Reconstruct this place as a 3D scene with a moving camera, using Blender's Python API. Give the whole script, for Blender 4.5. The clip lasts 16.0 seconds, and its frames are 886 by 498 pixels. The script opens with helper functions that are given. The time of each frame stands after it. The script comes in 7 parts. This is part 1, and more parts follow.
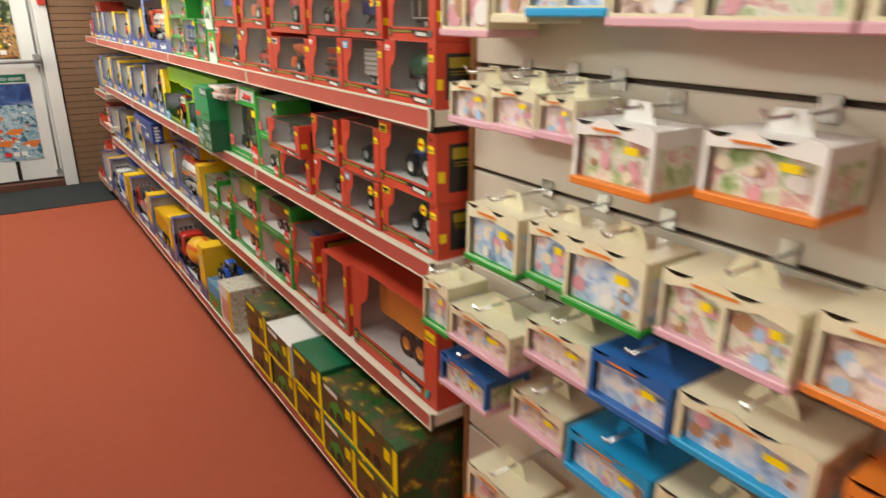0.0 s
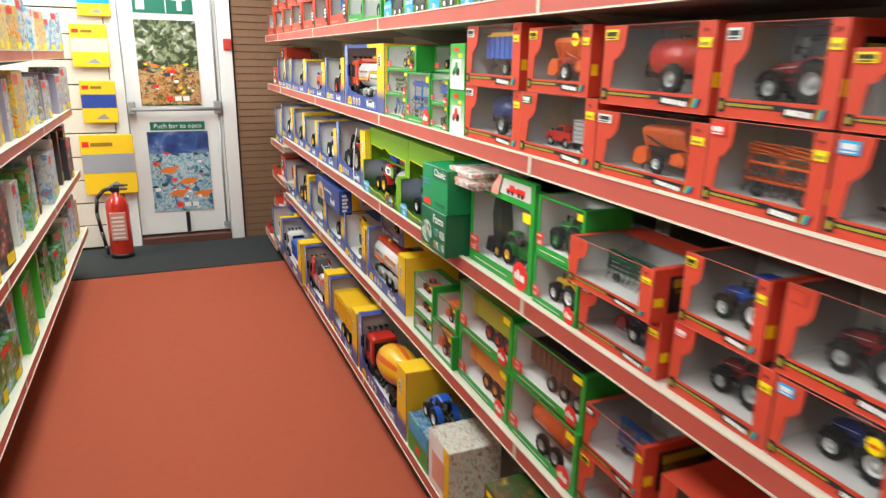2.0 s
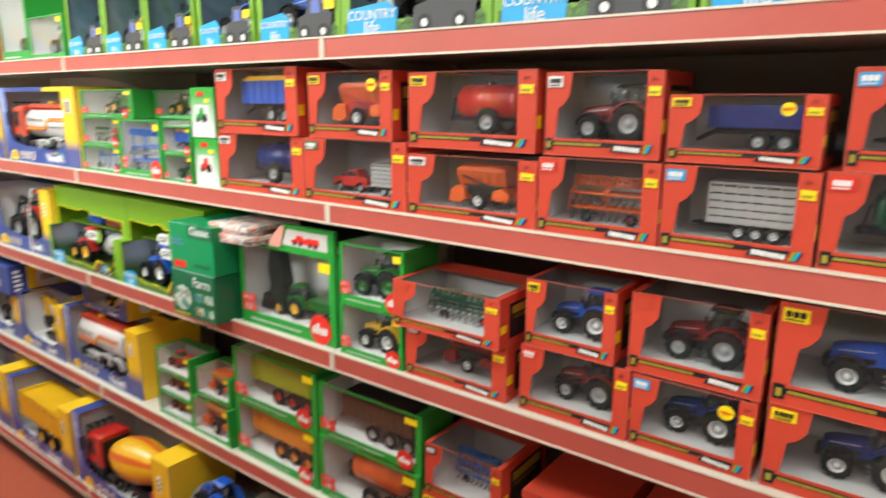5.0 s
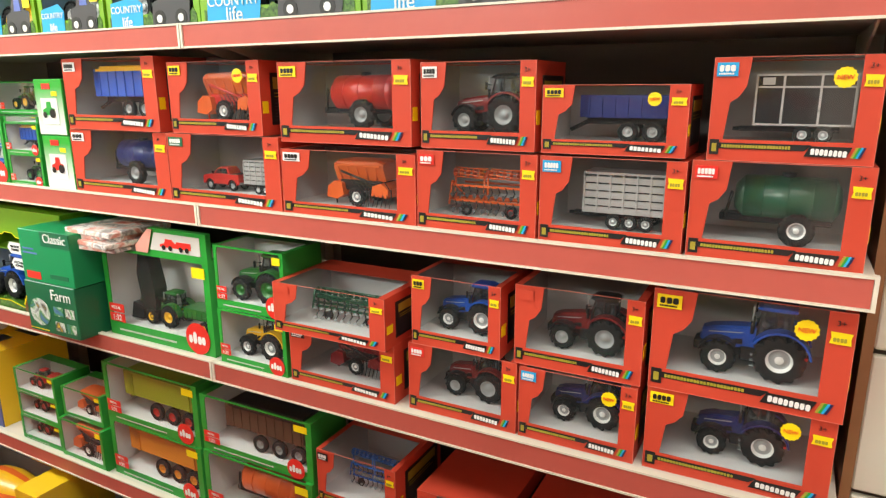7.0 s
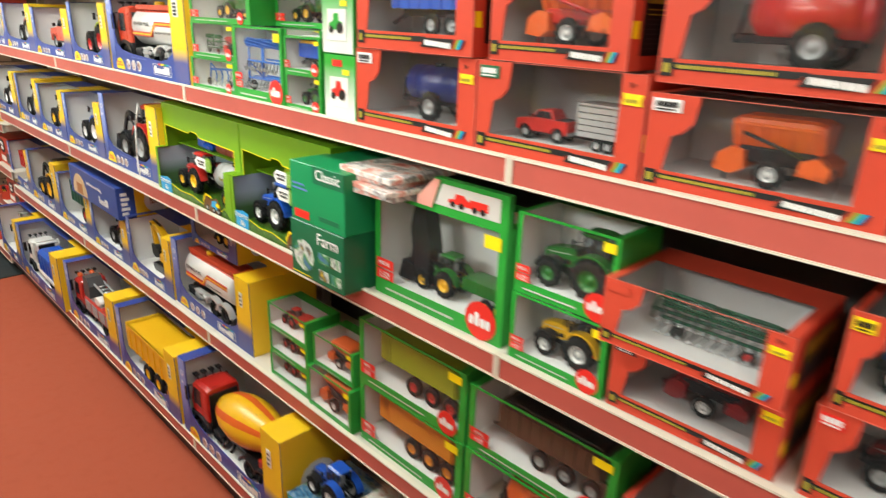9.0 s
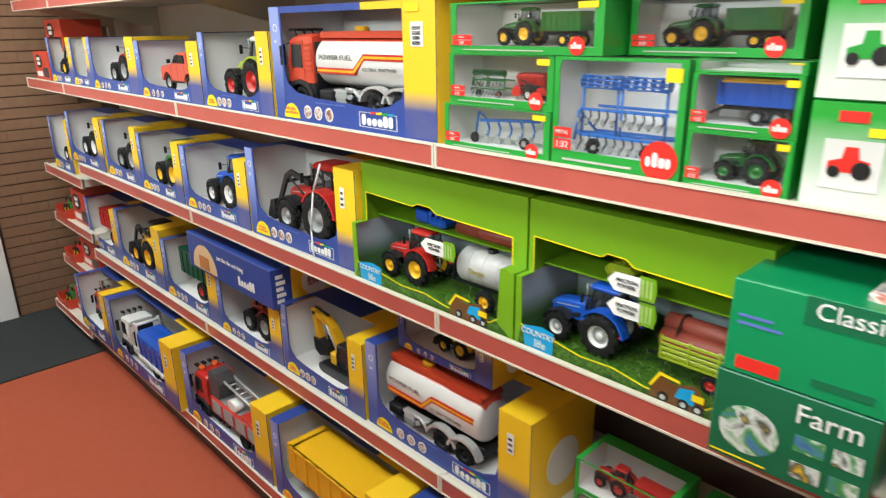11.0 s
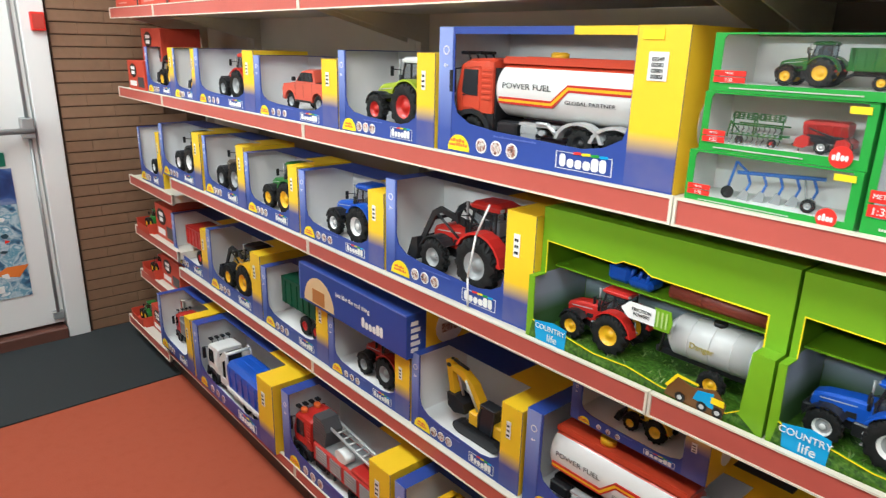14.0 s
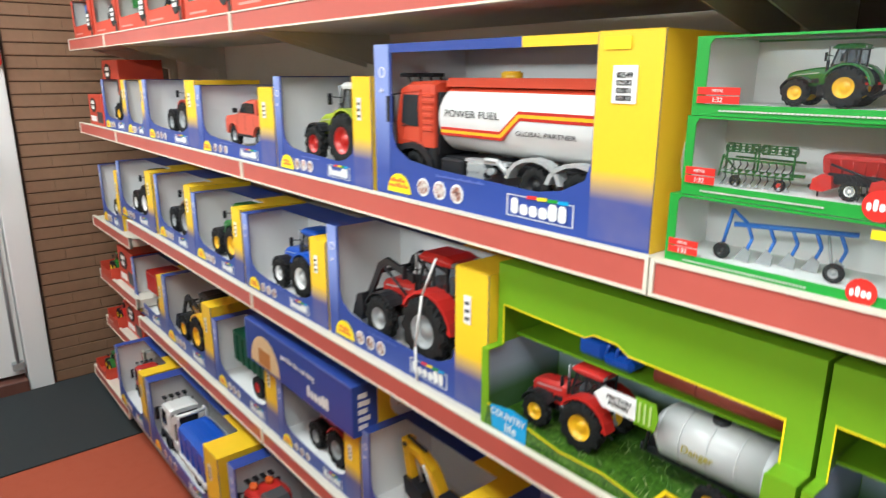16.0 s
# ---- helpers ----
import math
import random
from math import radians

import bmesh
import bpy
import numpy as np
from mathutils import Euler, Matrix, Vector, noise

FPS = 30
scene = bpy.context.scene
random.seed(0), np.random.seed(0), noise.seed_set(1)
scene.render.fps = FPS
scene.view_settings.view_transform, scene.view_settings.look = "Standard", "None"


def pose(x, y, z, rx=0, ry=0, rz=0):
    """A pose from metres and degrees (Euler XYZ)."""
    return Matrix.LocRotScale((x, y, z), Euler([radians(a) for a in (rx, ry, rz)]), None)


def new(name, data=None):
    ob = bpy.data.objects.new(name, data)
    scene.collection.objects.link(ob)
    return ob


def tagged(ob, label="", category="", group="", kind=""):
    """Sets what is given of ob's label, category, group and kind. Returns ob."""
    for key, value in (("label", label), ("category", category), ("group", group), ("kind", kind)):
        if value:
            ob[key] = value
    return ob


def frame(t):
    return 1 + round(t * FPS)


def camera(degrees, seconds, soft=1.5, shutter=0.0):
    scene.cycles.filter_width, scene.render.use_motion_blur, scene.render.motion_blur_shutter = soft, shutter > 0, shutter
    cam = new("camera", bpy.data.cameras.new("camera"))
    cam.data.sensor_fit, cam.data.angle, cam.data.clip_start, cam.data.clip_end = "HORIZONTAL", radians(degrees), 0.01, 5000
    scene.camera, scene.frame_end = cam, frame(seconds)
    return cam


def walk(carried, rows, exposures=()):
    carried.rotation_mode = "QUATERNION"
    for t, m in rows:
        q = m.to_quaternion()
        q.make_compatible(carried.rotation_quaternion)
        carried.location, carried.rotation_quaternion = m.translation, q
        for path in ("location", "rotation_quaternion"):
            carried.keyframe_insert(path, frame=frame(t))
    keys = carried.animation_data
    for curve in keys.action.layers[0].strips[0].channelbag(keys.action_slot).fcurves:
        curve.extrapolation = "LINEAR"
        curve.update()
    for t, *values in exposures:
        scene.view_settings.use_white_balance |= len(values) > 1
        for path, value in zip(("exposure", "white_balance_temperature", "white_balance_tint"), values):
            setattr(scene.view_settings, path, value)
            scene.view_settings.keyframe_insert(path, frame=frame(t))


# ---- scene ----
cam = camera(68.0, 16.0, soft=1.25, shutter=0.5)
METRES, EYE, TILT, LEAN, TURN = 3.3, 1.25, 0.0, 0.0, -34.2
ROWS = [
    (0.0, 0.0, 0.0, 0.0, 0.09, -19.75, -0.24),
    (0.5, -0.0382, 0.0609, 0.006, 3.8, -18.62, 0.25),
    (1.0, -0.0638, 0.1249, 0.0033, 10.87, -18.06, 0.27),
    (1.5, -0.0911, 0.1708, 0.0074, 14.58, -17.81, -1.54),
    (2.0, -0.1523, 0.222, 0.0059, 11.65, -16.24, -0.97),
    (2.5, -0.1973, 0.2657, 0.0057, 9.25, -15.67, -0.27),
    (3.0, -0.2202, 0.2899, 0.0082, -0.04, -14.69, 0.0),
    (3.5, -0.2378, 0.2737, 0.009, -9.09, -14.4, 0.07),
    (4.0, -0.2398, 0.2528, 0.0135, -11.35, -14.9, -0.04),
    (4.5, -0.2416, 0.241, 0.0134, -12.61, -14.08, 0.39),
    (5.0, -0.2377, 0.2419, 0.008, -18.95, -12.67, -0.32),
    (5.2, -0.236, 0.2425, 0.008, -21.9, -11.4, -0.3),
    (7.3, -0.2235, 0.2505, 0.0118, -28.3, -14.5, -0.1),
    (7.5, -0.2233, 0.253, 0.0123, -27.08, -15.87, -0.26),
    (8.0, -0.2242, 0.2779, 0.0083, -23.41, -18.59, -1.23),
    (8.5, -0.2292, 0.3216, 0.0083, -15.32, -19.69, -0.01),
    (9.0, -0.253, 0.362, 0.0045, -10.04, -19.76, -1.74),
    (9.5, -0.3025, 0.4179, 0.0056, -9.04, -18.24, -0.28),
    (10.0, -0.336, 0.4692, 0.0046, -6.89, -19.25, 1.13),
    (12.3, -0.4548, 0.596, 0.0066, -14.75, -18.0, 0.07),
    (12.5, -0.4563, 0.5974, 0.0066, -14.46, -18.15, 0.07),
    (13.0, -0.4597, 0.6026, 0.0064, -13.09, -18.06, -0.51),
    (13.5, -0.4673, 0.6086, 0.0074, -9.49, -17.57, -0.58),
    (14.0, -0.4769, 0.6143, 0.0087, -6.86, -17.28, -1.29),
    (14.5, -0.48, 0.6155, 0.0078, -6.18, -16.61, -1.11),
    (15.0, -0.4787, 0.6198, 0.0089, -6.33, -15.27, -0.22),
    (15.5, -0.4704, 0.6323, 0.0084, -6.36, -15.46, -0.03),
    (16.0, -0.4322, 0.6789, 0.0052, -5.72, -14.92, -0.09),
]
walk(cam, [(t, pose(0, 0, EYE, TILT, LEAN, TURN) @ pose(METRES * x, METRES * y, METRES * z, 90 + pitch, roll, yaw)) for t, x, y, z, yaw, pitch, roll in ROWS],
     [(0.0, -0.02, 6500, 7), (1.0, 0.18, 6250, 7), (3.0, 0.2, 5950, 7), (5.2, 0.2, 6050, 7), (8.0, 0.3, 6350, 7), (9.0, 0.21, 6300, 7), (10.2, -0.02, 6150, 7), (12.3, -0.05, 5750, 8), (16.0, 0.0, 5750, 8)])
from mathutils.geometry import tessellate_polygon

# ---- light ----
world = bpy.data.worlds.new("world")
scene.world = world
world.use_nodes = True
world.node_tree.nodes["Background"].inputs[0].default_value = (0.9, 0.95, 1.0, 1)
world.node_tree.nodes["Background"].inputs[1].default_value = 0.05
CEIL = 2.3
LAMP_WATTS = 27.5
LAMPS = [(-0.12, 0.7, 0.25), (-0.12, 2.7, 0.62), (-0.12, 4.6, 0.92), (-2.0, 0.7, 0.45), (-2.0, 2.7, 2.9), (-2.0, 4.6, 2.0)]
for lx, ly, power in LAMPS:
    ld = bpy.data.lights.new("tube_light", "AREA")
    ld.shape, ld.size, ld.size_y, ld.energy, ld.color = "RECTANGLE", 0.5, 1.25, LAMP_WATTS * power, (0.95, 1.0, 0.92)
    new("tube_light", ld).matrix_world = pose(lx, ly, CEIL - 0.09)


# ---- materials ----
MATS = {}


def mat(name, rgb, rough=0.5, metal=0.0, vary=0.06, scale=40.0, bump=0.0, coat=0.0, bscale=0.0, dirt=0.0):
    """A painted, printed or moulded surface with grain and larger patches."""
    if name in MATS:
        return MATS[name]
    m = bpy.data.materials.new(name)
    m.use_nodes = True
    n, l = m.node_tree.nodes, m.node_tree.links
    b = n["Principled BSDF"]
    b.inputs["Metallic"].default_value = metal
    b.inputs["Coat Weight"].default_value = coat
    tc = n.new("ShaderNodeTexCoord")
    no = n.new("ShaderNodeTexNoise")
    no.inputs["Scale"].default_value, no.inputs["Detail"].default_value = scale, 5
    l.new(tc.outputs["Object"], no.inputs["Vector"])
    big = n.new("ShaderNodeTexNoise")
    big.inputs["Scale"].default_value, big.inputs["Detail"].default_value = scale / 9, 3
    l.new(tc.outputs["Object"], big.inputs["Vector"])
    mix = n.new("ShaderNodeMix")
    mix.data_type = "RGBA"
    mix.inputs[6].default_value = (*[c * (1 - vary) for c in rgb], 1)
    mix.inputs[7].default_value = (*[min(1, c * (1 + vary)) for c in rgb], 1)
    add = n.new("ShaderNodeMath")
    add.operation = "MULTIPLY_ADD"
    add.inputs[1].default_value = 0.5
    l.new(no.outputs[0], add.inputs[0])
    half = n.new("ShaderNodeMath")
    half.operation = "MULTIPLY"
    half.inputs[1].default_value = 0.5
    l.new(big.outputs[0], half.inputs[0])
    l.new(half.outputs[0], add.inputs[2])
    l.new(add.outputs[0], mix.inputs[0])
    out = mix.outputs[2]
    if dirt:
        ramp = n.new("ShaderNodeValToRGB")
        ramp.color_ramp.elements[0].position, ramp.color_ramp.elements[1].position = 0.5, 0.75
        ramp.color_ramp.elements[0].color, ramp.color_ramp.elements[1].color = (1, 1, 1, 1), (1 - dirt, 1 - dirt, 1 - dirt, 1)
        l.new(big.outputs[0], ramp.inputs[0])
        mul = n.new("ShaderNodeMix")
        mul.data_type, mul.blend_type = "RGBA", "MULTIPLY"
        mul.inputs[0].default_value = 1
        l.new(out, mul.inputs[6])
        l.new(ramp.outputs[0], mul.inputs[7])
        out = mul.outputs[2]
    l.new(out, b.inputs["Base Color"])
    rr = n.new("ShaderNodeMapRange")
    rr.inputs[3].default_value, rr.inputs[4].default_value = max(0.02, rough - 0.08), min(1, rough + 0.08)
    l.new(big.outputs[0], rr.inputs[0])
    l.new(rr.outputs[0], b.inputs["Roughness"])
    if bump:
        bp = n.new("ShaderNodeBump")
        bp.inputs["Strength"].default_value, bp.inputs["Distance"].default_value = bump, 0.004
        if bscale:
            fine = n.new("ShaderNodeTexNoise")
            fine.inputs["Scale"].default_value, fine.inputs["Detail"].default_value = bscale, 3
            l.new(tc.outputs["Object"], fine.inputs["Vector"])
            l.new(fine.outputs[0], bp.inputs["Height"])
        else:
            l.new(no.outputs[0], bp.inputs["Height"])
        l.new(bp.outputs[0], b.inputs["Normal"])
    MATS[name] = m
    return m


def print_mat(name, colours, scale=30.0, rough=0.35):
    """A busy colour print: soft cells of the given colours."""
    if name in MATS:
        return MATS[name]
    m = bpy.data.materials.new(name)
    m.use_nodes = True
    n, l = m.node_tree.nodes, m.node_tree.links
    b = n["Principled BSDF"]
    b.inputs["Roughness"].default_value = rough
    tc = n.new("ShaderNodeTexCoord")
    no = n.new("ShaderNodeTexNoise")
    no.inputs["Scale"].default_value, no.inputs["Detail"].default_value, no.inputs["Distortion"].default_value = scale, 4, 0.6
    info, far, shift = n.new("ShaderNodeObjectInfo"), n.new("ShaderNodeMath"), n.new("ShaderNodeVectorMath")
    far.operation, far.inputs[1].default_value = "MULTIPLY", 37.0
    l.new(info.outputs["Random"], far.inputs[0])
    l.new(tc.outputs["Object"], shift.inputs[0])
    l.new(far.outputs[0], shift.inputs[1])
    l.new(shift.outputs[0], no.inputs["Vector"])
    ramp = n.new("ShaderNodeValToRGB")
    cr = ramp.color_ramp
    cr.interpolation = "LINEAR"
    k = len(colours)
    for i, c in enumerate(colours):
        pos = 0.3 + 0.4 * i / max(1, k - 1)
        e = cr.elements[i] if i < 2 else cr.elements.new(pos)
        e.color = (*c, 1)
    for i, e in enumerate(cr.elements):
        e.position = 0.3 + 0.4 * i / max(1, k - 1)
    for i, c in enumerate(colours):
        cr.elements[i].color = (*c, 1)
    l.new(no.outputs[0], ramp.inputs[0])
    l.new(ramp.outputs[0], b.inputs["Base Color"])
    MATS[name] = m
    return m


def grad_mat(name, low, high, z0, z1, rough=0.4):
    """Card whose colour fades from one to another up its height (its own z, in metres)."""
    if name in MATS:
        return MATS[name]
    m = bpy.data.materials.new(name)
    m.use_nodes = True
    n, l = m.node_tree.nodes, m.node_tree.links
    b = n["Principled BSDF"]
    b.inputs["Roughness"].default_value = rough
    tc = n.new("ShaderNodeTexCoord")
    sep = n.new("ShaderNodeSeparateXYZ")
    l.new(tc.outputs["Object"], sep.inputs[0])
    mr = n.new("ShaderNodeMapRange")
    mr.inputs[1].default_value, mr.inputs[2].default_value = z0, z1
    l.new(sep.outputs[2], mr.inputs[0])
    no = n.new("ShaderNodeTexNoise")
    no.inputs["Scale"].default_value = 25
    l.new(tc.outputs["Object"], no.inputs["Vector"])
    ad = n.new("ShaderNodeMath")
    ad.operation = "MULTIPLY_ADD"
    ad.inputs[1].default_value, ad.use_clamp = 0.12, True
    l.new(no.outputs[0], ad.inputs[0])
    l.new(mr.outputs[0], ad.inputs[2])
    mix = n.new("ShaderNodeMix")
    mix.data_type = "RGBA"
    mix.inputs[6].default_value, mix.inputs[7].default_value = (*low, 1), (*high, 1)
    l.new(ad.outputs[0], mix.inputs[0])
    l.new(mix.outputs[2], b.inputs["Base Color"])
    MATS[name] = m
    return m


def film_mat(name="clear_film", tint=(1, 1, 1), clear=0.93, rough=0.06):
    if name in MATS:
        return MATS[name]
    m = bpy.data.materials.new(name)
    m.use_nodes = True
    n, l = m.node_tree.nodes, m.node_tree.links
    n.remove(n["Principled BSDF"])
    tr, gl, mix = n.new("ShaderNodeBsdfTransparent"), n.new("ShaderNodeBsdfGlossy"), n.new("ShaderNodeMixShader")
    tr.inputs[0].default_value = (*[clear * c for c in tint], 1)
    gl.inputs["Roughness"].default_value = rough
    lw, pw, fr = n.new("ShaderNodeLayerWeight"), n.new("ShaderNodeMath"), n.new("ShaderNodeMath")
    lw.inputs[0].default_value = 0.5
    pw.operation, pw.inputs[1].default_value = "POWER", 4.0
    fr.operation, fr.inputs[1].default_value, fr.inputs[2].default_value = "MULTIPLY_ADD", 0.55, 0.045
    l.new(lw.outputs["Facing"], pw.inputs[0])
    l.new(pw.outputs[0], fr.inputs[0])
    tc, no, bp = n.new("ShaderNodeTexCoord"), n.new("ShaderNodeTexNoise"), n.new("ShaderNodeBump")
    no.inputs["Scale"].default_value = 9
    l.new(tc.outputs["Object"], no.inputs["Vector"])
    l.new(no.outputs[0], bp.inputs["Height"])
    bp.inputs["Strength"].default_value, bp.inputs["Distance"].default_value = 0.25, 0.01
    l.new(bp.outputs[0], gl.inputs["Normal"])
    l.new(fr.outputs[0], mix.inputs[0])
    l.new(tr.outputs[0], mix.inputs[1])
    l.new(gl.outputs[0], mix.inputs[2])
    haze, veil = n.new("ShaderNodeBsdfDiffuse"), n.new("ShaderNodeMixShader")
    haze.inputs[0].default_value = (0.8, 0.8, 0.78, 1)
    veil.inputs[0].default_value = 0.011
    l.new(mix.outputs[0], veil.inputs[1])
    l.new(haze.outputs[0], veil.inputs[2])
    l.new(veil.outputs[0], n["Material Output"].inputs[0])
    MATS[name] = m
    return m


RED = mat("red_card", (0.58, 0.068, 0.036), 0.38, vary=0.05)
STRIP = mat("red_strip_plastic", (0.52, 0.108, 0.082), 0.35, vary=0.07, scale=60, dirt=0.12)
CREAM = mat("cream_plastic", (0.75, 0.70, 0.58), 0.4)
SHELFW = mat("cream_shelf_paint", (0.70, 0.66, 0.57), 0.4, vary=0.05, dirt=0.1)
SHELFBACK = mat("shelf_back_panel", (0.76, 0.71, 0.62), 0.6, vary=0.06, scale=15, dirt=0.15)
# back panel of the two nearest bays, shade between boxes put into its colour
SHADEDBACK = mat("shaded_back_panel", (0.15, 0.125, 0.115), 0.6)
for m_ in (RED,):
    m_.node_tree.nodes["Principled BSDF"].inputs["Specular IOR Level"].default_value = 0.28
BLUE = mat("blue_card", (0.03, 0.066, 0.31), 0.36, vary=0.06)
YELLOW = mat("yellow_card", (0.90, 0.58, 0.015), 0.38, vary=0.05)
WHITE = mat("white_card", (0.84, 0.83, 0.81), 0.5, vary=0.04)
GREEN = mat("green_card", (0.03, 0.33, 0.04), 0.36, vary=0.06)
LIME = mat("lime_card", (0.18, 0.385, 0.01), 0.36, vary=0.06)
DKGREEN = mat("dark_green_card", (0.012, 0.14, 0.06), 0.36, vary=0.08)
BLACK = mat("black_print", (0.012, 0.012, 0.012), 0.4)
STICKER = mat("yellow_sticker", (0.95, 0.72, 0.0), 0.5)
LOGORED = mat("red_print", (0.75, 0.03, 0.02), 0.35)
SKY = mat("light_blue_print", (0.02, 0.36, 0.72), 0.35)
WOOD = mat("brown_wood_edge", (0.30, 0.14, 0.06), 0.5, vary=0.25, scale=30)
TYRE = mat("black_rubber", (0.012, 0.012, 0.012), 0.65, bump=0.3, scale=150)
STEEL = mat("chrome_wire", (0.7, 0.7, 0.68), 0.25, 1.0)
DARKG = mat("dark_grey_plastic", (0.05, 0.05, 0.055), 0.45)
FILM = film_mat()
# carton lining: pale at the foot, darker grey towards the top
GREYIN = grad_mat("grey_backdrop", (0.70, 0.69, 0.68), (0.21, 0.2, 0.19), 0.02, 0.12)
GREENIN = grad_mat("pale_backdrop", (0.78, 0.78, 0.76), (0.6, 0.59, 0.55), 0.02, 0.14)
BLUEFADE = grad_mat("blue_to_yellow_card", (0.03, 0.066, 0.31), (0.90, 0.58, 0.015), 0.05, 0.085)
GREENFADE = grad_mat("green_to_white_card", (0.75, 0.78, 0.72), (0.03, 0.36, 0.03), 0.02, 0.1)


# ---- mesh helpers ----
def mesh_of(bm, name, mats):
    me = bpy.data.meshes.new(name)
    bmesh.ops.recalc_face_normals(bm, faces=bm.faces)
    bm.to_mesh(me)
    bm.free()
    for m in mats if isinstance(mats, (list, tuple)) else [mats]:
        me.materials.append(m)
    return me


def part(name, bm, material, parent=None, label=""):
    ob = new(name, mesh_of(bm, name, material) if isinstance(bm, bmesh.types.BMesh) else bm)
    if parent is not None:
        ob.parent = parent
    if label:
        ob["label"] = label
    return ob


def block(bm, x0, x1, y0, y1, z0, z1, mi=0, bevel=0.0):
    """A box; with a bevel, one with rounded-off edges."""
    r = bmesh.ops.create_cube(bm, size=1)
    bmesh.ops.scale(bm, vec=(x1 - x0, y1 - y0, z1 - z0), verts=r["verts"])
    bmesh.ops.translate(bm, vec=((x0 + x1) / 2, (y0 + y1) / 2, (z0 + z1) / 2), verts=r["verts"])
    faces = {f for v in r["verts"] for f in v.link_faces}
    if bevel:
        edges = list({e for v in r["verts"] for e in v.link_edges})
        out = bmesh.ops.bevel(bm, geom=edges, offset=bevel, segments=1, affect="EDGES", profile=0.5)
        faces = {f for v in out["verts"] for f in v.link_faces}
    for f in faces:
        if f.is_valid:
            f.material_index = mi
    return bm


def rod(bm, a, b, r, seg=8, mi=0, r2=None):
    a, b = Vector(a), Vector(b)
    d = b - a
    m = Matrix.Translation((a + b) / 2) @ d.to_track_quat("Z", "Y").to_matrix().to_4x4()
    out = bmesh.ops.create_cone(bm, cap_ends=True, segments=seg, radius1=r, radius2=r if r2 is None else r2, depth=d.length, matrix=m)
    for f in {f for v in out["verts"] for f in v.link_faces}:
        f.material_index = mi
        f.smooth = len(f.verts) == 4
    return bm


def prism(bm, outer, holes, y0, y1, mi=0, side=None):
    """A plate in the x-z plane between y0 and y1, cut out along the given outlines."""
    loops = [outer, *holes]
    flat = [Vector((p[0], 0, p[1])) for lp in loops for p in lp]
    tris = tessellate_polygon([[Vector((p[0], p[1], 0)) for p in lp] for lp in loops])
    front = [bm.verts.new((v.x, y0, v.z)) for v in flat]
    back = [bm.verts.new((v.x, y1, v.z)) for v in flat]
    for t in tris:
        for vs in (front, back):
            try:
                bm.faces.new([vs[i] for i in t]).material_index = mi
            except ValueError:
                pass
    k = 0
    for lp in loops:
        n = len(lp)
        for i in range(n):
            j = (i + 1) % n
            f = bm.faces.new((front[k + i], front[k + j], back[k + j], back[k + i]))
            f.material_index = mi if side is None else side
        k += n
    return bm


def disc_pts(cx, cz, r, n=16, a0=0.0, a1=360.0, sx=1.0):
    return [(cx + sx * r * math.cos(radians(a0 + (a1 - a0) * i / (n if a1 - a0 == 360 else n - 1))), cz + r * math.sin(radians(a0 + (a1 - a0) * i / (n if a1 - a0 == 360 else n - 1)))) for i in range(n)]


def rect(x0, z0, x1, z1):
    return [(x0, z0), (x1, z0), (x1, z1), (x0, z1)]


def flat(parent, name, pts, material, y=-0.0012, label="", thick=0.0007):
    bm = bmesh.new()
    prism(bm, pts, [], y, y + thick)
    return part(name, bm, material, parent, label)


def words(parent, name, text, size, x, z, material, y=-0.002, turn=None, label=""):
    """Lettering as a thin mesh, standing on the front of a thing."""
    cu = bpy.data.curves.new(name, "FONT")
    cu.body, cu.size, cu.extrude, cu.align_x, cu.align_y = text, size, 0.0004, "CENTER", "CENTER"
    tmp = bpy.data.objects.new(name, cu)
    me = bpy.data.meshes.new_from_object(tmp)
    bpy.data.objects.remove(tmp)
    me.materials.clear()
    me.materials.append(material)
    ob = part(name, me, None, parent, label)
    ob.matrix_basis = pose(x, y, z, 90, 0, 0) if turn is None else pose(x, y, z, 90, 0, 0) @ pose(0, 0, 0, 0, 0, turn)
    return ob


GLYPHS = {}


def glyph_mesh(n, seed, caps):
    """Plain rounded bars in a row, one unit wide and one high."""
    key = (n, seed, caps)
    if key in GLYPHS:
        return GLYPHS[key]
    rng = random.Random(seed)
    bm = bmesh.new()
    wide = 1.0 / n
    for k in range(n):
        x0, x1 = (k + 0.04) * wide, (k + rng.uniform(0.8, 0.94)) * wide
        top = 1.0 if caps else rng.choice((0.68, 0.68, 1.0))
        c, e = 0.2 * wide, 0.16
        prism(bm, [(x0 + c, 0), (x1 - c, 0), (x1, e), (x1, top - e), (x1 - c, top), (x0 + c, top), (x0, top - e), (x0, e)], [], 0, 0.0005)
    GLYPHS[key] = mesh_of(bm, "print", [])
    return GLYPHS[key]


def glyphs(parent, name, x0, z0, x1, z1, n, material, y=-0.002, seed=1, caps=False, slant=0.0):
    """A line of print that cannot be read, or a maker's mark, as plain shapes."""
    key = (n, seed, caps, material.name)
    if key not in GLYPHS:
        me = glyph_mesh(n, seed, caps).copy()
        me.materials.append(material)
        GLYPHS[key] = me
    ob = part(name, GLYPHS[key], None, parent)
    m = Matrix.Identity(4)
    m[0][0], m[2][2], m[0][2] = x1 - x0, z1 - z0, slant * (z1 - z0)
    m[0][3], m[1][3], m[2][3] = x0, y, z0
    ob.matrix_basis = m
    return ob


def thing(name, label, category, m, group="", kind=""):
    ob = new(name)
    ob.empty_display_size = 0.05
    ob.matrix_basis = m
    return tagged(ob, label, category, group, kind)


def structure(name, bm, material, label):
    return tagged(part(name, bm, material), label, name.split("_")[0], kind="structure")


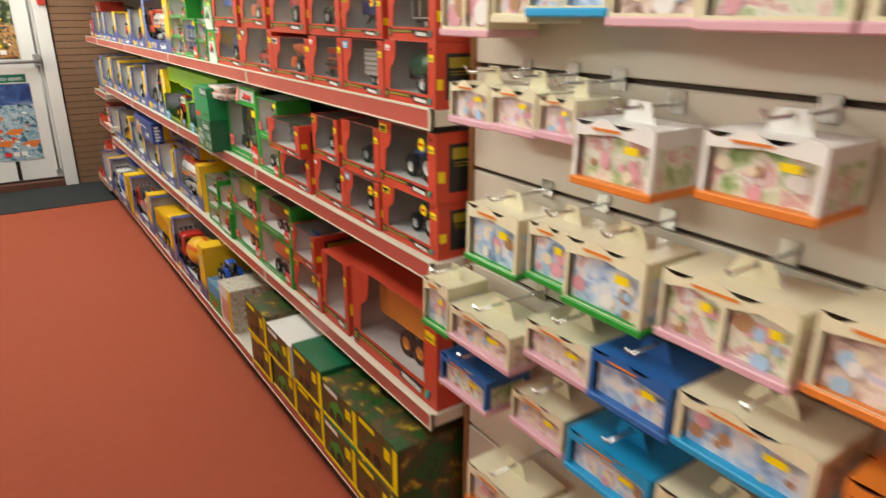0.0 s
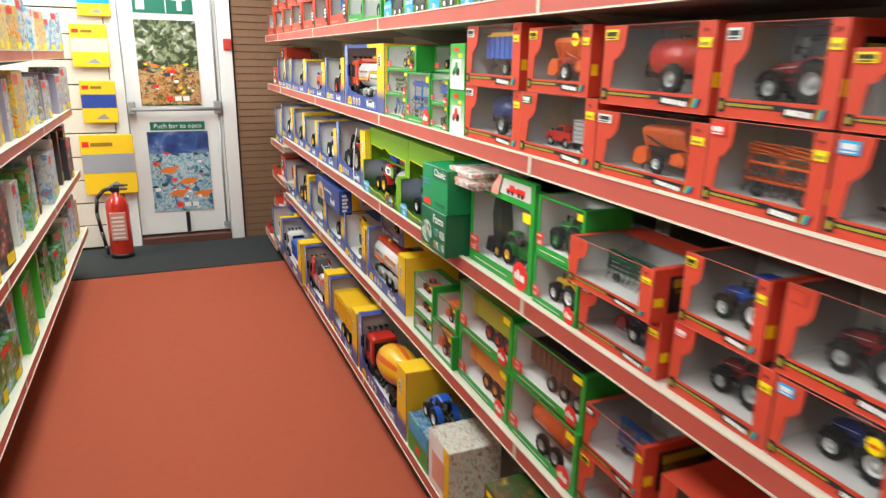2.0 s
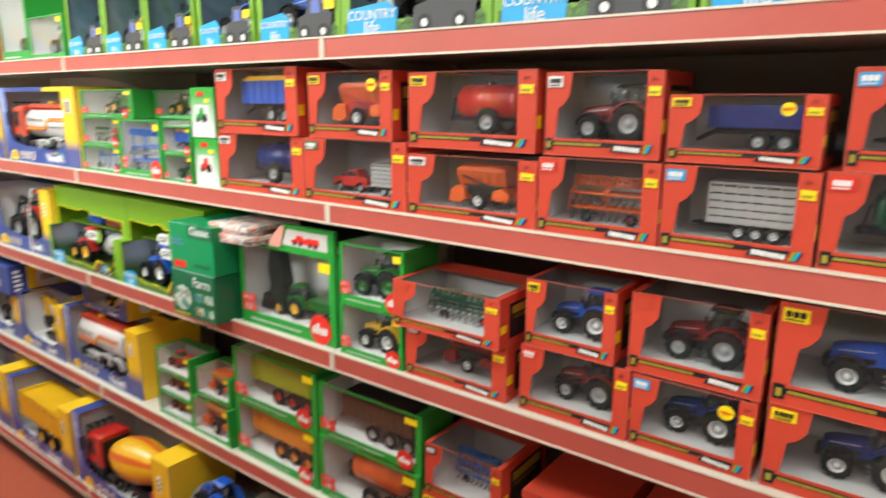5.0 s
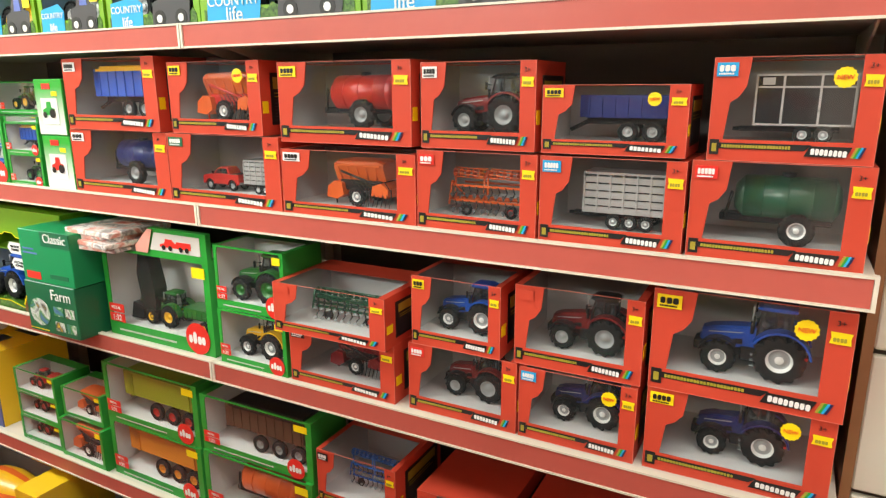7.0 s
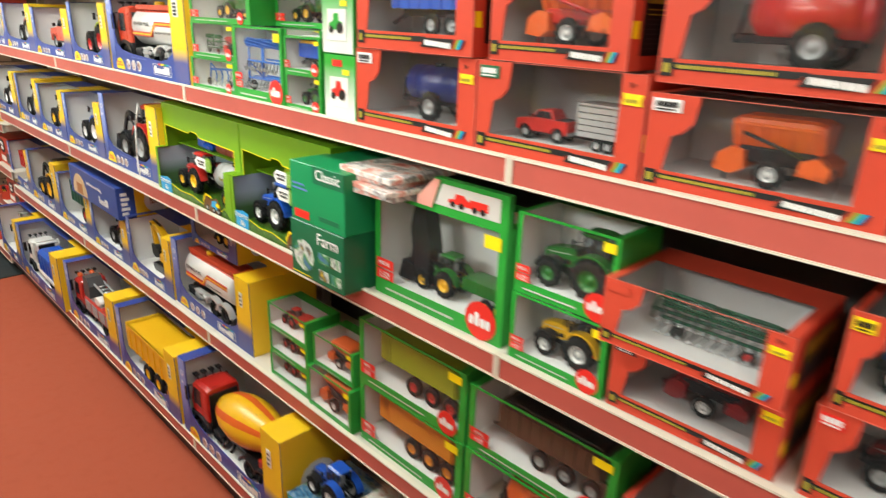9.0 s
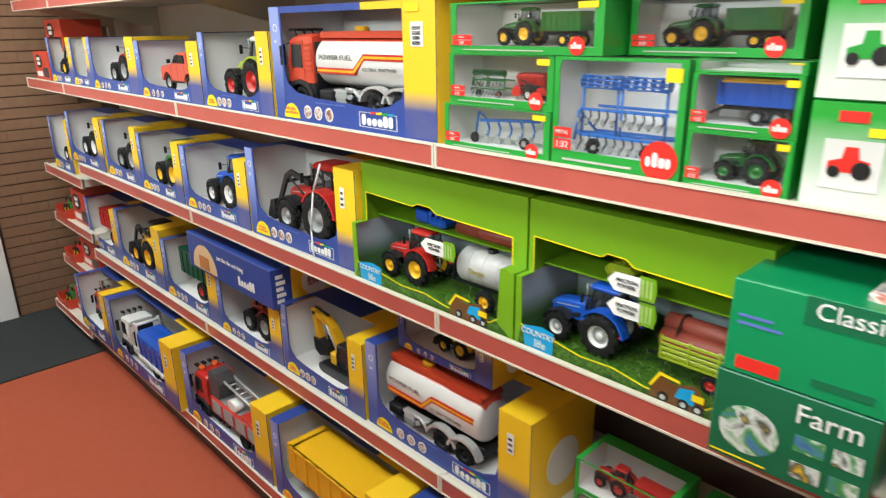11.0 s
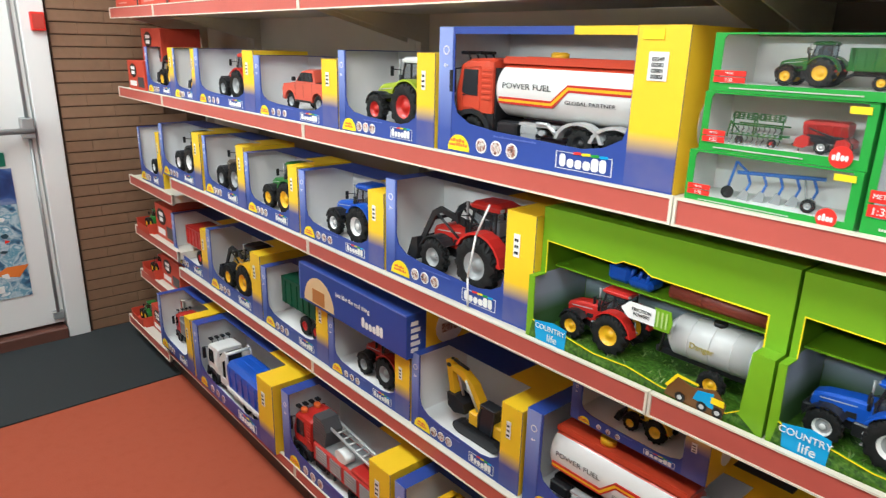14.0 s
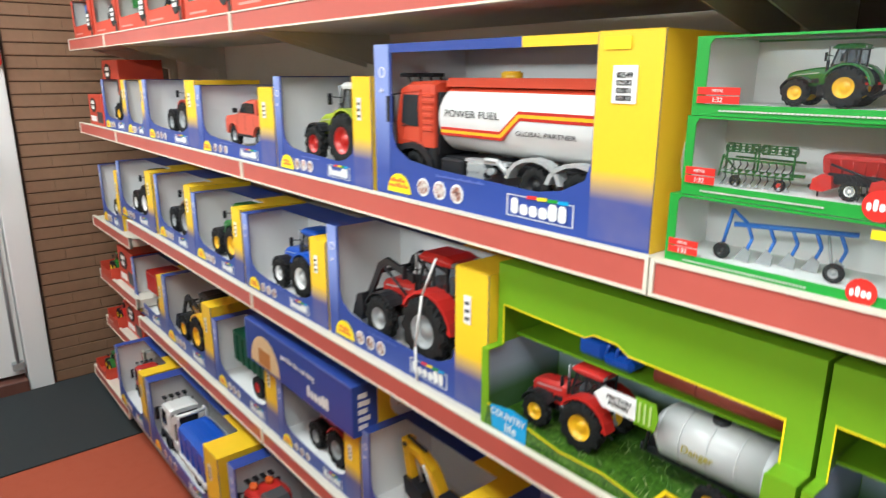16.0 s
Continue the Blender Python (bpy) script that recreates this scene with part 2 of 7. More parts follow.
# ---- the room ----
END = 5.65       # end wall with the door
BACK = -2.6      # wall behind the start
LEFTW, RIGHTW = -3.2, 1.06
DOOR_L, DOOR_R, DOOR_H = -0.22, 0.36, 2.03
CARPET = mat("red_carpet_tile", (0.41, 0.080, 0.034), 0.85, vary=0.12, scale=260, bump=0.35, dirt=0.08)
MATTING = mat("dark_grey_entrance_matting", (0.026, 0.032, 0.034), 0.9, vary=0.25, scale=300, bump=0.6)
PAINT = mat("off_white_wall_paint", (0.72, 0.69, 0.62), 0.6, vary=0.04, scale=12)
DOORPAINT = mat("white_gloss_paint", (0.80, 0.80, 0.78), 0.3, vary=0.03, scale=10, dirt=0.08)
BRICK = mat("brown_brick", (0.24, 0.135, 0.075), 0.7, vary=0.22, scale=35, bump=0.35)
MORTAR = mat("brown_mortar", (0.10, 0.056, 0.034), 0.9, vary=0.2, scale=60, bump=0.4)

bm = bmesh.new()
block(bm, LEFTW - 0.2, RIGHTW + 0.2, BACK - 0.2, END + 0.2, -0.1, 0)
structure("floor", bm, CARPET, "worn red carpet over the whole shop floor")
bm = bmesh.new()
block(bm, -0.96, RIGHTW, 5.0, END, 0.0, 0.006, bevel=0.002)
structure("entrance_mat", bm, MATTING, "dark grey ribbed entrance matting in front of the exit door")
bm = bmesh.new()
block(bm, LEFTW - 0.2, RIGHTW + 0.2, BACK - 0.2, END + 0.2, CEIL, CEIL + 0.1)
structure("ceiling", bm, mat("white_ceiling", (0.8, 0.79, 0.76), 0.8), "plain white shop ceiling")
bm = bmesh.new()
block(bm, RIGHTW, RIGHTW + 0.12, BACK, END, 0, CEIL)
structure("wall_east", bm, PAINT, "off-white plastered wall behind the shelving")
bm = bmesh.new()
block(bm, LEFTW - 0.12, LEFTW, BACK, END, 0, CEIL)
structure("wall_west", bm, PAINT, "off-white plastered wall behind the shelving")
bm = bmesh.new()
block(bm, LEFTW - 0.12, RIGHTW + 0.12, BACK - 0.12, BACK, 0, CEIL)
structure("wall_south", bm, PAINT, "off-white plastered shop wall")
bm = bmesh.new()
JAMB_L, JAMB_R = DOOR_L - 0.08, DOOR_R + 0.1
block(bm, LEFTW - 0.12, JAMB_L, END, END + 0.12, 0, CEIL)
block(bm, JAMB_R, RIGHTW + 0.12, END + 0.012, END + 0.12, 0, CEIL)
block(bm, JAMB_L, JAMB_R, END, END + 0.12, DOOR_H + 0.06, CEIL)
structure("wall_north", bm, MORTAR, "brick end wall with the exit door")

# ---- shelving ----
JOINTS = [5.50, 5.0, 4.01, 3.01, 2.01, 1.0]
FRONT = 0.66


def shelf_board(parent, y0, y1, x0, x1, z, base=False):
    """One shelf between two uprights, its top at z, with a price strip along the front."""
    bm = bmesh.new()
    block(bm, x0, x1, y0 + 0.002, y1 - 0.002, z - 0.028, z)
    b = part("shelf_board", bm, SHELFW, parent)
    bm = bmesh.new()
    s = 1 if x1 > x0 else -1
    prof = [(0, 0.006), (0.0105, 0.006), (0.0105, 0.003), (0.006, 0.003), (0.006, -0.0305), (0.0105, -0.0305), (0.0105, -0.0335), (0, -0.0335)]
    prism(bm, [(x0 - s * px, z + pz) for px, pz in prof], [], y0 + 0.001, y1 - 0.001)
    for ya, yb in ((y0 + 0.001, y0 + 0.0055), (y1 - 0.0055, y1 - 0.001)):
        block(bm, min(x0, x0 - s * 0.0108), max(x0, x0 - s * 0.0108), ya, yb, z - 0.0337, z + 0.0062)
    part("price_strip", bm, CREAM, b, "cream plastic price holder")
    bm = bmesh.new()
    block(bm, x0 - s * 0.0085, x0 - s * 0.0062, y0 + 0.006, y1 - 0.006, z - 0.0303, z + 0.0026)
    part("red_insert", bm, STRIP, b, "faded red strip in the price holder")
    return b


def unit(y0, y1, x0, x1, levels, back, top, label, basex, basez):
    """A shelving unit: back panel, uprights, boards and a plinth."""
    s = 1 if x1 > x0 else -1
    u = thing("shelving_unit", label, "shelving", pose(0, 0, 0), "shelving units along the aisle")
    bm = bmesh.new()
    block(bm, x1, x1 + s * 0.015, y0, y1, 0, top)
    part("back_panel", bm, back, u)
    for yy in (y0 + 0.0, y1 - 0.025):
        bm = bmesh.new()
        block(bm, x1 - s * 0.03, x1 - s * 0.001, yy + 0.001, yy + 0.024, 0, top)
        part("upright", bm, SHELFW, u)
    for z in levels:
        shelf_board(u, y0, y1, x0, x1 - s * 0.032, z)
        for yy in (y0 + 0.03, y1 - 0.034):
            bm = bmesh.new()
            prism(bm, [(x1 - s * 0.032, z - 0.029), (x0 + s * 0.05, z - 0.029), (x1 - s * 0.032, z - 0.1)], [], yy, yy + 0.003)
            part("bracket", bm, SHELFW, u)
    shelf_board(u, y0, y1, basex, x1 - s * 0.032, basez)
    bm = bmesh.new()
    deep = 0.03 if s > 0 else 0.16
    block(bm, basex + s * deep, basex + s * (deep + 0.015), y0 + 0.002, y1 - 0.002, 0, basez - 0.03)
    part("plinth", bm, DARKG, u, "dark kick plate")
    return u


RX1 = 1.03
L1, L2, L3, L4, L5 = 1.382, 1.082, 0.785, 0.44, 0.135
BASEX = 0.59
for i in range(5):
    ya, yb = JOINTS[i + 1], JOINTS[i]
    lv = [L1, L2, L3, L4] if i else [L1, L2, 0.72, 0.50, 0.30]
    unit(ya, yb, FRONT, RX1, lv, SHADEDBACK if i >= 3 else SHELFBACK, 1.75,
         "cream metal shop shelving with red price strips, full of boxed toys", BASEX, L5 if i else 0.10)
LX0, LX1 = -0.48, -0.93
for ya, yb in ((4.05, 5.05), (3.05, 4.05), (2.05, 3.05), (1.05, 2.05)):
    unit(ya, yb, LX0, LX1, [1.265, 0.965, 0.625], SHELFBACK, 1.55,
         "cream metal shop shelving with red price strips, full of building-brick sets", LX0, 0.30)

# slat panel beside the shelving
SLATX = 0.74
SLAT = mat("cream_slat_panel", (0.72, 0.67, 0.57), 0.45, vary=0.04, scale=14, dirt=0.08)
bm = bmesh.new()
z = 0.0
while z < 2.2:
    block(bm, SLATX, SLATX + 0.012, -2.4, 0.985, z + 0.027, z + 0.209, bevel=0.002)
    z += 0.19
block(bm, SLATX + 0.012, SLATX + 0.03, -2.4, 0.985, 0, 2.2, mi=1)
block(bm, SLATX - 0.004, SLATX + 0.27, 0.986, 0.998, 0, 2.2, mi=2)
structure("slat_panel", bm, [SLAT, mat("brown_groove", (0.06, 0.035, 0.02), 0.7), WOOD], "cream slatted display panel with dark grooves and a wood edge")


# ---- boxed toys ----
WOBBLE = random.Random(19)


def place_right(y_left, z, front=FRONT + 0.012):
    """Front left foot of a box on the right-hand shelves, set down a little unevenly."""
    return pose(front + WOBBLE.uniform(-0.002, 0.004), y_left, z, 0, 0, -90 + WOBBLE.uniform(-0.6, 0.6))


def place_left(y_left, z, front=LX0 - 0.012):
    return pose(front, y_left, z, 0, 0, 90)


def shell(bm, w, h, d, top=0, left=0, right=0, bottom=0, back=0, cut=0.0, m0=0.06, m1=0.94, y0=0.0015):
    """Card sides behind a front panel, joined to it at its edges; cut opens the top towards the front."""
    v = {}

    def face(pts, mi):
        for p in pts:
            if p not in v:
                v[p] = bm.verts.new(p)
        bm.faces.new([v[p] for p in pts]).material_index = mi
    face(((0, y0, 0), (0, d, 0), (0, d, h), (0, y0, h)), left)
    face(((w, y0, 0), (w, y0, h), (w, d, h), (w, d, 0)), right)
    face(((0, y0, 0), (w, y0, 0), (w, d, 0), (0, d, 0)), bottom)
    face(((0, d, 0), (w, d, 0), (w, d, h), (0, d, h)), back)
    if cut:
        face(((0, y0, h), (0, d, h), (m0 * w, d, h), (m0 * w, cut * d, h), (m0 * w, y0, h)), top)
        face(((m0 * w, cut * d, h), (m0 * w, d, h), (m1 * w, d, h), (m1 * w, cut * d, h)), top)
        face(((m1 * w, y0, h), (m1 * w, cut * d, h), (m1 * w, d, h), (w, d, h), (w, y0, h)), top)
    else:
        face(((0, y0, h), (0, d, h), (w, d, h), (w, y0, h)), top)
    bmesh.ops.remove_doubles(bm, verts=bm.verts, dist=1e-5)
    return bm


def tray(ob, w, h, d, floor, material, label="", topless=True):
    """The lining that the toy stands on: floor, back and both sides in one folded sheet."""
    e, f = 0.002, floor * h
    bm = bmesh.new()
    a = [bm.verts.new(p) for p in ((e, 0.004, f), (w - e, 0.004, f), (w - e, d - e, f), (e, d - e, f), (e, 0.004, h - e), (w - e, 0.004, h - e), (w - e, d - e, h - e), (e, d - e, h - e))]
    for q in ((0, 1, 2, 3), (3, 2, 6, 7), (0, 3, 7, 4), (1, 5, 6, 2)):
        bm.faces.new([a[i] for i in q])
    return part("inner_tray", bm, material, ob, label)


def film(ob, w, h, d, x0, z0, x1, z1, cut):
    bm = bmesh.new()
    a = [bm.verts.new(p) for p in ((x0 * w, 0.0022, z0 * h), (x1 * w, 0.0022, z0 * h), (x1 * w, 0.0022, h - 0.001), (x0 * w, 0.0022, h - 0.001), (x1 * w, cut * d, h - 0.001), (x0 * w, cut * d, h - 0.001))]
    bm.faces.new(a[:4])
    if cut:
        bm.faces.new((a[3], a[2], a[4], a[5]))
    ob = part("window_film", bm, FILM, ob, "clear plastic window")
    ob.visible_shadow = False
    return ob


GREYPRINT = mat("pale_grey_print", (0.55, 0.56, 0.56), 0.4)
PALELIME = mat("pale_lime_print", (0.45, 0.6, 0.2), 0.4)
ORANGEP = mat("orange_small_print", (0.75, 0.2, 0.03), 0.4)
PICS = print_mat("small_picture_print", [(0.03, 0.03, 0.03), (0.3, 0.1, 0.06), (0.7, 0.68, 0.62), (0.5, 0.06, 0.03)], 150)
OLIVEP = mat("dull_yellow_print", (0.38, 0.31, 0.03), 0.4)
NAVYP = mat("navy_print", (0.015, 0.02, 0.08), 0.36)
PALEFADE = grad_mat("blue_to_pale_card", (0.03, 0.066, 0.31), (0.26, 0.33, 0.66), 0.04, 0.16)
LILAC = mat("pale_blue_print", (0.12, 0.17, 0.50), 0.36)
WORN = mat("worn_card_edge", (0.66, 0.16, 0.11), 0.6, vary=0.2, scale=90)


def edge(ob, w, h, t=0.0006):
    """The pale, worn fold round a front panel."""
    bm = bmesh.new()
    prism(bm, rect(0, 0, w, h), [rect(t, t, w - t, h - t)], -0.0005, 0.0004)
    part("worn_edge", bm, WORN, ob)


def red_box(m, w, h, d, toy=None, label="", new_star=False, tag=YELLOW, tall=False):
    ob = thing("toy_box", label or "red window carton with a model farm vehicle inside", "toy box", m, "red window boxes")
    bm = bmesh.new()
    rim = [(0.235 * w, h), (0.215 * w, 0.72 * h), (0.17 * w, 0.62 * h), (0.12 * w, 0.57 * h), (0.095 * w, 0.21 * h), (0.87 * w, 0.21 * h), (0.87 * w, h)]
    prism(bm, [(0, h), (0, 0), (w, 0), (w, h)] + rim[::-1], [], 0, 0.0015)
    cut = 0.62 if d < 0.19 else 0.0
    shell(bm, w, h, d, cut=cut)
    part("carton", bm, RED, ob)
    tray(ob, w, h, d, 0.17, GREYIN, "grey backdrop, darker towards the top")
    film(ob, w, h, d, 0.07, 0.19, 0.9, 1, cut + 0.02 if cut else 0.0)
    flat(ob, "caption_strip", [(0.03 * w, 0.12 * h), (0.6 * w, 0.12 * h), (0.64 * w, 0.178 * h), (0.03 * w, 0.178 * h)], BLACK)
    glyphs(ob, "caption_print", 0.09 * w, 0.13 * h, 0.52 * w, 0.162 * h, 24, OLIVEP, -0.002, 11, True)
    flat(ob, "scale_bar", rect(0.03 * w, 0.09 * h, 0.06 * w, 0.17 * h), OLIVEP, y=-0.0025)
    flat(ob, "scale_mark", rect(0.015 * w, 0.06 * h, 0.075 * w, 0.21 * h), BLACK, y=-0.0017)
    x = 0.6 * w
    flat(ob, "logo_bar", [(x, 0.07 * h), (x + 0.24 * w, 0.07 * h), (x + 0.27 * w, 0.17 * h), (x + 0.03 * w, 0.17 * h)], BLACK, y=-0.0024)
    glyphs(ob, "logo_print", x + 0.035 * w, 0.092 * h, x + 0.245 * w, 0.15 * h, 8, WHITE, -0.0031, 12, True, 0.12)
    for k, c in enumerate((OLIVEP, GREEN, SKY, NAVYP)):
        a = x + (0.265 + 0.014 * k) * w
        flat(ob, "logo_stripe", [(a, 0.07 * h), (a + 0.014 * w, 0.07 * h), (a + 0.04 * w, 0.17 * h), (a + 0.026 * w, 0.17 * h)], c, y=-0.002)
    edge(ob, w, h)
    if tag is not RED:
        glyphs(ob, "label_print", 0.035 * w, 0.865 * h, 0.14 * w, 0.925 * h, 3 + int(w * 1000) % 3, BLACK if tag in (STICKER, WHITE) else WHITE, -0.0028, 13, True)
        glyphs(ob, "label_small_print", 0.035 * w, 0.835 * h, 0.13 * w, 0.852 * h, 10, BLACK if tag in (STICKER, WHITE) else WHITE, -0.0028, 14, True)
    words(ob, "age_lettering", "3+", 0.05 * h + 0.002, 0.93 * w, 0.9 * h, BLACK)
    flat(ob, "maker_label", rect(0.02 * w, 0.82 * h, 0.155 * w, 0.95 * h), tag, y=-0.002)
    flat(ob, "price_sticker", [(0.885 * w, 0.72 * h), (0.985 * w, 0.715 * h), (0.98 * w, 0.77 * h), (0.987 * w, 0.82 * h), (0.887 * w, 0.825 * h), (0.892 * w, 0.77 * h)], STICKER, y=-0.002)
    glyphs(ob, "price_print", 0.9 * w, 0.74 * h, 0.965 * w, 0.775 * h, 4, OLIVEP, -0.0028, 15, True)
    if new_star:
        pts = [(0.78 * w + (0.1 if k % 2 else 0.088) * h * math.cos(k * math.pi / 14), 0.80 * h + (0.1 if k % 2 else 0.088) * h * math.sin(k * math.pi / 14)) for k in range(28)]
        flat(ob, "new_sticker", pts, STICKER, y=-0.002)
        words(ob, "new_lettering", "NEW", 0.06 * h, 0.78 * w, 0.80 * h, LOGORED, y=-0.0029)
    bm = bmesh.new()
    block(bm, w, w + 0.0006, 0.2 * d, 0.92 * d, 0.14 * h, 0.84 * h)
    sp = part("side_panel", bm, BLACK, ob)
    for k in range(9):
        bm = bmesh.new()
        block(bm, w + 0.0007, w + 0.0011, 0.27 * d, (0.66 + 0.07 * (k * 5 % 3)) * d, (0.2 + 0.045 * k) * h, (0.212 + 0.045 * k) * h)
        part("text_bar", bm, OLIVEP if k > 6 else DARKG, sp)
    bm = bmesh.new()
    block(bm, w + 0.0007, w + 0.0012, 0.25 * d, 0.85 * d, 0.62 * h, 0.78 * h)
    part("side_picture", bm, OLIVEP, sp)
    bm = bmesh.new()
    block(bm, w + 0.0002, w + 0.0009, 0.03 * d, 0.14 * d, 0.3 * h, 0.46 * h)
    part("side_sticker", bm, STICKER, ob)
    if toy:
        toy(ob, 0.52 * w, 0.42 * d, 0.172 * h, 0.74 * w, 0.7 * h, d * 0.9)
    return ob


def blue_box(m, w, h, d, toy=None, label="", big=False, bar=False):
    ob = thing("toy_box", label or "blue and yellow open-fronted carton with a toy vehicle", "toy box", m, "blue and yellow boxes")
    low = 0.23 * h if big else 0.24 * h
    win = [(0.085 * w, 0.94 * h), (0.085 * w, low + 0.2 * h), (0.105 * w, low + 0.1 * h), (0.17 * w, low + 0.03 * h), (0.3 * w, low), (0.68 * w, low - 0.03 * h),
           (0.76 * w, low), (0.825 * w, low + 0.07 * h), (0.84 * w, low + 0.17 * h), (0.84 * w, 0.94 * h)]
    bm = bmesh.new()
    outline = [(0, 0), (w, 0), (w, h), (0.84 * w, h)] + [(x, min(z, h)) for x, z in reversed(win)][1:-1] + [(0.085 * w, h), (0, h)]
    prism(bm, outline, [], 0, 0.0016)
    shell(bm, w, h, d, right=1, cut=0.5, m0=0.085, m1=0.84, y0=0.0016)
    part("carton", bm, [BLUE, YELLOW], ob)
    tray(ob, w, h, d, 0.1 if big else 0.13, WHITE, "white card lining")
    bm = bmesh.new()
    prism(bm, rect(0.842 * w, 0.02 * h, w, h), [], -0.0006, 0)
    part("yellow_column", bm, BLUEFADE, ob, "yellow end printed on the carton")
    bm = bmesh.new()
    prism_top = [(0.84 * w, 0.0), (w, 0.0), (w, d), (0.66 * w, d), (0.66 * w, 0.5 * d), (0.84 * w, 0.5 * d)]
    tv = [[bm.verts.new((x, y, z)) for x, y in prism_top] for z in (h + 0.0002, h + 0.0008)]
    bm.faces.new(tv[0])
    bm.faces.new(tv[1])
    for k in range(6):
        bm.faces.new((tv[0][k], tv[0][(k + 1) % 6], tv[1][(k + 1) % 6], tv[1][k]))
    part("yellow_top", bm, YELLOW, ob)
    if big:
        bm = bmesh.new()
        block(bm, 0.7 * w, 0.94 * w, 0.66 * d, 0.84 * d, h + 0.0009, h + 0.0014)
        part("top_print", bm, DARKG, ob)
    if bar:
        bm = bmesh.new()
        prism(bm, rect(0.085 * w, 0.945 * h, 0.84 * w, h), [], 0.0002, 0.0014)
        part("top_bar", bm, BLUE, ob)
        flat(ob, "bar_end", rect(0.62 * w, 0.945 * h, 0.84 * w, h), YELLOW, y=-0.0006)
    flat(ob, "badge", disc_pts(0.12 * w, 0.03 * h, 0.13 * h if big else 0.15 * h, 14, 0, 180), STICKER)
    for k in range(3):
        flat(ob, "picture_disc", disc_pts((0.24 + 0.075 * k) * w, 0.1 * h, 0.06 * h, 14), WHITE)
        flat(ob, "picture_dot", disc_pts((0.24 + 0.075 * k) * w, 0.1 * h, 0.049 * h, 12), PICS, y=-0.002)
    bm = bmesh.new()
    prism(bm, rect(0.585 * w, 0.045 * h, 0.80 * w, 0.165 * h), [rect(0.5875 * w, 0.0485 * h, 0.7975 * w, 0.1615 * h)], -0.0014, -0.0006)
    part("logo_frame", bm, WHITE, ob)
    glyphs(ob, "logo_print", 0.6 * w, 0.062 * h, 0.785 * w, 0.15 * h, 6, WHITE, -0.002, 21)
    for k, c in enumerate((LOGORED, STICKER, GREEN, SKY)):
        a = (0.655 + 0.033 * k) * w
        flat(ob, "logo_dash", [(a, 0.155 * h), (a + 0.03 * w, 0.16 * h), (a + 0.03 * w, 0.178 * h), (a, 0.173 * h)], c, y=-0.002)
    glyphs(ob, "badge_print", 0.075 * w, 0.1 * h, 0.155 * w, 0.13 * h, 5, ORANGEP, -0.002, 22)
    glyphs(ob, "badge_print", 0.07 * w, 0.065 * h, 0.17 * w, 0.095 * h, 8, ORANGEP, -0.002, 23)
    words(ob, "age_lettering", "4+" if big else "3+", 0.05 * h, 0.042 * w, 0.7 * h, WHITE)
    bm = bmesh.new()
    prism(bm, disc_pts(0.042 * w, 0.82 * h, 0.036 * h, 16), [disc_pts(0.042 * w, 0.82 * h, 0.028 * h, 16)], -0.0018, -0.0012)
    part("round_mark", bm, WHITE, ob)
    flat(ob, "left_fade", rect(0.0005, 0.02 * h, 0.075 * w, h - 0.0005), PALEFADE, y=-0.0009)
    if bar:
        flat(ob, "accessory_sticker", rect(0.885 * w, 0.68 * h, 0.945 * w, 0.85 * h), WHITE, y=-0.002)
        words(ob, "accessory_lettering", "02549\n02582\n02801\n02802", 0.0078, 0.915 * w, 0.755 * h, BLACK, y=-0.0028)
        flat(ob, "price_sticker", rect(0.86 * w, 0.92 * h, 0.925 * w, 0.975 * h), STICKER, y=-0.0022)
    else:
        flat(ob, "accessory_sticker", rect(0.888 * w, 0.62 * h, 0.922 * w, 0.82 * h), WHITE, y=-0.002)
        for k in range(3):
            glyphs(ob, "sticker_print", 0.894 * w, (0.645 + 0.055 * k) * h, 0.916 * w, (0.67 + 0.055 * k) * h, 2, BLACK, -0.0028, 24 + k, True)
    glyphs(ob, "slogan_print", 0.3 * w, 0.185 * h, 0.5 * w, 0.2 * h, 16, LILAC, -0.0014, 27)
    bm = bmesh.new()
    prism(bm, disc_pts(0, 0, 0.25 * min(h, d), 16), [], 0, 0.0005)
    ds = part("side_disc", bm, WHITE, ob)
    ds.matrix_basis = pose(w + 0.0008, d * 0.5, 0.42 * h, 0, 0, 90)
    if toy:
        toy(ob, (0.47 if big else 0.5) * w, (0.31 if big else 0.42) * d, (0.102 if big else 0.132) * h, (0.84 if big else 0.72) * w, (0.74 if big else 0.82) * h, 1.1 * d if big else d)
    return ob


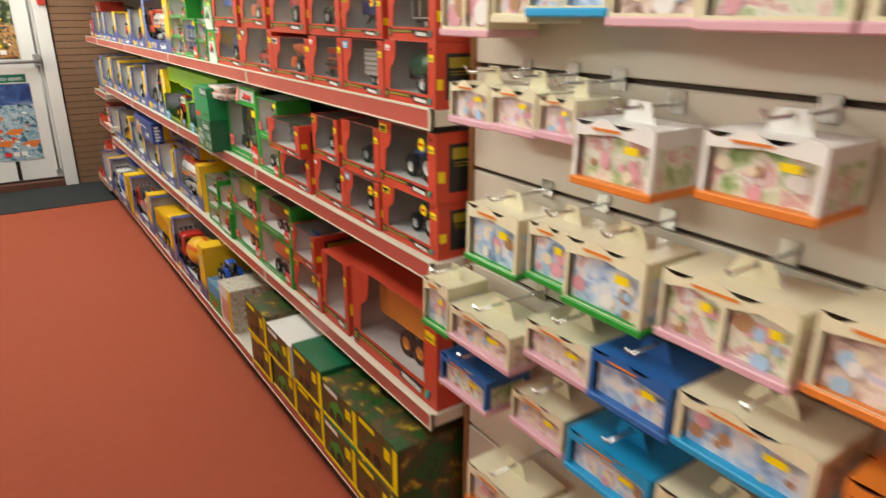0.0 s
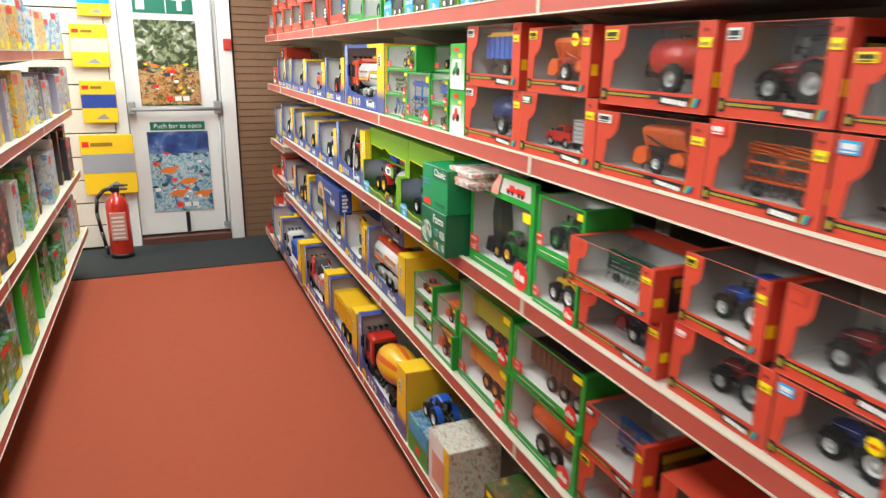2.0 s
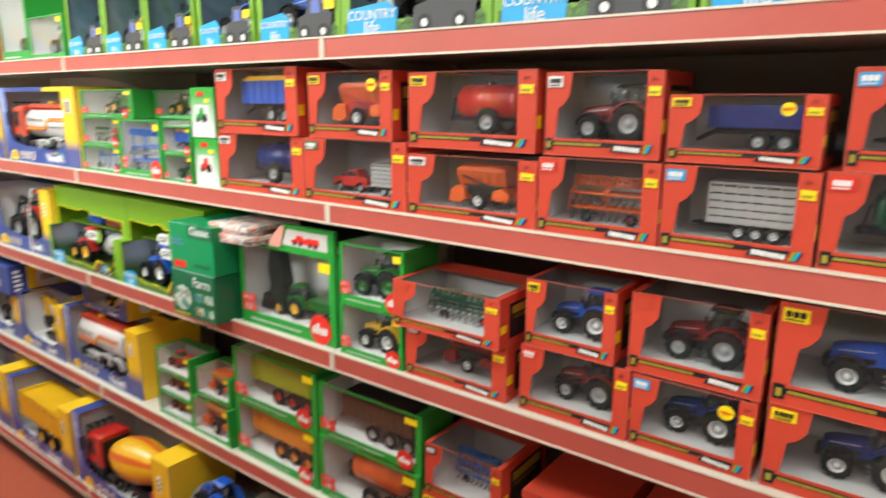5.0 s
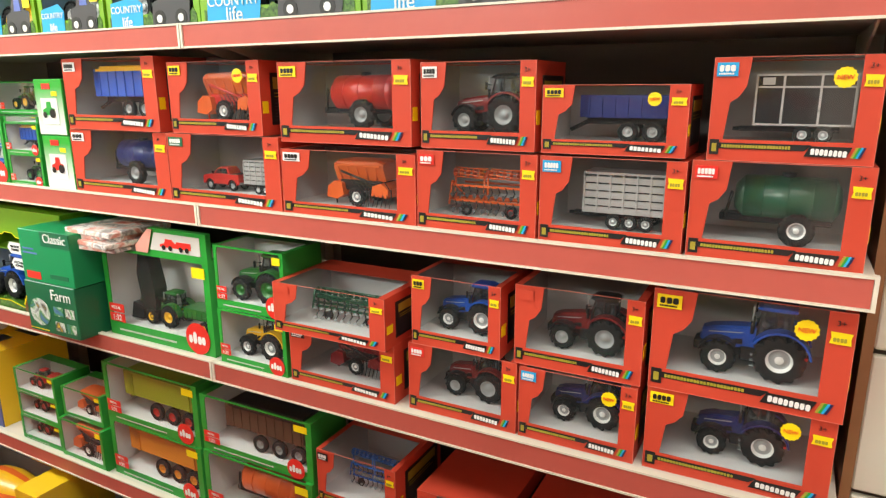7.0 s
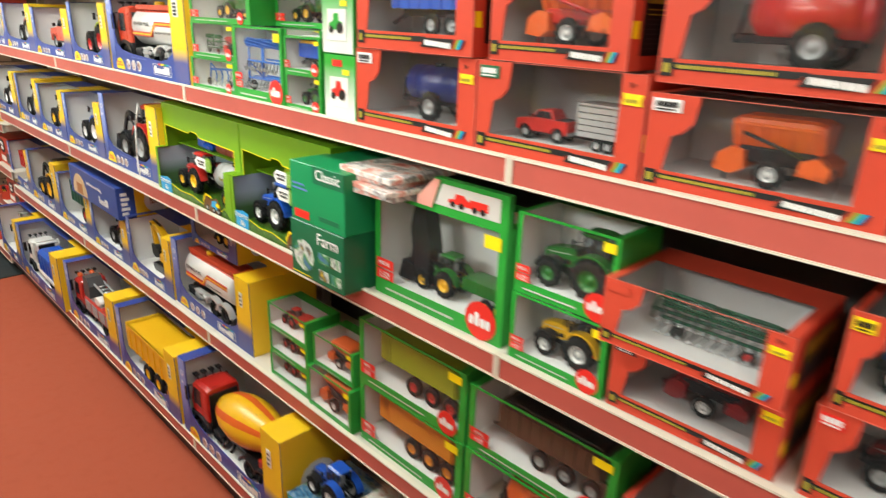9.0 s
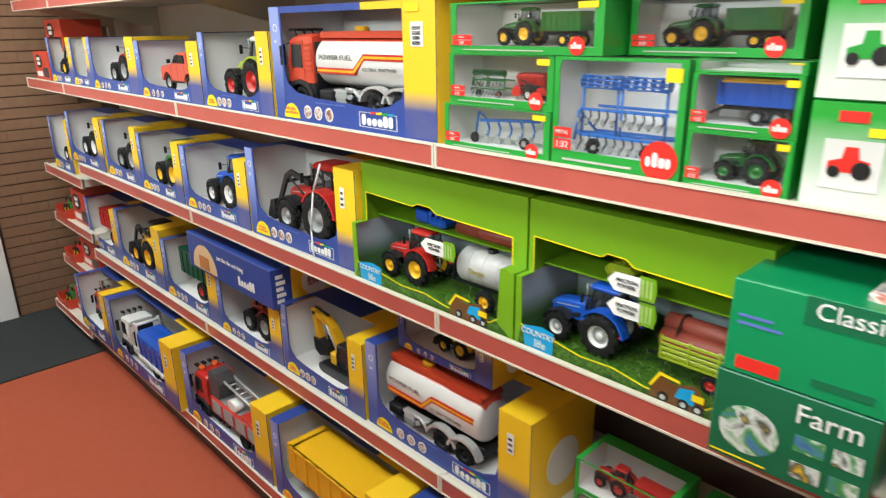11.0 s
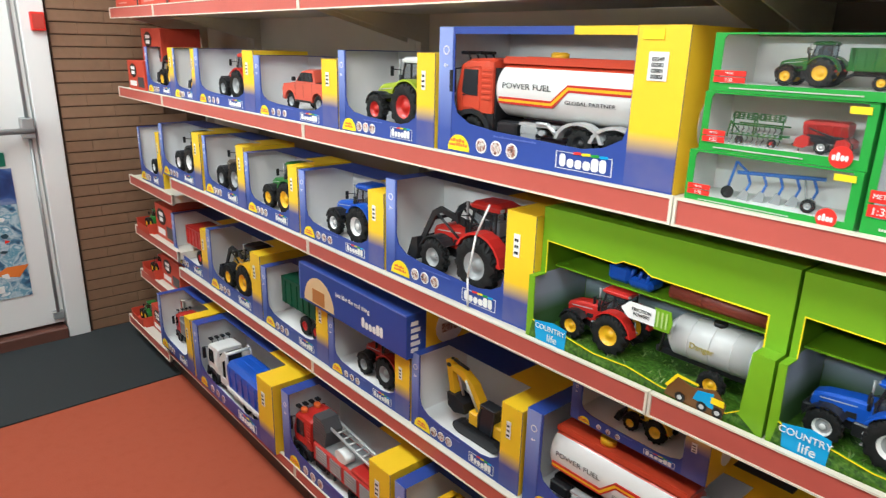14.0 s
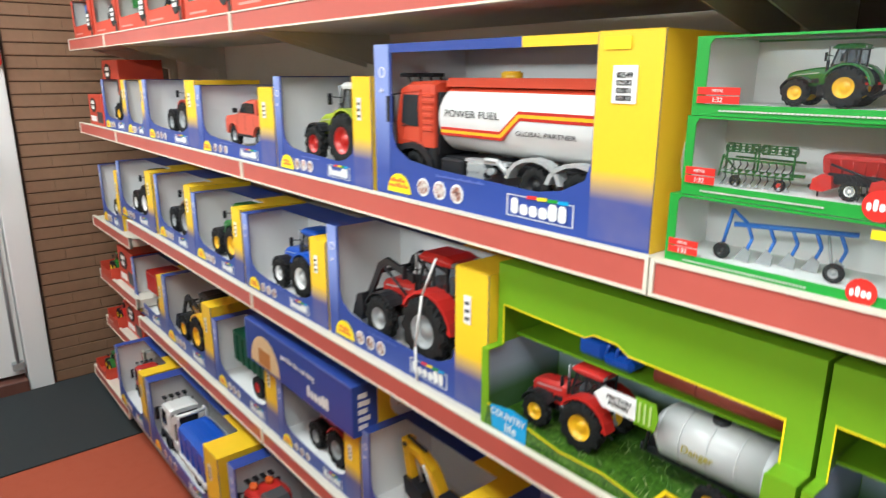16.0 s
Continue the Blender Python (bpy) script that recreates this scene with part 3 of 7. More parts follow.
def green_box(m, w, h, d, toy=None, label="", logo=True):
    ob = thing("toy_box", label or "white and green window carton with a die-cast farm model", "toy box", m, "green window boxes")
    win = [(0.045 * w, 0.15 * h), (0.95 * w, 0.15 * h), (0.95 * w, 0.97 * h), (0.06 * w, 0.97 * h), (0.045 * w, 0.9 * h)]
    bm = bmesh.new()
    prism(bm, rect(0, 0, w, h), [win], 0, 0.0015)
    shell(bm, w, h, d, left=1, cut=0.72)
    part("carton", bm, [GREEN, WHITE], ob)
    tray(ob, w, h, d, 0.13, WHITE, "white card lining")
    film(ob, w, h, d, 0.045, 0.15, 0.95, 1, 0.74)
    glyphs(ob, "caption_print", 0.1 * w, 0.06 * h, 0.66 * w, 0.082 * h, 40, GREENIN, -0.0014, 31, True)
    if logo:
        r = min(0.17 * h, 0.14 * w)
        flat(ob, "round_logo", disc_pts(0.86 * w, 0.17 * h, r, 18), LOGORED, y=-0.002)
        glyphs(ob, "logo_print", 0.86 * w - 0.72 * r, 0.17 * h - 0.32 * r, 0.86 * w + 0.72 * r, 0.17 * h + 0.42 * r, 4, WHITE, -0.003, 32)
        for k in range(2):
            z0 = (0.16 + 0.11 * k) * h
            flat(ob, "scale_label", rect(0.02 * w, z0, 0.17 * w, z0 + 0.095 * h), LOGORED, y=-0.002)
        words(ob, "scale_lettering", "1:32", 0.085 * h, 0.095 * w, 0.205 * h, WHITE, y=-0.003)
        words(ob, "scale_lettering", "METAL", 0.05 * h, 0.095 * w, 0.32 * h, WHITE, y=-0.003)
    flat(ob, "price_sticker", rect(0.86 * w, 0.82 * h, 0.97 * w, 0.93 * h), STICKER, y=-0.002)
    if toy:
        toy(ob, (0.58 if h > 0.18 else 0.5) * w, 0.44 * d, 0.132 * h, (0.7 if h > 0.18 else 0.82) * w, 0.76 * h, d * 1.3)
    return ob


def plain_box(m, w, h, d, front, sides, label, name="toy_box", category="toy box", group="", bands=()):
    """A closed carton; bands are printed areas (x0, z0, x1, z1, material) in shares of the front."""
    ob = thing(name, label, category, m, group)
    bm = bmesh.new()
    block(bm, 0, w, 0, d, 0, h, 1, bevel=0.0015)
    for f in bm.faces:
        if f.normal.y < -0.9:
            f.material_index = 0
    part("carton", bm, [front, sides], ob)
    for x0, z0, x1, z1, c in bands:
        flat(ob, "printed_panel", rect(x0 * w, z0 * h, x1 * w, z1 * h), c)
    return ob


# ---- toy vehicles (drawn one unit long, nose towards -x, then scaled into their cartons) ----
def plastic(name, rgb, rough=0.32):
    return mat(name + "_plastic", rgb, rough, vary=0.04, scale=30, coat=0.15)


C = {
    "red": plastic("toy_red", (0.50, 0.022, 0.016)), "dred": plastic("toy_dark_red", (0.20, 0.012, 0.014)), "orange": plastic("toy_orange", (0.70, 0.12, 0.02)), "lblue": plastic("toy_light_blue", (0.03, 0.17, 0.62)), "flame": plastic("toy_flame", (0.55, 0.06, 0.025)),
    "coral": plastic("toy_coral", (0.62, 0.10, 0.06)), "blue": plastic("toy_blue", (0.015, 0.09, 0.50)), "navy": plastic("toy_navy", (0.012, 0.025, 0.16)), "green": plastic("toy_green", (0.02, 0.15, 0.02)),
    "dgreen": plastic("toy_dark_green", (0.01, 0.085, 0.04)), "lime": plastic("toy_lime", (0.33, 0.42, 0.02)), "yellow": plastic("toy_yellow", (0.82, 0.46, 0.01)),
    "white": plastic("toy_white", (0.75, 0.75, 0.73)), "silver": mat("toy_silver", (0.55, 0.56, 0.56), 0.3, 0.4), "black": plastic("toy_black", (0.02, 0.02, 0.022)),
    "lgrey": plastic("toy_light_grey", (0.5, 0.5, 0.49)), "amber": plastic("toy_amber", (0.72, 0.27, 0.02)), "dgrey": plastic("toy_dark_grey", (0.07, 0.07, 0.075)), "grey": plastic("toy_grey", (0.30, 0.31, 0.31)), "brown": plastic("toy_brown", (0.09, 0.06, 0.035)), "tank": mat("toy_tank_white", (0.72, 0.72, 0.70), 0.22, coat=0.4),
}
GLASS = mat("smoked_toy_glass", (0.02, 0.024, 0.028), 0.2, coat=0.15)
LOGS = mat("red_brown_log", (0.25, 0.05, 0.03), 0.45, vary=0.2, scale=60, bump=0.3)
TOYGLASS = film_mat("clear_toy_glass", (0.9, 0.95, 1.0), 0.72, 0.1)
for m_ in (GLASS, TYRE, C["black"]):
    m_.node_tree.nodes["Principled BSDF"].inputs["Specular IOR Level"].default_value = 0.22
WHEELS = {}


def wheel_mesh(hub, lugs=True):
    """A wheel of radius one: tyre with lugs, dished rim and hub; its axle lies along y."""
    key = (hub, lugs)
    if key in WHEELS:
        return WHEELS[key]
    bm = bmesh.new()
    prof = [(0.0, -0.12), (0.17, -0.14), (0.19, -0.03), (0.4, -0.03), (0.46, -0.22), (0.5, -0.25), (0.84, -0.3), (0.97, -0.26), (0.985, -0.1), (0.985, 0.1), (0.97, 0.26), (0.84, 0.3), (0.6, 0.3), (0.5, 0.15), (0.0, 0.15)]
    n = 48
    rings = []
    for r, y in prof:
        ring = []
        for i in range(n if r else 1):
            lift = 0.87 if lugs and r > 0.96 and ((i + (2 if y > 0 else 0) + (1 if abs(y) < 0.2 else 0)) // 2) % 2 else 1.0
            a = 2 * math.pi * i / n
            ring.append(bm.verts.new((r * lift * math.cos(a), y, r * lift * math.sin(a))))
        rings.append(ring)
    for k, (a, b) in enumerate(zip(rings, rings[1:])):
        for i in range(n):
            j = (i + 1) % n
            vs = (a[i], a[j], b[j], b[i]) if len(a) > 1 and len(b) > 1 else ((a[0], b[j], b[i]) if len(a) == 1 else (a[i], a[j], b[0]))
            f = bm.faces.new(vs)
            f.material_index = (2 if k in (1, 2) else 1) if k < 5 or k > 11 else 0
            f.smooth = not (lugs and 6 <= k <= 9)
    WHEELS[key] = mesh_of(bm, "wheel", [TYRE, C[hub], C["grey" if hub in ("white", "silver") else hub]])
    return WHEELS[key]


def W(x, y, r, hub, wide=0.45, lugs=True):
    """A wheel as a row for a toy: name, mesh, pose. The rim side faces outwards."""
    m = Matrix.Translation((x, y, r)) @ Matrix.Diagonal((r, r * wide / 0.3 * 0.5, r, 1))
    if y > 0:
        m = m @ Matrix.Diagonal((1, -1, 1, 1))
    return ("wheel", wheel_mesh(hub, lugs), m)


def arch(bm, cx, cz, r, y0, y1, a0, a1, t, mi):
    prism(bm, disc_pts(cx, cz, r + t, 9, a0, a1) + disc_pts(cx, cz, r, 9, a1, a0), [], y0, y1, mi)


def loft(bm, secs, mi=0, cap=True):
    """A moulded body through cross-sections (x, half width at foot, half width at shoulder, z foot, z shoulder, z crown)."""
    rings = []
    for x, a, b, z0, z1, z2 in secs:
        half = [(a, z0), (b, z0 + 0.75 * (z1 - z0)), (b * 0.96, z1), (b * 0.7, z2)]
        rings.append([bm.verts.new((x, y, z)) for y, z in half] + [bm.verts.new((x, -y, z)) for y, z in reversed(half)])
    n = len(rings[0])
    for p, q in zip(rings, rings[1:]):
        for i in range(n):
            bm.faces.new((p[i], p[(i + 1) % n], q[(i + 1) % n], q[i])).material_index = mi
    if cap:
        bm.faces.new(rings[0]).material_index = mi
        bm.faces.new(rings[-1]).material_index = mi
    return bm


def tractor(col, hub="silver", roof=None, cabin="black", loader=False, hood_h=0.0):
    """A farm tractor: sloping bonnet with vents, glazed cab with a seat, mudguards, steps and linkage."""
    base = bmesh.new()
    block(base, -0.44, 0.36, -0.07, 0.07, 0.15, 0.29, 0, 0.012)
    block(base, -0.54, -0.44, -0.1, 0.1, 0.16, 0.27, 0, 0.014)
    rod(base, (-0.29, -0.24, 0.17), (-0.29, 0.24, 0.17), 0.032, 8, 0)
    rod(base, (0.26, -0.24, 0.24), (0.26, 0.24, 0.24), 0.045, 8, 0)
    for y in (-0.13, 0.13):
        block(base, -0.1, 0.06, min(0.6 * y, y), max(0.6 * y, y), 0.13, 0.27, 0, 0.014)
        for k in range(3):
            block(base, 0.0, 0.08, min(y, y * 1.35), max(y, y * 1.35), 0.1 + 0.055 * k, 0.112 + 0.055 * k, 1)
        rod(base, (0.36, 0.5 * y, 0.2), (0.49, 0.7 * y, 0.15), 0.012, 6, 0)
        rod(base, (0.4, 0.55 * y, 0.19), (0.38, 0.5 * y, 0.36), 0.009, 5, 1)
    rod(base, (0.34, 0, 0.3), (0.47, 0, 0.26), 0.012, 6, 1)
    rod(base, (-0.005, -0.115, 0.42), (-0.005, -0.115, 0.55), 0.019, 8, 0)
    rod(base, (-0.005, -0.115, 0.55), (-0.005, -0.12, 0.71), 0.011, 8, 1)
    hood = bmesh.new()
    h = hood_h
    loft(hood, [(-0.485, 0.055, 0.06, 0.27, 0.31 + h, 0.335 + h), (-0.465, 0.08, 0.085, 0.25, 0.365 + h, 0.395 + h), (-0.38, 0.098, 0.1, 0.25, 0.405 + h, 0.43 + h), (-0.15, 0.1, 0.105, 0.25, 0.44 + h, 0.465 + h), (0.04, 0.1, 0.115, 0.25, 0.46 + h, 0.485 + h)])
    for y in (-1, 1):
        for k in range(3):
            a = -0.41 + 0.115 * k
            prism(hood, [(a, 0.29), (a + 0.1, 0.285), (a + 0.095, 0.345 + h), (a + 0.01, 0.335 + h)], [], min(0.09 * y, 0.108 * y), max(0.09 * y, 0.108 * y), 1)
        prism(hood, [(-0.4, 0.372 + h), (-0.02, 0.41 + h), (-0.02, 0.422 + h), (-0.4, 0.38 + h)], [], min(0.09 * y, 0.107 * y), max(0.09 * y, 0.107 * y), 2)
        block(hood, -0.478, -0.455, min(0.025 * y, 0.075 * y), max(0.025 * y, 0.075 * y), 0.345 + h, 0.368 + h, 2)
    block(hood, -0.492, -0.47, -0.052, 0.052, 0.265, 0.33 + h, 1, 0.006)
    guard = bmesh.new()
    for y in (-0.13, 0.13):
        arch(guard, 0.26, 0.24, 0.258, min(y, 2.05 * y), max(y, 2.05 * y), 8, 152, 0.022, 0)
        arch(guard, -0.29, 0.17, 0.186, min(y, 1.95 * y), max(y, 1.95 * y), 40, 165, 0.012, 1)
        block(guard, 0.47, 0.5, min(1.2 * y, 1.9 * y), max(1.2 * y, 1.9 * y), 0.27, 0.3, 2)
    frame_ = bmesh.new()
    side = [(0.03, 0.29), (0.3, 0.32), (0.345, 0.46), (0.35, 0.69), (0.09, 0.7), (0.035, 0.5)]
    hole1 = [(0.052, 0.33), (0.185, 0.345), (0.19, 0.665), (0.105, 0.67), (0.055, 0.5)]
    hole2 = [(0.207, 0.35), (0.29, 0.36), (0.325, 0.47), (0.33, 0.665), (0.21, 0.665)]
    for y in (-0.135, 0.123):
        prism(frame_, side, [hole1, hole2], y, y + 0.012)
    for x, z in ((0.09, 0.7), (0.035, 0.5), (0.03, 0.3), (0.345, 0.46), (0.35, 0.69)):
        rod(frame_, (x, -0.13, z), (x, 0.13, z), 0.011, 5)
    for y in (-0.135, 0.135):
        rod(frame_, (0.05, y, 0.6), (0.01, 1.75 * y, 0.61), 0.005, 5)
        block(frame_, 0.0, 0.018, 1.75 * y - 0.02, 1.75 * y + 0.02, 0.54, 0.64, bevel=0.004)
    glass = bmesh.new()
    prism(glass, [(0.05, 0.33), (0.29, 0.35), (0.33, 0.47), (0.335, 0.67), (0.1, 0.675), (0.05, 0.5)], [], -0.128, -0.126)
    prism(glass, [(0.05, 0.33), (0.29, 0.35), (0.33, 0.47), (0.335, 0.67), (0.1, 0.675), (0.05, 0.5)], [], 0.126, 0.128)
    seat = bmesh.new()
    block(seat, 0.19, 0.29, -0.05, 0.05, 0.36, 0.42, 0, 0.012)
    block(seat, 0.265, 0.3, -0.05, 0.05, 0.4, 0.58, 0, 0.012)
    block(seat, 0.05, 0.1, -0.04, 0.04, 0.33, 0.49, 0, 0.01)
    rod(seat, (0.09, 0, 0.48), (0.125, 0, 0.52), 0.04, 12, 0)
    lid = bmesh.new()
    loft(lid, [(0.025, 0.12, 0.125, 0.685, 0.7, 0.708), (0.07, 0.14, 0.148, 0.68, 0.715, 0.735), (0.3, 0.14, 0.148, 0.68, 0.722, 0.742), (0.375, 0.13, 0.135, 0.68, 0.71, 0.722)])
    for y in (-0.1, 0.1):
        for x in (0.022, 0.368):
            block(lid, x, x + 0.016, y - 0.022, y + 0.022, 0.688, 0.71, 1)
    one = Matrix.Identity(4)
    rows = [("", mesh_of(base, "toy_tractor", [C["black"], C["grey"]]), None), ("bonnet", mesh_of(hood, "bonnet", [C[col], C["black"], C["silver"]]), one),
            ("mudguard", mesh_of(guard, "mudguard", [C[col], C["black"], C["red"]]), one), ("cab_frame", mesh_of(frame_, "cab_frame", C[cabin]), one),
            ("cab_glass", mesh_of(glass, "cab_glass", TOYGLASS), one), ("cab_seat", mesh_of(seat, "cab_seat", C["grey" if cabin == "black" else "black"]), one),
            ("cab_roof", mesh_of(lid, "cab_roof", [C[roof or col], C["silver"]]), one)]
    if loader:
        arms = bmesh.new()
        for y in (-0.16, 0.16):
            prism(arms, [(0.02, 0.5), (0.02, 0.56), (-0.3, 0.62), (-0.4, 0.56), (-0.57, 0.26), (-0.53, 0.23), (-0.36, 0.52), (-0.29, 0.57)], [], y - 0.014, y + 0.014)
            rod(arms, (-0.06, y, 0.38), (-0.34, y, 0.54), 0.012, 6)
        rod(arms, (-0.42, -0.16, 0.48), (-0.42, 0.16, 0.48), 0.016, 6)
        prism(arms, [(-0.53, 0.3), (-0.6, 0.28), (-0.67, 0.1), (-0.55, 0.08), (-0.52, 0.16)], [], -0.24, 0.24)
        rows.append(("loader", mesh_of(arms, "loader", C["black"]), one))
    ws = [W(0.26, s * 0.235, 0.24, hub, 0.5) for s in (-1, 1)] + [W(-0.29, s * 0.225, 0.17, hub, 0.5) for s in (-1, 1)]
    return ("toy_tractor", 0.742, 0.62, 1.05, rows + ws, ())


def trailer(col, hub="silver", axles=2, hgt=0.34, top=None, ribs=7, wr=0.12, side_slope=0.05):
    bm = bmesh.new()
    z0 = 2 * wr + 0.04
    z1 = z0 + hgt
    for y in (-0.2, 0.19):
        prism(bm, [(-0.34, z0), (0.46, z0), (0.5, z1), (-0.34 - side_slope, z1)], [], y, y + 0.012, 0)
    block(bm, -0.34, 0.46, -0.19, 0.19, z0, z0 + 0.015, 0)
    block(bm, -0.36 - side_slope, -0.34, -0.2, 0.2, z0, z1, 0)
    block(bm, 0.46, 0.49, -0.2, 0.2, z0, z1, 0)
    for k in range(ribs):
        x = -0.32 + 0.78 * k / (ribs - 1)
        for y in (-0.212, 0.2):
            block(bm, x - 0.01, x + 0.01, y, y + 0.012, z0, z1, 0)
    block(bm, -0.36, 0.48, -0.214, 0.214, z1 - 0.03, z1, 2)
    if top:
        block(bm, -0.36, 0.48, -0.17, 0.17, z1 - 0.02, z1 + 0.04, 2, 0.015)
    block(bm, -0.36, 0.46, -0.08, 0.08, z0 - 0.08, z0, 1)
    rod(bm, (-0.36, 0, z0 - 0.05), (-0.55, 0, wr), 0.025, 6, 1)
    body = mesh_of(bm, "toy_trailer", [C[col], C["black"], C[top or col]])
    xs = [0.08 + (0.24 if axles < 3 else 0.2) * k for k in range(axles)] if axles < 3 else [-0.02 + 0.22 * k for k in range(3)]
    return ("toy_trailer", z1 + 0.02, 0.46, 1.05, [("", body, None)] + [W(x, s * 0.17, wr, hub, 0.45, False) for x in xs for s in (-1, 1)], ())


def bowser(col, hub="silver", axles=1, wr=0.17):
    bm = bmesh.new()
    rod(bm, (-0.3, 0, 0.40), (0.42, 0, 0.40), 0.2, 20, 0)
    rod(bm, (-0.38, 0, 0.40), (-0.3, 0, 0.40), 0.12, 20, 0, 0.2)
    rod(bm, (0.42, 0, 0.40), (0.48, 0, 0.40), 0.2, 20, 0, 0.1)
    for x in (-0.15, 0.05, 0.25):
        rod(bm, (x, 0, 0.4), (x + 0.012, 0, 0.4), 0.204, 20, 0)
    block(bm, -0.5, 0.42, -0.09, 0.09, 0.17, 0.24, 1, 0.01)
    rod(bm, (0.05, 0, 0.58), (0.05, 0, 0.63), 0.06, 12, 1)
    rod(bm, (-0.45, -0.1, 0.2), (-0.4, -0.12, 0.45), 0.015, 6, 1)
    body = mesh_of(bm, "toy_tanker_trailer", [C[col], C["black"]])
    xs = [0.15] if axles == 1 else [0.05, 0.36]
    return ("toy_tanker_trailer", 0.63, 0.6, 1.0, [("", body, None)] + [W(x, s * 0.24, wr, hub, 0.5) for x in xs for s in (-1, 1)], ())


def stock_trailer(col="silver", dark="black", solid=False):
    bm = bmesh.new()
    if solid:
        block(bm, -0.36, 0.5, -0.2, 0.2, 0.17, 0.66, 2, 0.02)
        for x in (-0.37, -0.13, 0.19, 0.48):
            block(bm, x, x + 0.02, -0.206, 0.206, 0.17, 0.66, 0)
        for z in (0.17, 0.53, 0.645):
            block(bm, -0.37, 0.505, -0.206, 0.206, z, z + 0.018, 0)
        block(bm, -0.31, -0.2, -0.208, -0.2, 0.56, 0.63, 0)
    else:
        block(bm, -0.34, 0.48, -0.17, 0.17, 0.2, 0.56, 1)
        for k in range(5):
            block(bm, -0.36, 0.5, -0.2, 0.2, 0.17 + 0.082 * k, 0.235 + 0.082 * k, 0, 0.004)
        for k in range(7):
            x = -0.36 + 0.14 * k
            block(bm, x, x + 0.02, -0.208, 0.208, 0.17, 0.6, 0)
        block(bm, -0.36, 0.5, -0.2, 0.2, 0.585, 0.61, 0)
    block(bm, -0.5, 0.4, -0.04, 0.04, 0.1, 0.15, 1)
    rod(bm, (-0.36, 0, 0.13), (-0.56, 0, 0.12), 0.02, 6, 1)
    body = mesh_of(bm, "toy_livestock_trailer", [C[col], C[dark], C["black"]])
    return ("toy_livestock_trailer", 0.66, 0.44, 1.06, [("", body, None)] + [W(x, s * 0.2, 0.085, "silver", 0.45, False) for x in ((-0.02, 0.15, 0.32) if not solid else (0.08, 0.26)) for s in (-1, 1)], ())


def implement(col, discs=True, tall=0.4, seed=1):
    """A folding cultivator: drawbar, beams, sprung tines, dished discs and crumbler rollers folded up on top."""
    rng = random.Random(seed)
    beam = bmesh.new()
    rod(beam, (-0.5, 0, 0.15), (0.5, 0, 0.18), 0.02, 6)
    top = 0.22 + tall
    for z in (0.16, 0.2 + tall * 0.4):
        for y in (-0.14, 0.14):
            block(beam, -0.38, 0.44, y - 0.012, y + 0.012, z - 0.012, z + 0.012)
    for x in (-0.36, -0.02, 0.02, 0.42):
        rod(beam, (x, -0.14, 0.16), (x, -0.13, top - 0.06), 0.012, 6)
    rod(beam, (-0.46, -0.1, 0.1), (-0.42, -0.1, 0.36), 0.014, 6)
    rod(beam, (-0.42, -0.1, 0.36), (-0.3, 0, 0.18), 0.012, 6)
    tines = bmesh.new()
    dish = bmesh.new()
    for k in range(10):
        x = -0.36 + 0.084 * k
        for z in (0.16, 0.2 + tall * 0.4):
            rod(tines, (x, -0.15, z), (x + 0.035, -0.185, z - 0.05), 0.008, 5)
            rod(tines, (x + 0.035, -0.185, z - 0.05), (x - 0.01, -0.19, z - 0.13), 0.008, 5)
            if discs:
                t = Vector((0.35 * (1 if k % 2 else -1), 1, 0.1)).normalized() * 0.004
                c = Vector((x + rng.uniform(-0.01, 0.01), -0.205, z - 0.09))
                rod(dish, c - t, c + t, 0.02 + 0.008 * rng.random(), 10)
            else:
                prism(dish, [(x - 0.04, z - 0.15), (x + 0.02, z - 0.14), (x, z - 0.1)], [], -0.2, -0.19)
    roller = bmesh.new()
    for x0, x1 in ((-0.36, 0.02), (0.06, 0.44)):
        for q in range(8):
            a = q * math.pi / 4
            rod(roller, (x0, -0.14 + 0.055 * math.cos(a), top - 0.06 + 0.055 * math.sin(a)), (x1, -0.14 + 0.055 * math.cos(a + 0.6), top - 0.06 + 0.055 * math.sin(a + 0.6)), 0.006, 5)
        for q in range(6):
            x = x0 + (x1 - x0) * q / 5
            rod(roller, (x - 0.002, -0.14, top - 0.06), (x + 0.002, -0.14, top - 0.06), 0.05, 10)
    one = Matrix.Identity(4)
    rows = [("", mesh_of(beam, "toy_cultivator", C[col]), None), ("tines", mesh_of(tines, "tines", C["black"]), one), ("discs", mesh_of(dish, "discs", C["dgrey" if seed == 2 else "grey"]), one), ("crumbler_roller", mesh_of(roller, "crumbler_roller", C[col]), one)]
    return ("toy_cultivator", 0.24 + tall, 0.42, 1.0, rows + [W(-0.22, -0.16, 0.07, "black", 0.45, False), W(0.3, -0.16, 0.07, "red", 0.45, False)], ())


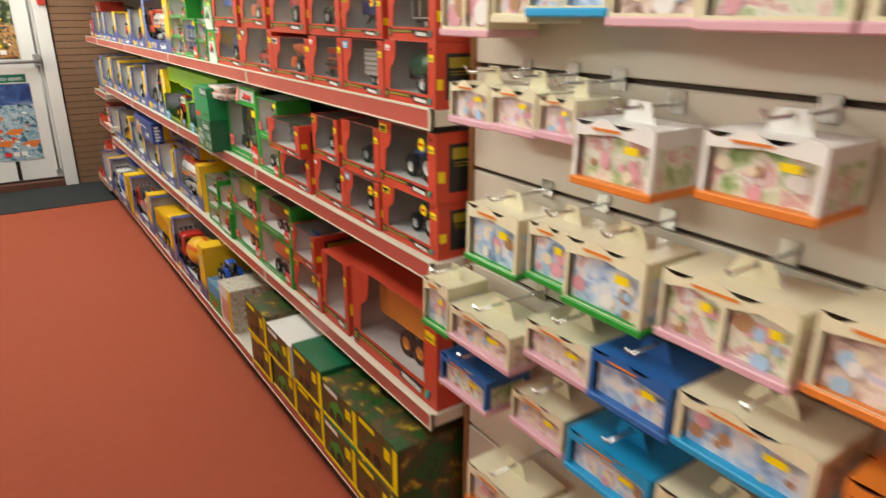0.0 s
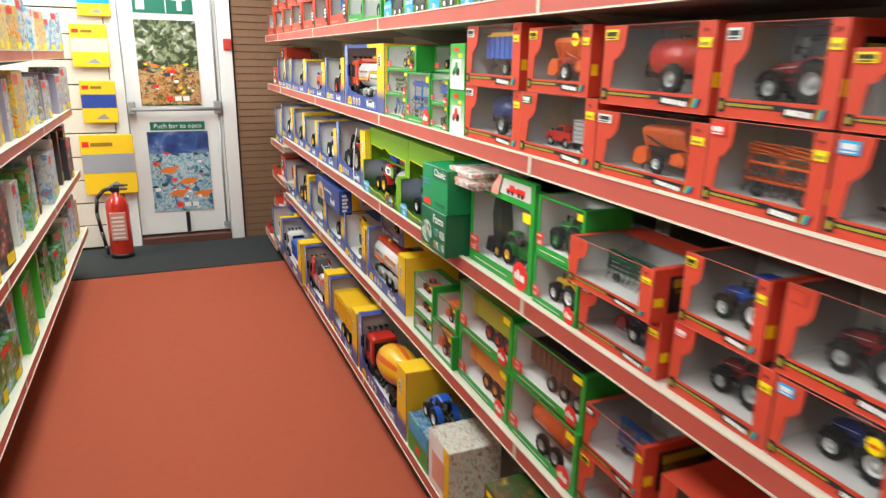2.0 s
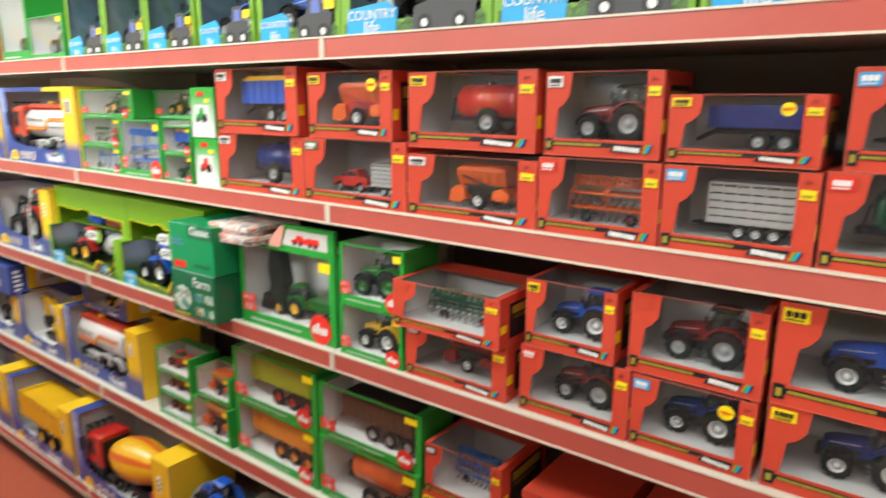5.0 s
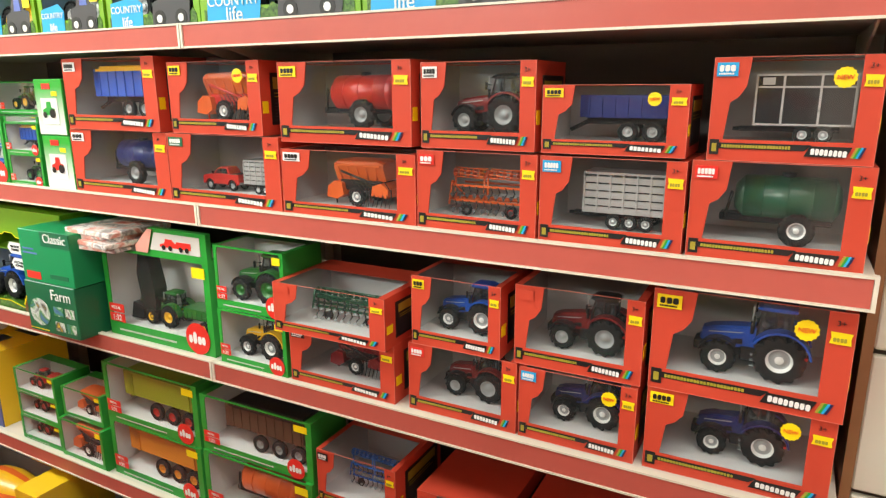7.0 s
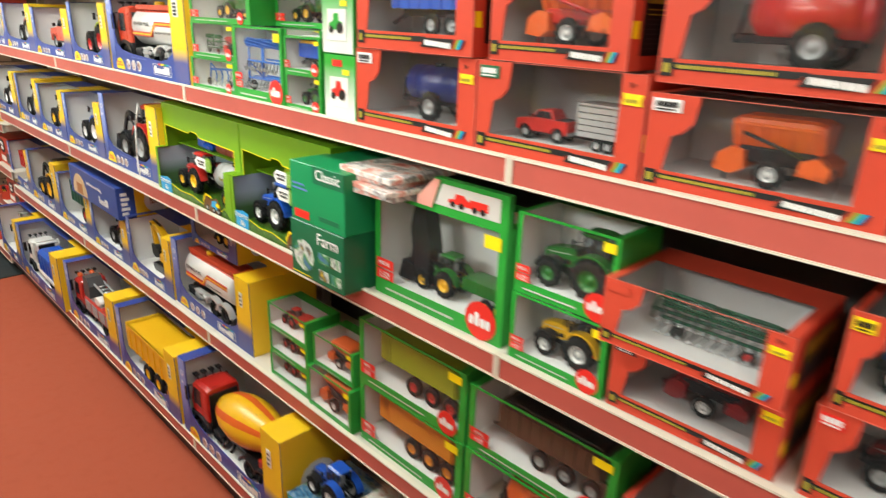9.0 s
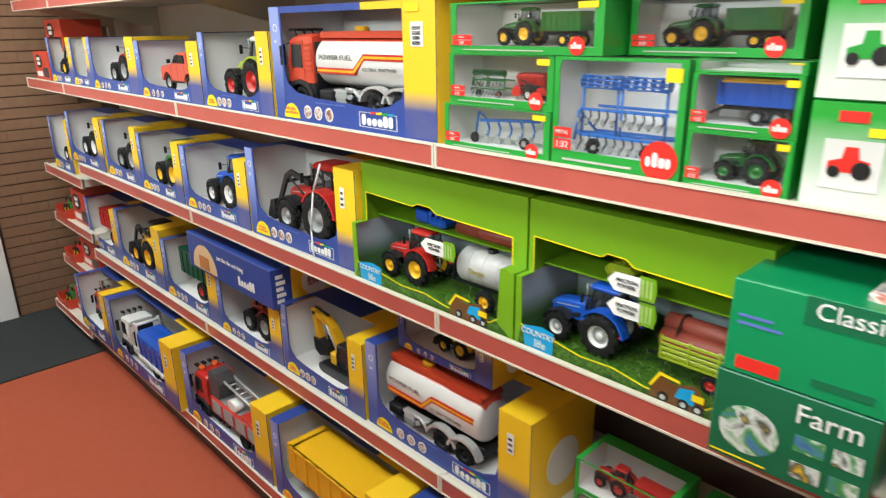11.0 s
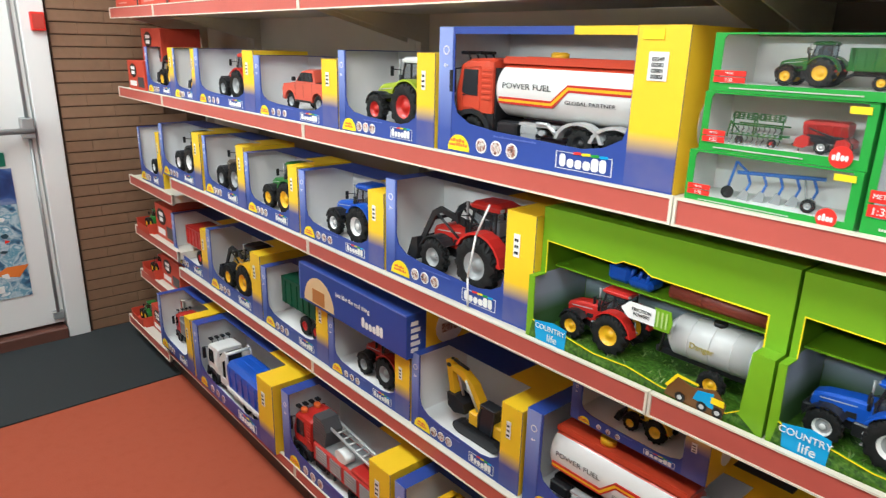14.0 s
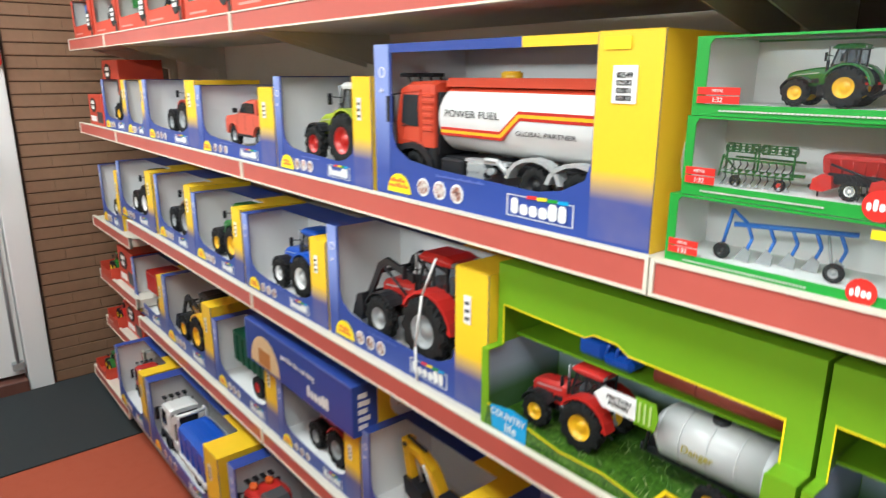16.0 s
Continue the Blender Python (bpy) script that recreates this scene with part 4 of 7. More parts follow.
def machine(col, dark="black", hub="white", hopper=True):
    """A towed drill, spreader or baler: hopper, frame, coulters, hoses and guards."""
    bm = bmesh.new()
    block(bm, -0.3, 0.34, -0.16, 0.16, 0.19, 0.33, 0, 0.02)
    rod(bm, (-0.28, 0, 0.2), (-0.56, 0, 0.1), 0.026, 6, 0)
    rod(bm, (-0.4, -0.1, 0.0), (-0.4, -0.1, 0.22), 0.012, 6, 0)
    rod(bm, (-0.25, -0.2, 0.44), (0.34, -0.21, 0.27), 0.016, 6, 0)
    one = Matrix.Identity(4)
    box = bmesh.new()
    loft(box, [(-0.36, 0.12, 0.19, 0.32, 0.53, 0.55), (-0.3, 0.13, 0.21, 0.3, 0.56, 0.58), (0.3, 0.13, 0.21, 0.3, 0.57, 0.59), (0.38, 0.12, 0.19, 0.33, 0.54, 0.56)])
    for k in range(5):
        rod(box, (-0.28 + 0.14 * k, -0.212, 0.5), (-0.26 + 0.13 * k, -0.15, 0.33), 0.01, 5)
    block(box, -0.33, 0.35, -0.222, -0.2, 0.5, 0.53, 0, 0.005)
    guards = bmesh.new()
    prism(guards, [(-0.46, 0.1), (-0.44, 0.24), (-0.34, 0.31), (-0.22, 0.29), (-0.2, 0.14), (-0.3, 0.08)], [], -0.23, 0.23)
    prism(guards, [(0.22, 0.15), (0.24, 0.27), (0.36, 0.31), (0.47, 0.24), (0.46, 0.13)], [], -0.23, 0.23)
    for x in (-0.33, 0.34):
        rod(guards, (x, -0.236, 0.19), (x, -0.23, 0.19), 0.05, 12)
    coulters = bmesh.new()
    for k in range(9):
        x = 0.0 + 0.062 * k
        rod(coulters, (x, -0.2, 0.24), (x + 0.025, -0.24, 0.13), 0.008, 5)
        rod(coulters, (x + 0.025, -0.24, 0.13), (x - 0.005, -0.245, 0.015), 0.007, 5)
        rod(coulters, (x - 0.1, -0.19, 0.33), (x, -0.215, 0.22), 0.006, 5)
    rows = [("", mesh_of(bm, "toy_farm_machine", C["black" if dark == "black" else dark]), None), ("guards", mesh_of(guards, "guards", C[col]), one), ("coulters", mesh_of(coulters, "coulters", C["black"]), one)]
    if hopper:
        rows.append(("hopper", mesh_of(box, "hopper", C[col]), one))
    return ("toy_farm_machine", 0.6, 0.5, 1.0, rows + [W(x, s * 0.24, 0.13, hub, 0.45) for x in (0.02,) for s in (-1, 1)], ())


def lorry_cab(col, x0=-0.5, x1=-0.27, h=0.5):
    """A flat-fronted truck cab: shell, glazing and dark trim as rows for a toy."""
    one = Matrix.Identity(4)
    hull = bmesh.new()
    loft(hull, [(x0 - 0.012, 0.125, 0.13, 0.2, 0.3, 0.32), (x0, 0.145, 0.15, 0.19, 0.34, 0.36), (x0 + 0.03, 0.15, 0.153, 0.19, h - 0.03, h - 0.012), (x0 + 0.07, 0.15, 0.153, 0.19, h - 0.01, h + 0.008), (x1 - 0.02, 0.15, 0.153, 0.19, h, h + 0.016), (x1, 0.145, 0.148, 0.19, h - 0.01, h + 0.004)])
    for y in (-1, 1):
        for k in range(6):
            z = 0.27 + 0.033 * k
            block(hull, x1 - 0.062, x1 - 0.006, min(0.15 * y, 0.159 * y), max(0.15 * y, 0.159 * y), z, z + 0.02, 0, 0.003)
        prism(hull, [(x0 + 0.035, 0.215), (x1 - 0.075, 0.215), (x1 - 0.075, h - 0.03), (x0 + 0.05, h - 0.04)], [[(x0 + 0.04, 0.221), (x1 - 0.08, 0.221), (x1 - 0.08, h - 0.036), (x0 + 0.054, h - 0.046)]], min(0.15 * y, 0.1555 * y), max(0.15 * y, 0.1555 * y))
    pane = bmesh.new()
    for y in (-1, 1):
        prism(pane, [(x0 + 0.038, 0.305), (x0 + 0.05, h - 0.055), (x1 - 0.09, h - 0.055), (x1 - 0.09, 0.29), (x0 + 0.075, 0.29)], [], min(0.146 * y, 0.1562 * y), max(0.146 * y, 0.1562 * y))
    prism(pane, [(x0 - 0.006, 0.35), (x0 + 0.024, h - 0.045), (x0 + 0.034, h - 0.05), (x0 + 0.01, 0.35)], [], -0.12, 0.12)
    trim = bmesh.new()
    block(trim, x0 - 0.026, x0 + 0.03, -0.158, 0.158, 0.07, 0.19, 0, 0.014)
    block(trim, x1 - 0.04, x1 + 0.005, -0.15, 0.15, 0.07, 0.2, 0, 0.012)
    block(trim, x1 + 0.002, x1 + 0.012, -0.13, 0.13, 0.16, h - 0.04)
    for k in range(4):
        block(trim, x0 - 0.02, x0, -0.1, 0.1, 0.2 + 0.025 * k, 0.213 + 0.025 * k)
    for y in (-1, 1):
        rod(trim, (x0 + 0.03, 0.15 * y, h - 0.05), (x0 - 0.005, 0.185 * y, h - 0.06), 0.005, 5)
        block(trim, x0 - 0.015, x0 + 0.012, 0.185 * y - 0.018, 0.185 * y + 0.018, h - 0.2, h - 0.06, 0, 0.005)
        arch(trim, x0 + 0.11, 0.085, 0.095, min(0.13 * y, 0.166 * y), max(0.13 * y, 0.166 * y), 0, 180, 0.03, 0)
        block(trim, x0 + 0.045, x0 + 0.06, min(0.15 * y, 0.16 * y), max(0.15 * y, 0.16 * y), 0.285, 0.293)
    for k in range(4):
        y = -0.105 + 0.07 * k
        block(trim, x0 + 0.0, x0 + 0.05, y - 0.022, y + 0.022, h + 0.03, h + 0.05, 0, 0.005)
        rod(trim, (x0 + 0.055, y, h - 0.005), (x0 + 0.04, y, h + 0.035), 0.006, 5)
    return [("cab", mesh_of(hull, "cab", C[col]), one), ("cab_glass", mesh_of(pane, "cab_glass", GLASS), one), ("cab_trim", mesh_of(trim, "cab_trim", C["black"]), one)]


def lorry(col, kind, load="white", hub="black", towed=False):
    one = Matrix.Identity(4)
    chassis = bmesh.new()
    block(chassis, -0.25 if towed else -0.48, 0.5, -0.085, 0.085, 0.1, 0.155, 0, 0.006)
    for y in (-1, 1):
        block(chassis, -0.24, -0.12, min(0.09 * y, 0.145 * y), max(0.09 * y, 0.145 * y), 0.07, 0.15, 0, 0.01)
        for x in (-0.1, -0.02):
            rod(chassis, (x, 0.09 * y, 0.12), (x + 0.03, 0.15 * y, 0.1), 0.014, 8, 0)
    rows = [("", mesh_of(chassis, "toy_truck", C["black"]), None)] + ([] if towed else lorry_cab(col))
    texts = ()

    def add(name, bm, *cols):
        rows.append((name, mesh_of(bm, name, [C[c] for c in cols]), one))
    if kind == "tank":
        n = 36
        tk = bmesh.new()
        rings = []
        for x, r in ((-0.262, 0.0), (-0.26, 0.8), (-0.25, 0.92), (-0.232, 1.0), (0.468, 1.0), (0.486, 0.92), (0.496, 0.8), (0.498, 0.0)):
            rings.append([tk.verts.new((x, 0.155 * r * math.cos(2 * math.pi * i / n), 0.34 + 0.165 * r * math.sin(2 * math.pi * i / n))) for i in range(n)] if r else [tk.verts.new((x, 0, 0.34))])
        for a, b in zip(rings, rings[1:]):
            for i in range(n):
                j = (i + 1) % n
                f = tk.faces.new((a[i], a[j], b[j], b[i]) if len(a) > 1 and len(b) > 1 else ((a[0], b[j], b[i]) if len(a) == 1 else (a[i], a[j], b[0])))
                f.smooth = True
                f.material_index = 1 if n // 9 < i < n // 2 - n // 9 - 1 and len(a) > 1 and len(b) > 1 else 0
        add("tank", tk, load, col)
        wk = bmesh.new()
        prism(wk, rect(-0.245, 0.487, 0.485, 0.516), [], -0.1, 0.1)
        for y in (-0.098, 0.09):
            block(wk, -0.235, 0.475, y, y + 0.008, 0.512, 0.528)
        add("walkway", wk, col)
        cp = bmesh.new()
        rod(cp, (0.02, -0.02, 0.512), (0.02, -0.02, 0.552), 0.042, 16)
        rod(cp, (0.02, -0.02, 0.55), (0.02, -0.02, 0.558), 0.034, 16)
        add("filler_cap", cp, "yellow")
        for k, c in enumerate(("red", "yellow", "red")):
            st = bmesh.new()
            z = 0.262 + 0.0125 * k
            prism(st, [(-0.225, z), (0.075, z), (0.155, z + 0.092), (0.468, z + 0.092), (0.468, z + 0.106), (0.148, z + 0.106), (0.068, z + 0.0135), (-0.225, z + 0.0135)], [], -0.1567 - 0.0008 * (k == 1), -0.135)
            add("stripe", st, c)
        ch = bmesh.new()
        for x in (0.22, 0.39):
            arch(ch, x, 0.085, 0.105, -0.165, -0.11, 10, 170, 0.016, 0)
        rod(ch, (0.06, -0.15, 0.17), (0.11, -0.155, 0.12), 0.011, 8)
        rod(ch, (0.0, -0.15, 0.17), (0.06, -0.15, 0.17), 0.011, 8)
        block(ch, -0.1, 0.1, -0.15, -0.1, 0.15, 0.165)
        add("mudguard", ch, "silver")
        pm = bmesh.new()
        block(pm, -0.09, 0.0, -0.155, -0.1, 0.075, 0.15, 0, 0.006)
        for x in (-0.07, -0.04, -0.01, 0.03):
            rod(pm, (x, -0.16, 0.12), (x, -0.13, 0.12), 0.016, 10)
        add("pump", pm, "grey")
        texts = (("POWER FUEL", 0.046, -0.07, 0.365, -0.1585), ("GLOBAL PARTNER", 0.029, 0.26, 0.3, -0.1575))
    elif kind == "tip":
        tub = bmesh.new()
        for y in (-0.16, 0.145):
            prism(tub, [(-0.24, 0.2), (0.48, 0.2), (0.5, 0.44), (-0.26, 0.44)], [], y, y + 0.015)
        block(tub, -0.24, 0.48, -0.145, 0.145, 0.2, 0.23)
        block(tub, -0.26, -0.24, -0.16, 0.16, 0.2, 0.5)
        for k in range(7):
            x = -0.2 + 0.105 * k
            block(tub, x, x + 0.018, -0.17, -0.16, 0.2, 0.43, bevel=0.003)
        for y in (-0.172, 0.145):
            block(tub, -0.26, 0.5, y, y + 0.027, 0.425, 0.45, bevel=0.004)
        add("tipper_body", tub, load)
    elif kind == "skip":
        tub = bmesh.new()
        loft(tub, [(-0.08, 0.15, 0.165, 0.17, 0.43, 0.47), (-0.06, 0.155, 0.17, 0.17, 0.45, 0.49), (0.46, 0.155, 0.17, 0.17, 0.45, 0.49), (0.5, 0.15, 0.16, 0.2, 0.42, 0.46)])
        for k in range(5):
            x = -0.03 + 0.11 * k
            block(tub, x, x + 0.02, -0.176, 0.176, 0.2, 0.43, bevel=0.004)
        for y in (-0.11, -0.02, 0.07):
            block(tub, -0.04, 0.44, y, y + 0.03, 0.478, 0.498, bevel=0.004)
        add("compactor_body", tub, load)
        fr = bmesh.new()
        for y in (-0.15, 0.13):
            prism(fr, [(-0.25, 0.12), (-0.09, 0.12), (-0.09, 0.52), (-0.14, 0.56), (-0.25, 0.42)], [[(-0.22, 0.2), (-0.13, 0.2), (-0.13, 0.46), (-0.22, 0.38)]], y, y + 0.02)
        rod(fr, (-0.12, -0.15, 0.53), (-0.12, 0.15, 0.53), 0.018, 8)
        block(fr, -0.1, 0.48, -0.172, -0.15, 0.12, 0.17, bevel=0.006)
        for k in range(5):
            block(fr, -0.06 + 0.11 * k, -0.01 + 0.11 * k, -0.178, -0.17, 0.125, 0.16)
        add("side_frame", fr, "white")
    elif kind == "mix":
        prof = [(-0.25, 0.07), (-0.22, 0.13), (-0.12, 0.18), (0.0, 0.205), (0.12, 0.2), (0.25, 0.165), (0.38, 0.115), (0.45, 0.09)]
        n = 40
        rot = Matrix.Rotation(-0.2, 4, "Y")
        drum = bmesh.new()
        rings = [[drum.verts.new(rot @ Vector((x, r * math.cos(2 * math.pi * i / n), r * math.sin(2 * math.pi * i / n))) + Vector((0.02, 0, 0.37))) for i in range(n)] for x, r in prof]
        for q, (a, b) in enumerate(zip(rings, rings[1:])):
            for i in range(n):
                f = drum.faces.new((a[i], a[(i + 1) % n], b[(i + 1) % n], b[i]))
                f.smooth, f.material_index = True, 1 if i % 8 < 2 else 0
        drum.faces.new(rings[0])
        drum.faces.new(rings[-1])
        add("drum", drum, load, "orange")
        rr = bmesh.new()
        prism(rr, [(0.36, 0.2), (0.5, 0.2), (0.46, 0.46), (0.4, 0.46)], [], -0.07, 0.07)
        block(rr, 0.3, 0.5, -0.12, 0.12, 0.16, 0.24, 0, 0.01)
        prism(rr, [(0.4, 0.3), (0.53, 0.14), (0.5, 0.12), (0.36, 0.28)], [], -0.05, 0.05)
        add("chute_frame", rr, "red")
        gd = bmesh.new()
        for x in (0.22, 0.39):
            arch(gd, x, 0.085, 0.098, -0.16, -0.1, 10, 170, 0.014, 0)
        add("mudguard", gd, "black")
    elif kind == "fire":
        bd = bmesh.new()
        block(bd, -0.25, 0.5, -0.155, 0.155, 0.14, 0.33, 0, 0.014)
        block(bd, 0.2, 0.5, -0.15, 0.15, 0.33, 0.37, 0, 0.01)
        add("body", bd, col)
        sh = bmesh.new()
        for k in range(4):
            x = -0.2 + 0.17 * k
            block(sh, x, x + 0.13, -0.16, -0.153, 0.17, 0.31)
            for q in range(5):
                block(sh, x, x + 0.13, -0.163, -0.16, 0.175 + 0.028 * q, 0.19 + 0.028 * q)
        block(sh, -0.24, 0.49, -0.13, 0.13, 0.33, 0.337)
        add("roller_shutter", sh, "grey")
        gr = bmesh.new()
        prism(gr, [(-0.25, 0.33), (-0.12, 0.33), (-0.1, 0.5), (-0.16, 0.6), (-0.25, 0.6)], [], -0.13, 0.05)
        for k in range(9):
            block(gr, -0.255, -0.11, -0.136, -0.13, 0.34 + 0.028 * k, 0.355 + 0.028 * k)
        add("turntable", gr, "dgrey")
        ld = bmesh.new()
        for y in (-0.06, 0.06):
            rod(ld, (-0.14, y, 0.52), (0.48, y, 0.43), 0.013, 6)
        for k in range(9):
            rod(ld, (-0.12 + 0.07 * k, -0.06, 0.517 - 0.0101 * k), (-0.12 + 0.07 * k, 0.06, 0.517 - 0.0101 * k), 0.008, 5)
        add("ladder", ld, "silver")
        hs = bmesh.new()
        for q in range(3):
            rod(hs, (0.06 + 0.02 * q, -0.135, 0.38), (0.065 + 0.02 * q, -0.135 + 0.09, 0.38), 0.055 - 0.006 * q, 16)
        add("hose_reel", hs, "white")
        bc = bmesh.new()
        for y in (-0.09, 0.05):
            rod(bc, (-0.42, y, 0.5), (-0.42, y, 0.545), 0.03, 12)
        add("beacon", bc, "orange")
    xs = (0.22, 0.39) if towed else (-0.39, 0.22, 0.39)
    return ("toy_truck", 0.57, 0.34, 1.05, rows + [W(x, s * 0.13, 0.085, hub, 0.5) for x in xs for s in (-1, 1)], texts)


def pickup(col):
    one = Matrix.Identity(4)
    hull = bmesh.new()
    prism(hull, [(-0.5, 0.15), (-0.505, 0.26), (-0.47, 0.315), (-0.2, 0.345), (0.49, 0.35), (0.5, 0.33), (0.5, 0.15), (0.445, 0.14)] + disc_pts(0.32, 0.12, 0.125, 9, 5, 175) + disc_pts(-0.31, 0.12, 0.125, 9, 5, 175), [], -0.19, 0.19)
    loft(hull, [(-0.235, 0.17, 0.172, 0.33, 0.34, 0.345), (-0.1, 0.165, 0.155, 0.33, 0.465, 0.478), (0.0, 0.165, 0.15, 0.33, 0.485, 0.498), (0.16, 0.165, 0.15, 0.33, 0.482, 0.495), (0.235, 0.17, 0.168, 0.33, 0.36, 0.37)])
    for y in (-1, 1):
        for x in (-0.31, 0.32):
            arch(hull, x, 0.12, 0.125, min(0.188 * y, 0.2 * y), max(0.188 * y, 0.2 * y), 5, 175, 0.018, 0)
    pane = bmesh.new()
    for y in (-1, 1):
        for a in ([(-0.165, 0.362), (-0.085, 0.452), (-0.012, 0.464), (-0.012, 0.362)], [(0.008, 0.362), (0.008, 0.464), (0.14, 0.46), (0.185, 0.362)]):
            prism(pane, a, [], min(0.1 * y, 0.1735 * y), max(0.1 * y, 0.1735 * y))
    prism(pane, [(-0.228, 0.35), (-0.105, 0.468), (-0.09, 0.455), (-0.2, 0.345)], [], -0.145, 0.145)
    trim = bmesh.new()
    block(trim, -0.43, 0.43, -0.13, 0.13, 0.13, 0.24)
    block(trim, 0.25, 0.475, -0.16, 0.16, 0.345, 0.354)
    block(trim, -0.515, -0.5, -0.12, 0.12, 0.2, 0.29, 0, 0.006)
    for y in (-1, 1):
        block(trim, -0.2, -0.16, min(0.19 * y, 0.235 * y), max(0.19 * y, 0.235 * y), 0.36, 0.41, 0, 0.006)
        for x in (-0.19, -0.005, 0.2):
            block(trim, x - 0.002, x + 0.002, min(0.18 * y, 0.1912 * y), max(0.18 * y, 0.1912 * y), 0.17, 0.345)
        block(trim, -0.18, 0.19, min(0.19 * y, 0.2 * y), max(0.19 * y, 0.2 * y), 0.12, 0.145)
    metal = bmesh.new()
    block(metal, -0.53, -0.48, -0.19, 0.19, 0.13, 0.18, 0, 0.012)
    block(metal, 0.48, 0.525, -0.17, 0.17, 0.14, 0.185, 0, 0.012)
    for y in (-1, 1):
        block(metal, -0.507, -0.475, min(0.13 * y, 0.188 * y), max(0.13 * y, 0.188 * y), 0.24, 0.29, 0, 0.008)
    rows = [("", mesh_of(hull, "toy_pickup", C[col]), None), ("windows", mesh_of(pane, "windows", GLASS), one), ("trim", mesh_of(trim, "trim", C["black"]), one), ("bumper", mesh_of(metal, "bumper", C["grey"]), one)]
    return ("toy_pickup", 0.6, 0.42, 1.15, rows + [W(x, s * 0.155, 0.112, "grey", 0.55) for x in (-0.31, 0.32) for s in (-1, 1)], ())


def log_trailer(col):
    """A low-sided trailer carrying two logs."""
    one = Matrix.Identity(4)
    bed = bmesh.new()
    block(bed, -0.4, 0.5, -0.2, 0.2, 0.22, 0.25)
    for y in (-0.2, 0.18):
        for k in range(4):
            block(bed, -0.4, 0.5, y, y + 0.02, 0.26 + 0.055 * k, 0.3 + 0.055 * k, 0, 0.006)
        for x in (-0.4, -0.1, 0.2, 0.47):
            block(bed, x, x + 0.03, y - 0.01, y + 0.03, 0.22, 0.48, 0, 0.006)
    logs = bmesh.new()
    for y, z in ((-0.1, 0.43), (0.1, 0.43), (0.0, 0.56)):
        rod(logs, (-0.42, y, z), (0.49, y, z), 0.1, 14)
    strap = bmesh.new()
    rod(strap, (-0.25, 0, 0.49), (-0.24, 0, 0.49), 0.19, 14)
    draw = bmesh.new()
    block(draw, -0.42, 0.48, -0.08, 0.08, 0.15, 0.22)
    rod(draw, (-0.42, 0, 0.18), (-0.62, 0, 0.14), 0.02, 6)
    rows = [("", mesh_of(bed, "toy_trailer", C[col]), None), ("log_load", mesh_of(logs, "log_load", LOGS), one), ("strap", mesh_of(strap, "strap", C["black"]), one), ("drawbar", mesh_of(draw, "drawbar", C["black"]), one)]
    return ("toy_trailer", 0.66, 0.44, 1.1, rows + [W(x, s * 0.17, 0.1, "red", 0.45, False) for x in (0.15, 0.38) for s in (-1, 1)], ())


def plough(col):
    """A mounted plough: one slanting beam with five curved shares, a headstock and a wheel."""
    bm = bmesh.new()
    rod(bm, (-0.4, -0.1, 0.3), (0.45, 0.1, 0.33), 0.022, 8, 0)
    for k in range(5):
        x, y = -0.3 + 0.16 * k, -0.08 + 0.04 * k
        rod(bm, (x, y, 0.31), (x + 0.05, y, 0.2), 0.016, 6, 0)
        rod(bm, (x + 0.05, y, 0.2), (x + 0.0, y, 0.06), 0.014, 6, 0)
        prism(bm, [(x - 0.07, 0.01), (x + 0.05, 0.0), (x + 0.06, 0.09), (x + 0.0, 0.13)], [], y - 0.03, y - 0.022, 1)
    rod(bm, (-0.48, -0.1, 0.12), (-0.42, -0.1, 0.42), 0.016, 6, 0)
    rod(bm, (-0.42, -0.1, 0.42), (-0.3, -0.08, 0.32), 0.014, 6, 0)
    rod(bm, (0.3, -0.05, 0.32), (0.38, -0.14, 0.1), 0.012, 6, 1)
    body = mesh_of(bm, "toy_plough", [C[col], C["grey"]])
    return ("toy_plough", 0.45, 0.42, 1.0, [("", body, None), W(0.4, -0.15, 0.075, "grey", 0.45, False), W(-0.47, -0.13, 0.07, "black", 0.45, False)], ())


def pickup_and_box():
    a, b = pickup("red"), stock_trailer()
    parts_ = [a[4][0]]
    s = Matrix.Diagonal((0.45, 0.45, 0.45, 1))
    base = Matrix.Translation((-0.24, 0, 0)) @ s
    off = Matrix.Translation((0.25, 0, 0)) @ Matrix.Diagonal((0.5, 0.5, 0.5, 1))
    rows = [("toy_body", a[4][0][1], base)] + [(n, me, base @ m) for n, me, m in a[4][1:]] + [("toy_trailer", b[4][0][1], off)] + [(n, me, off @ m) for n, me, m in b[4][1:]]
    return ("toy_pickup_and_trailer", 0.34, 0.26, 1.0, rows, ())


def pair_of(a, b, sa=0.48, sb=0.5, name="toy_tractor_and_trailer"):
    base = Matrix.Translation((-0.25, 0, 0)) @ Matrix.Diagonal((sa, sa, sa, 1))
    off = Matrix.Translation((0.26, 0, 0)) @ Matrix.Diagonal((sb, sb, sb, 1))
    rows = [("toy_tractor", a[4][0][1], base)] + [(n, me, base @ m) for n, me, m in a[4][1:]] + [("toy_trailer", b[4][0][1], off)] + [(n, me, off @ m) for n, me, m in b[4][1:]]
    return (name, 0.36, 0.33, 1.02, rows, ())


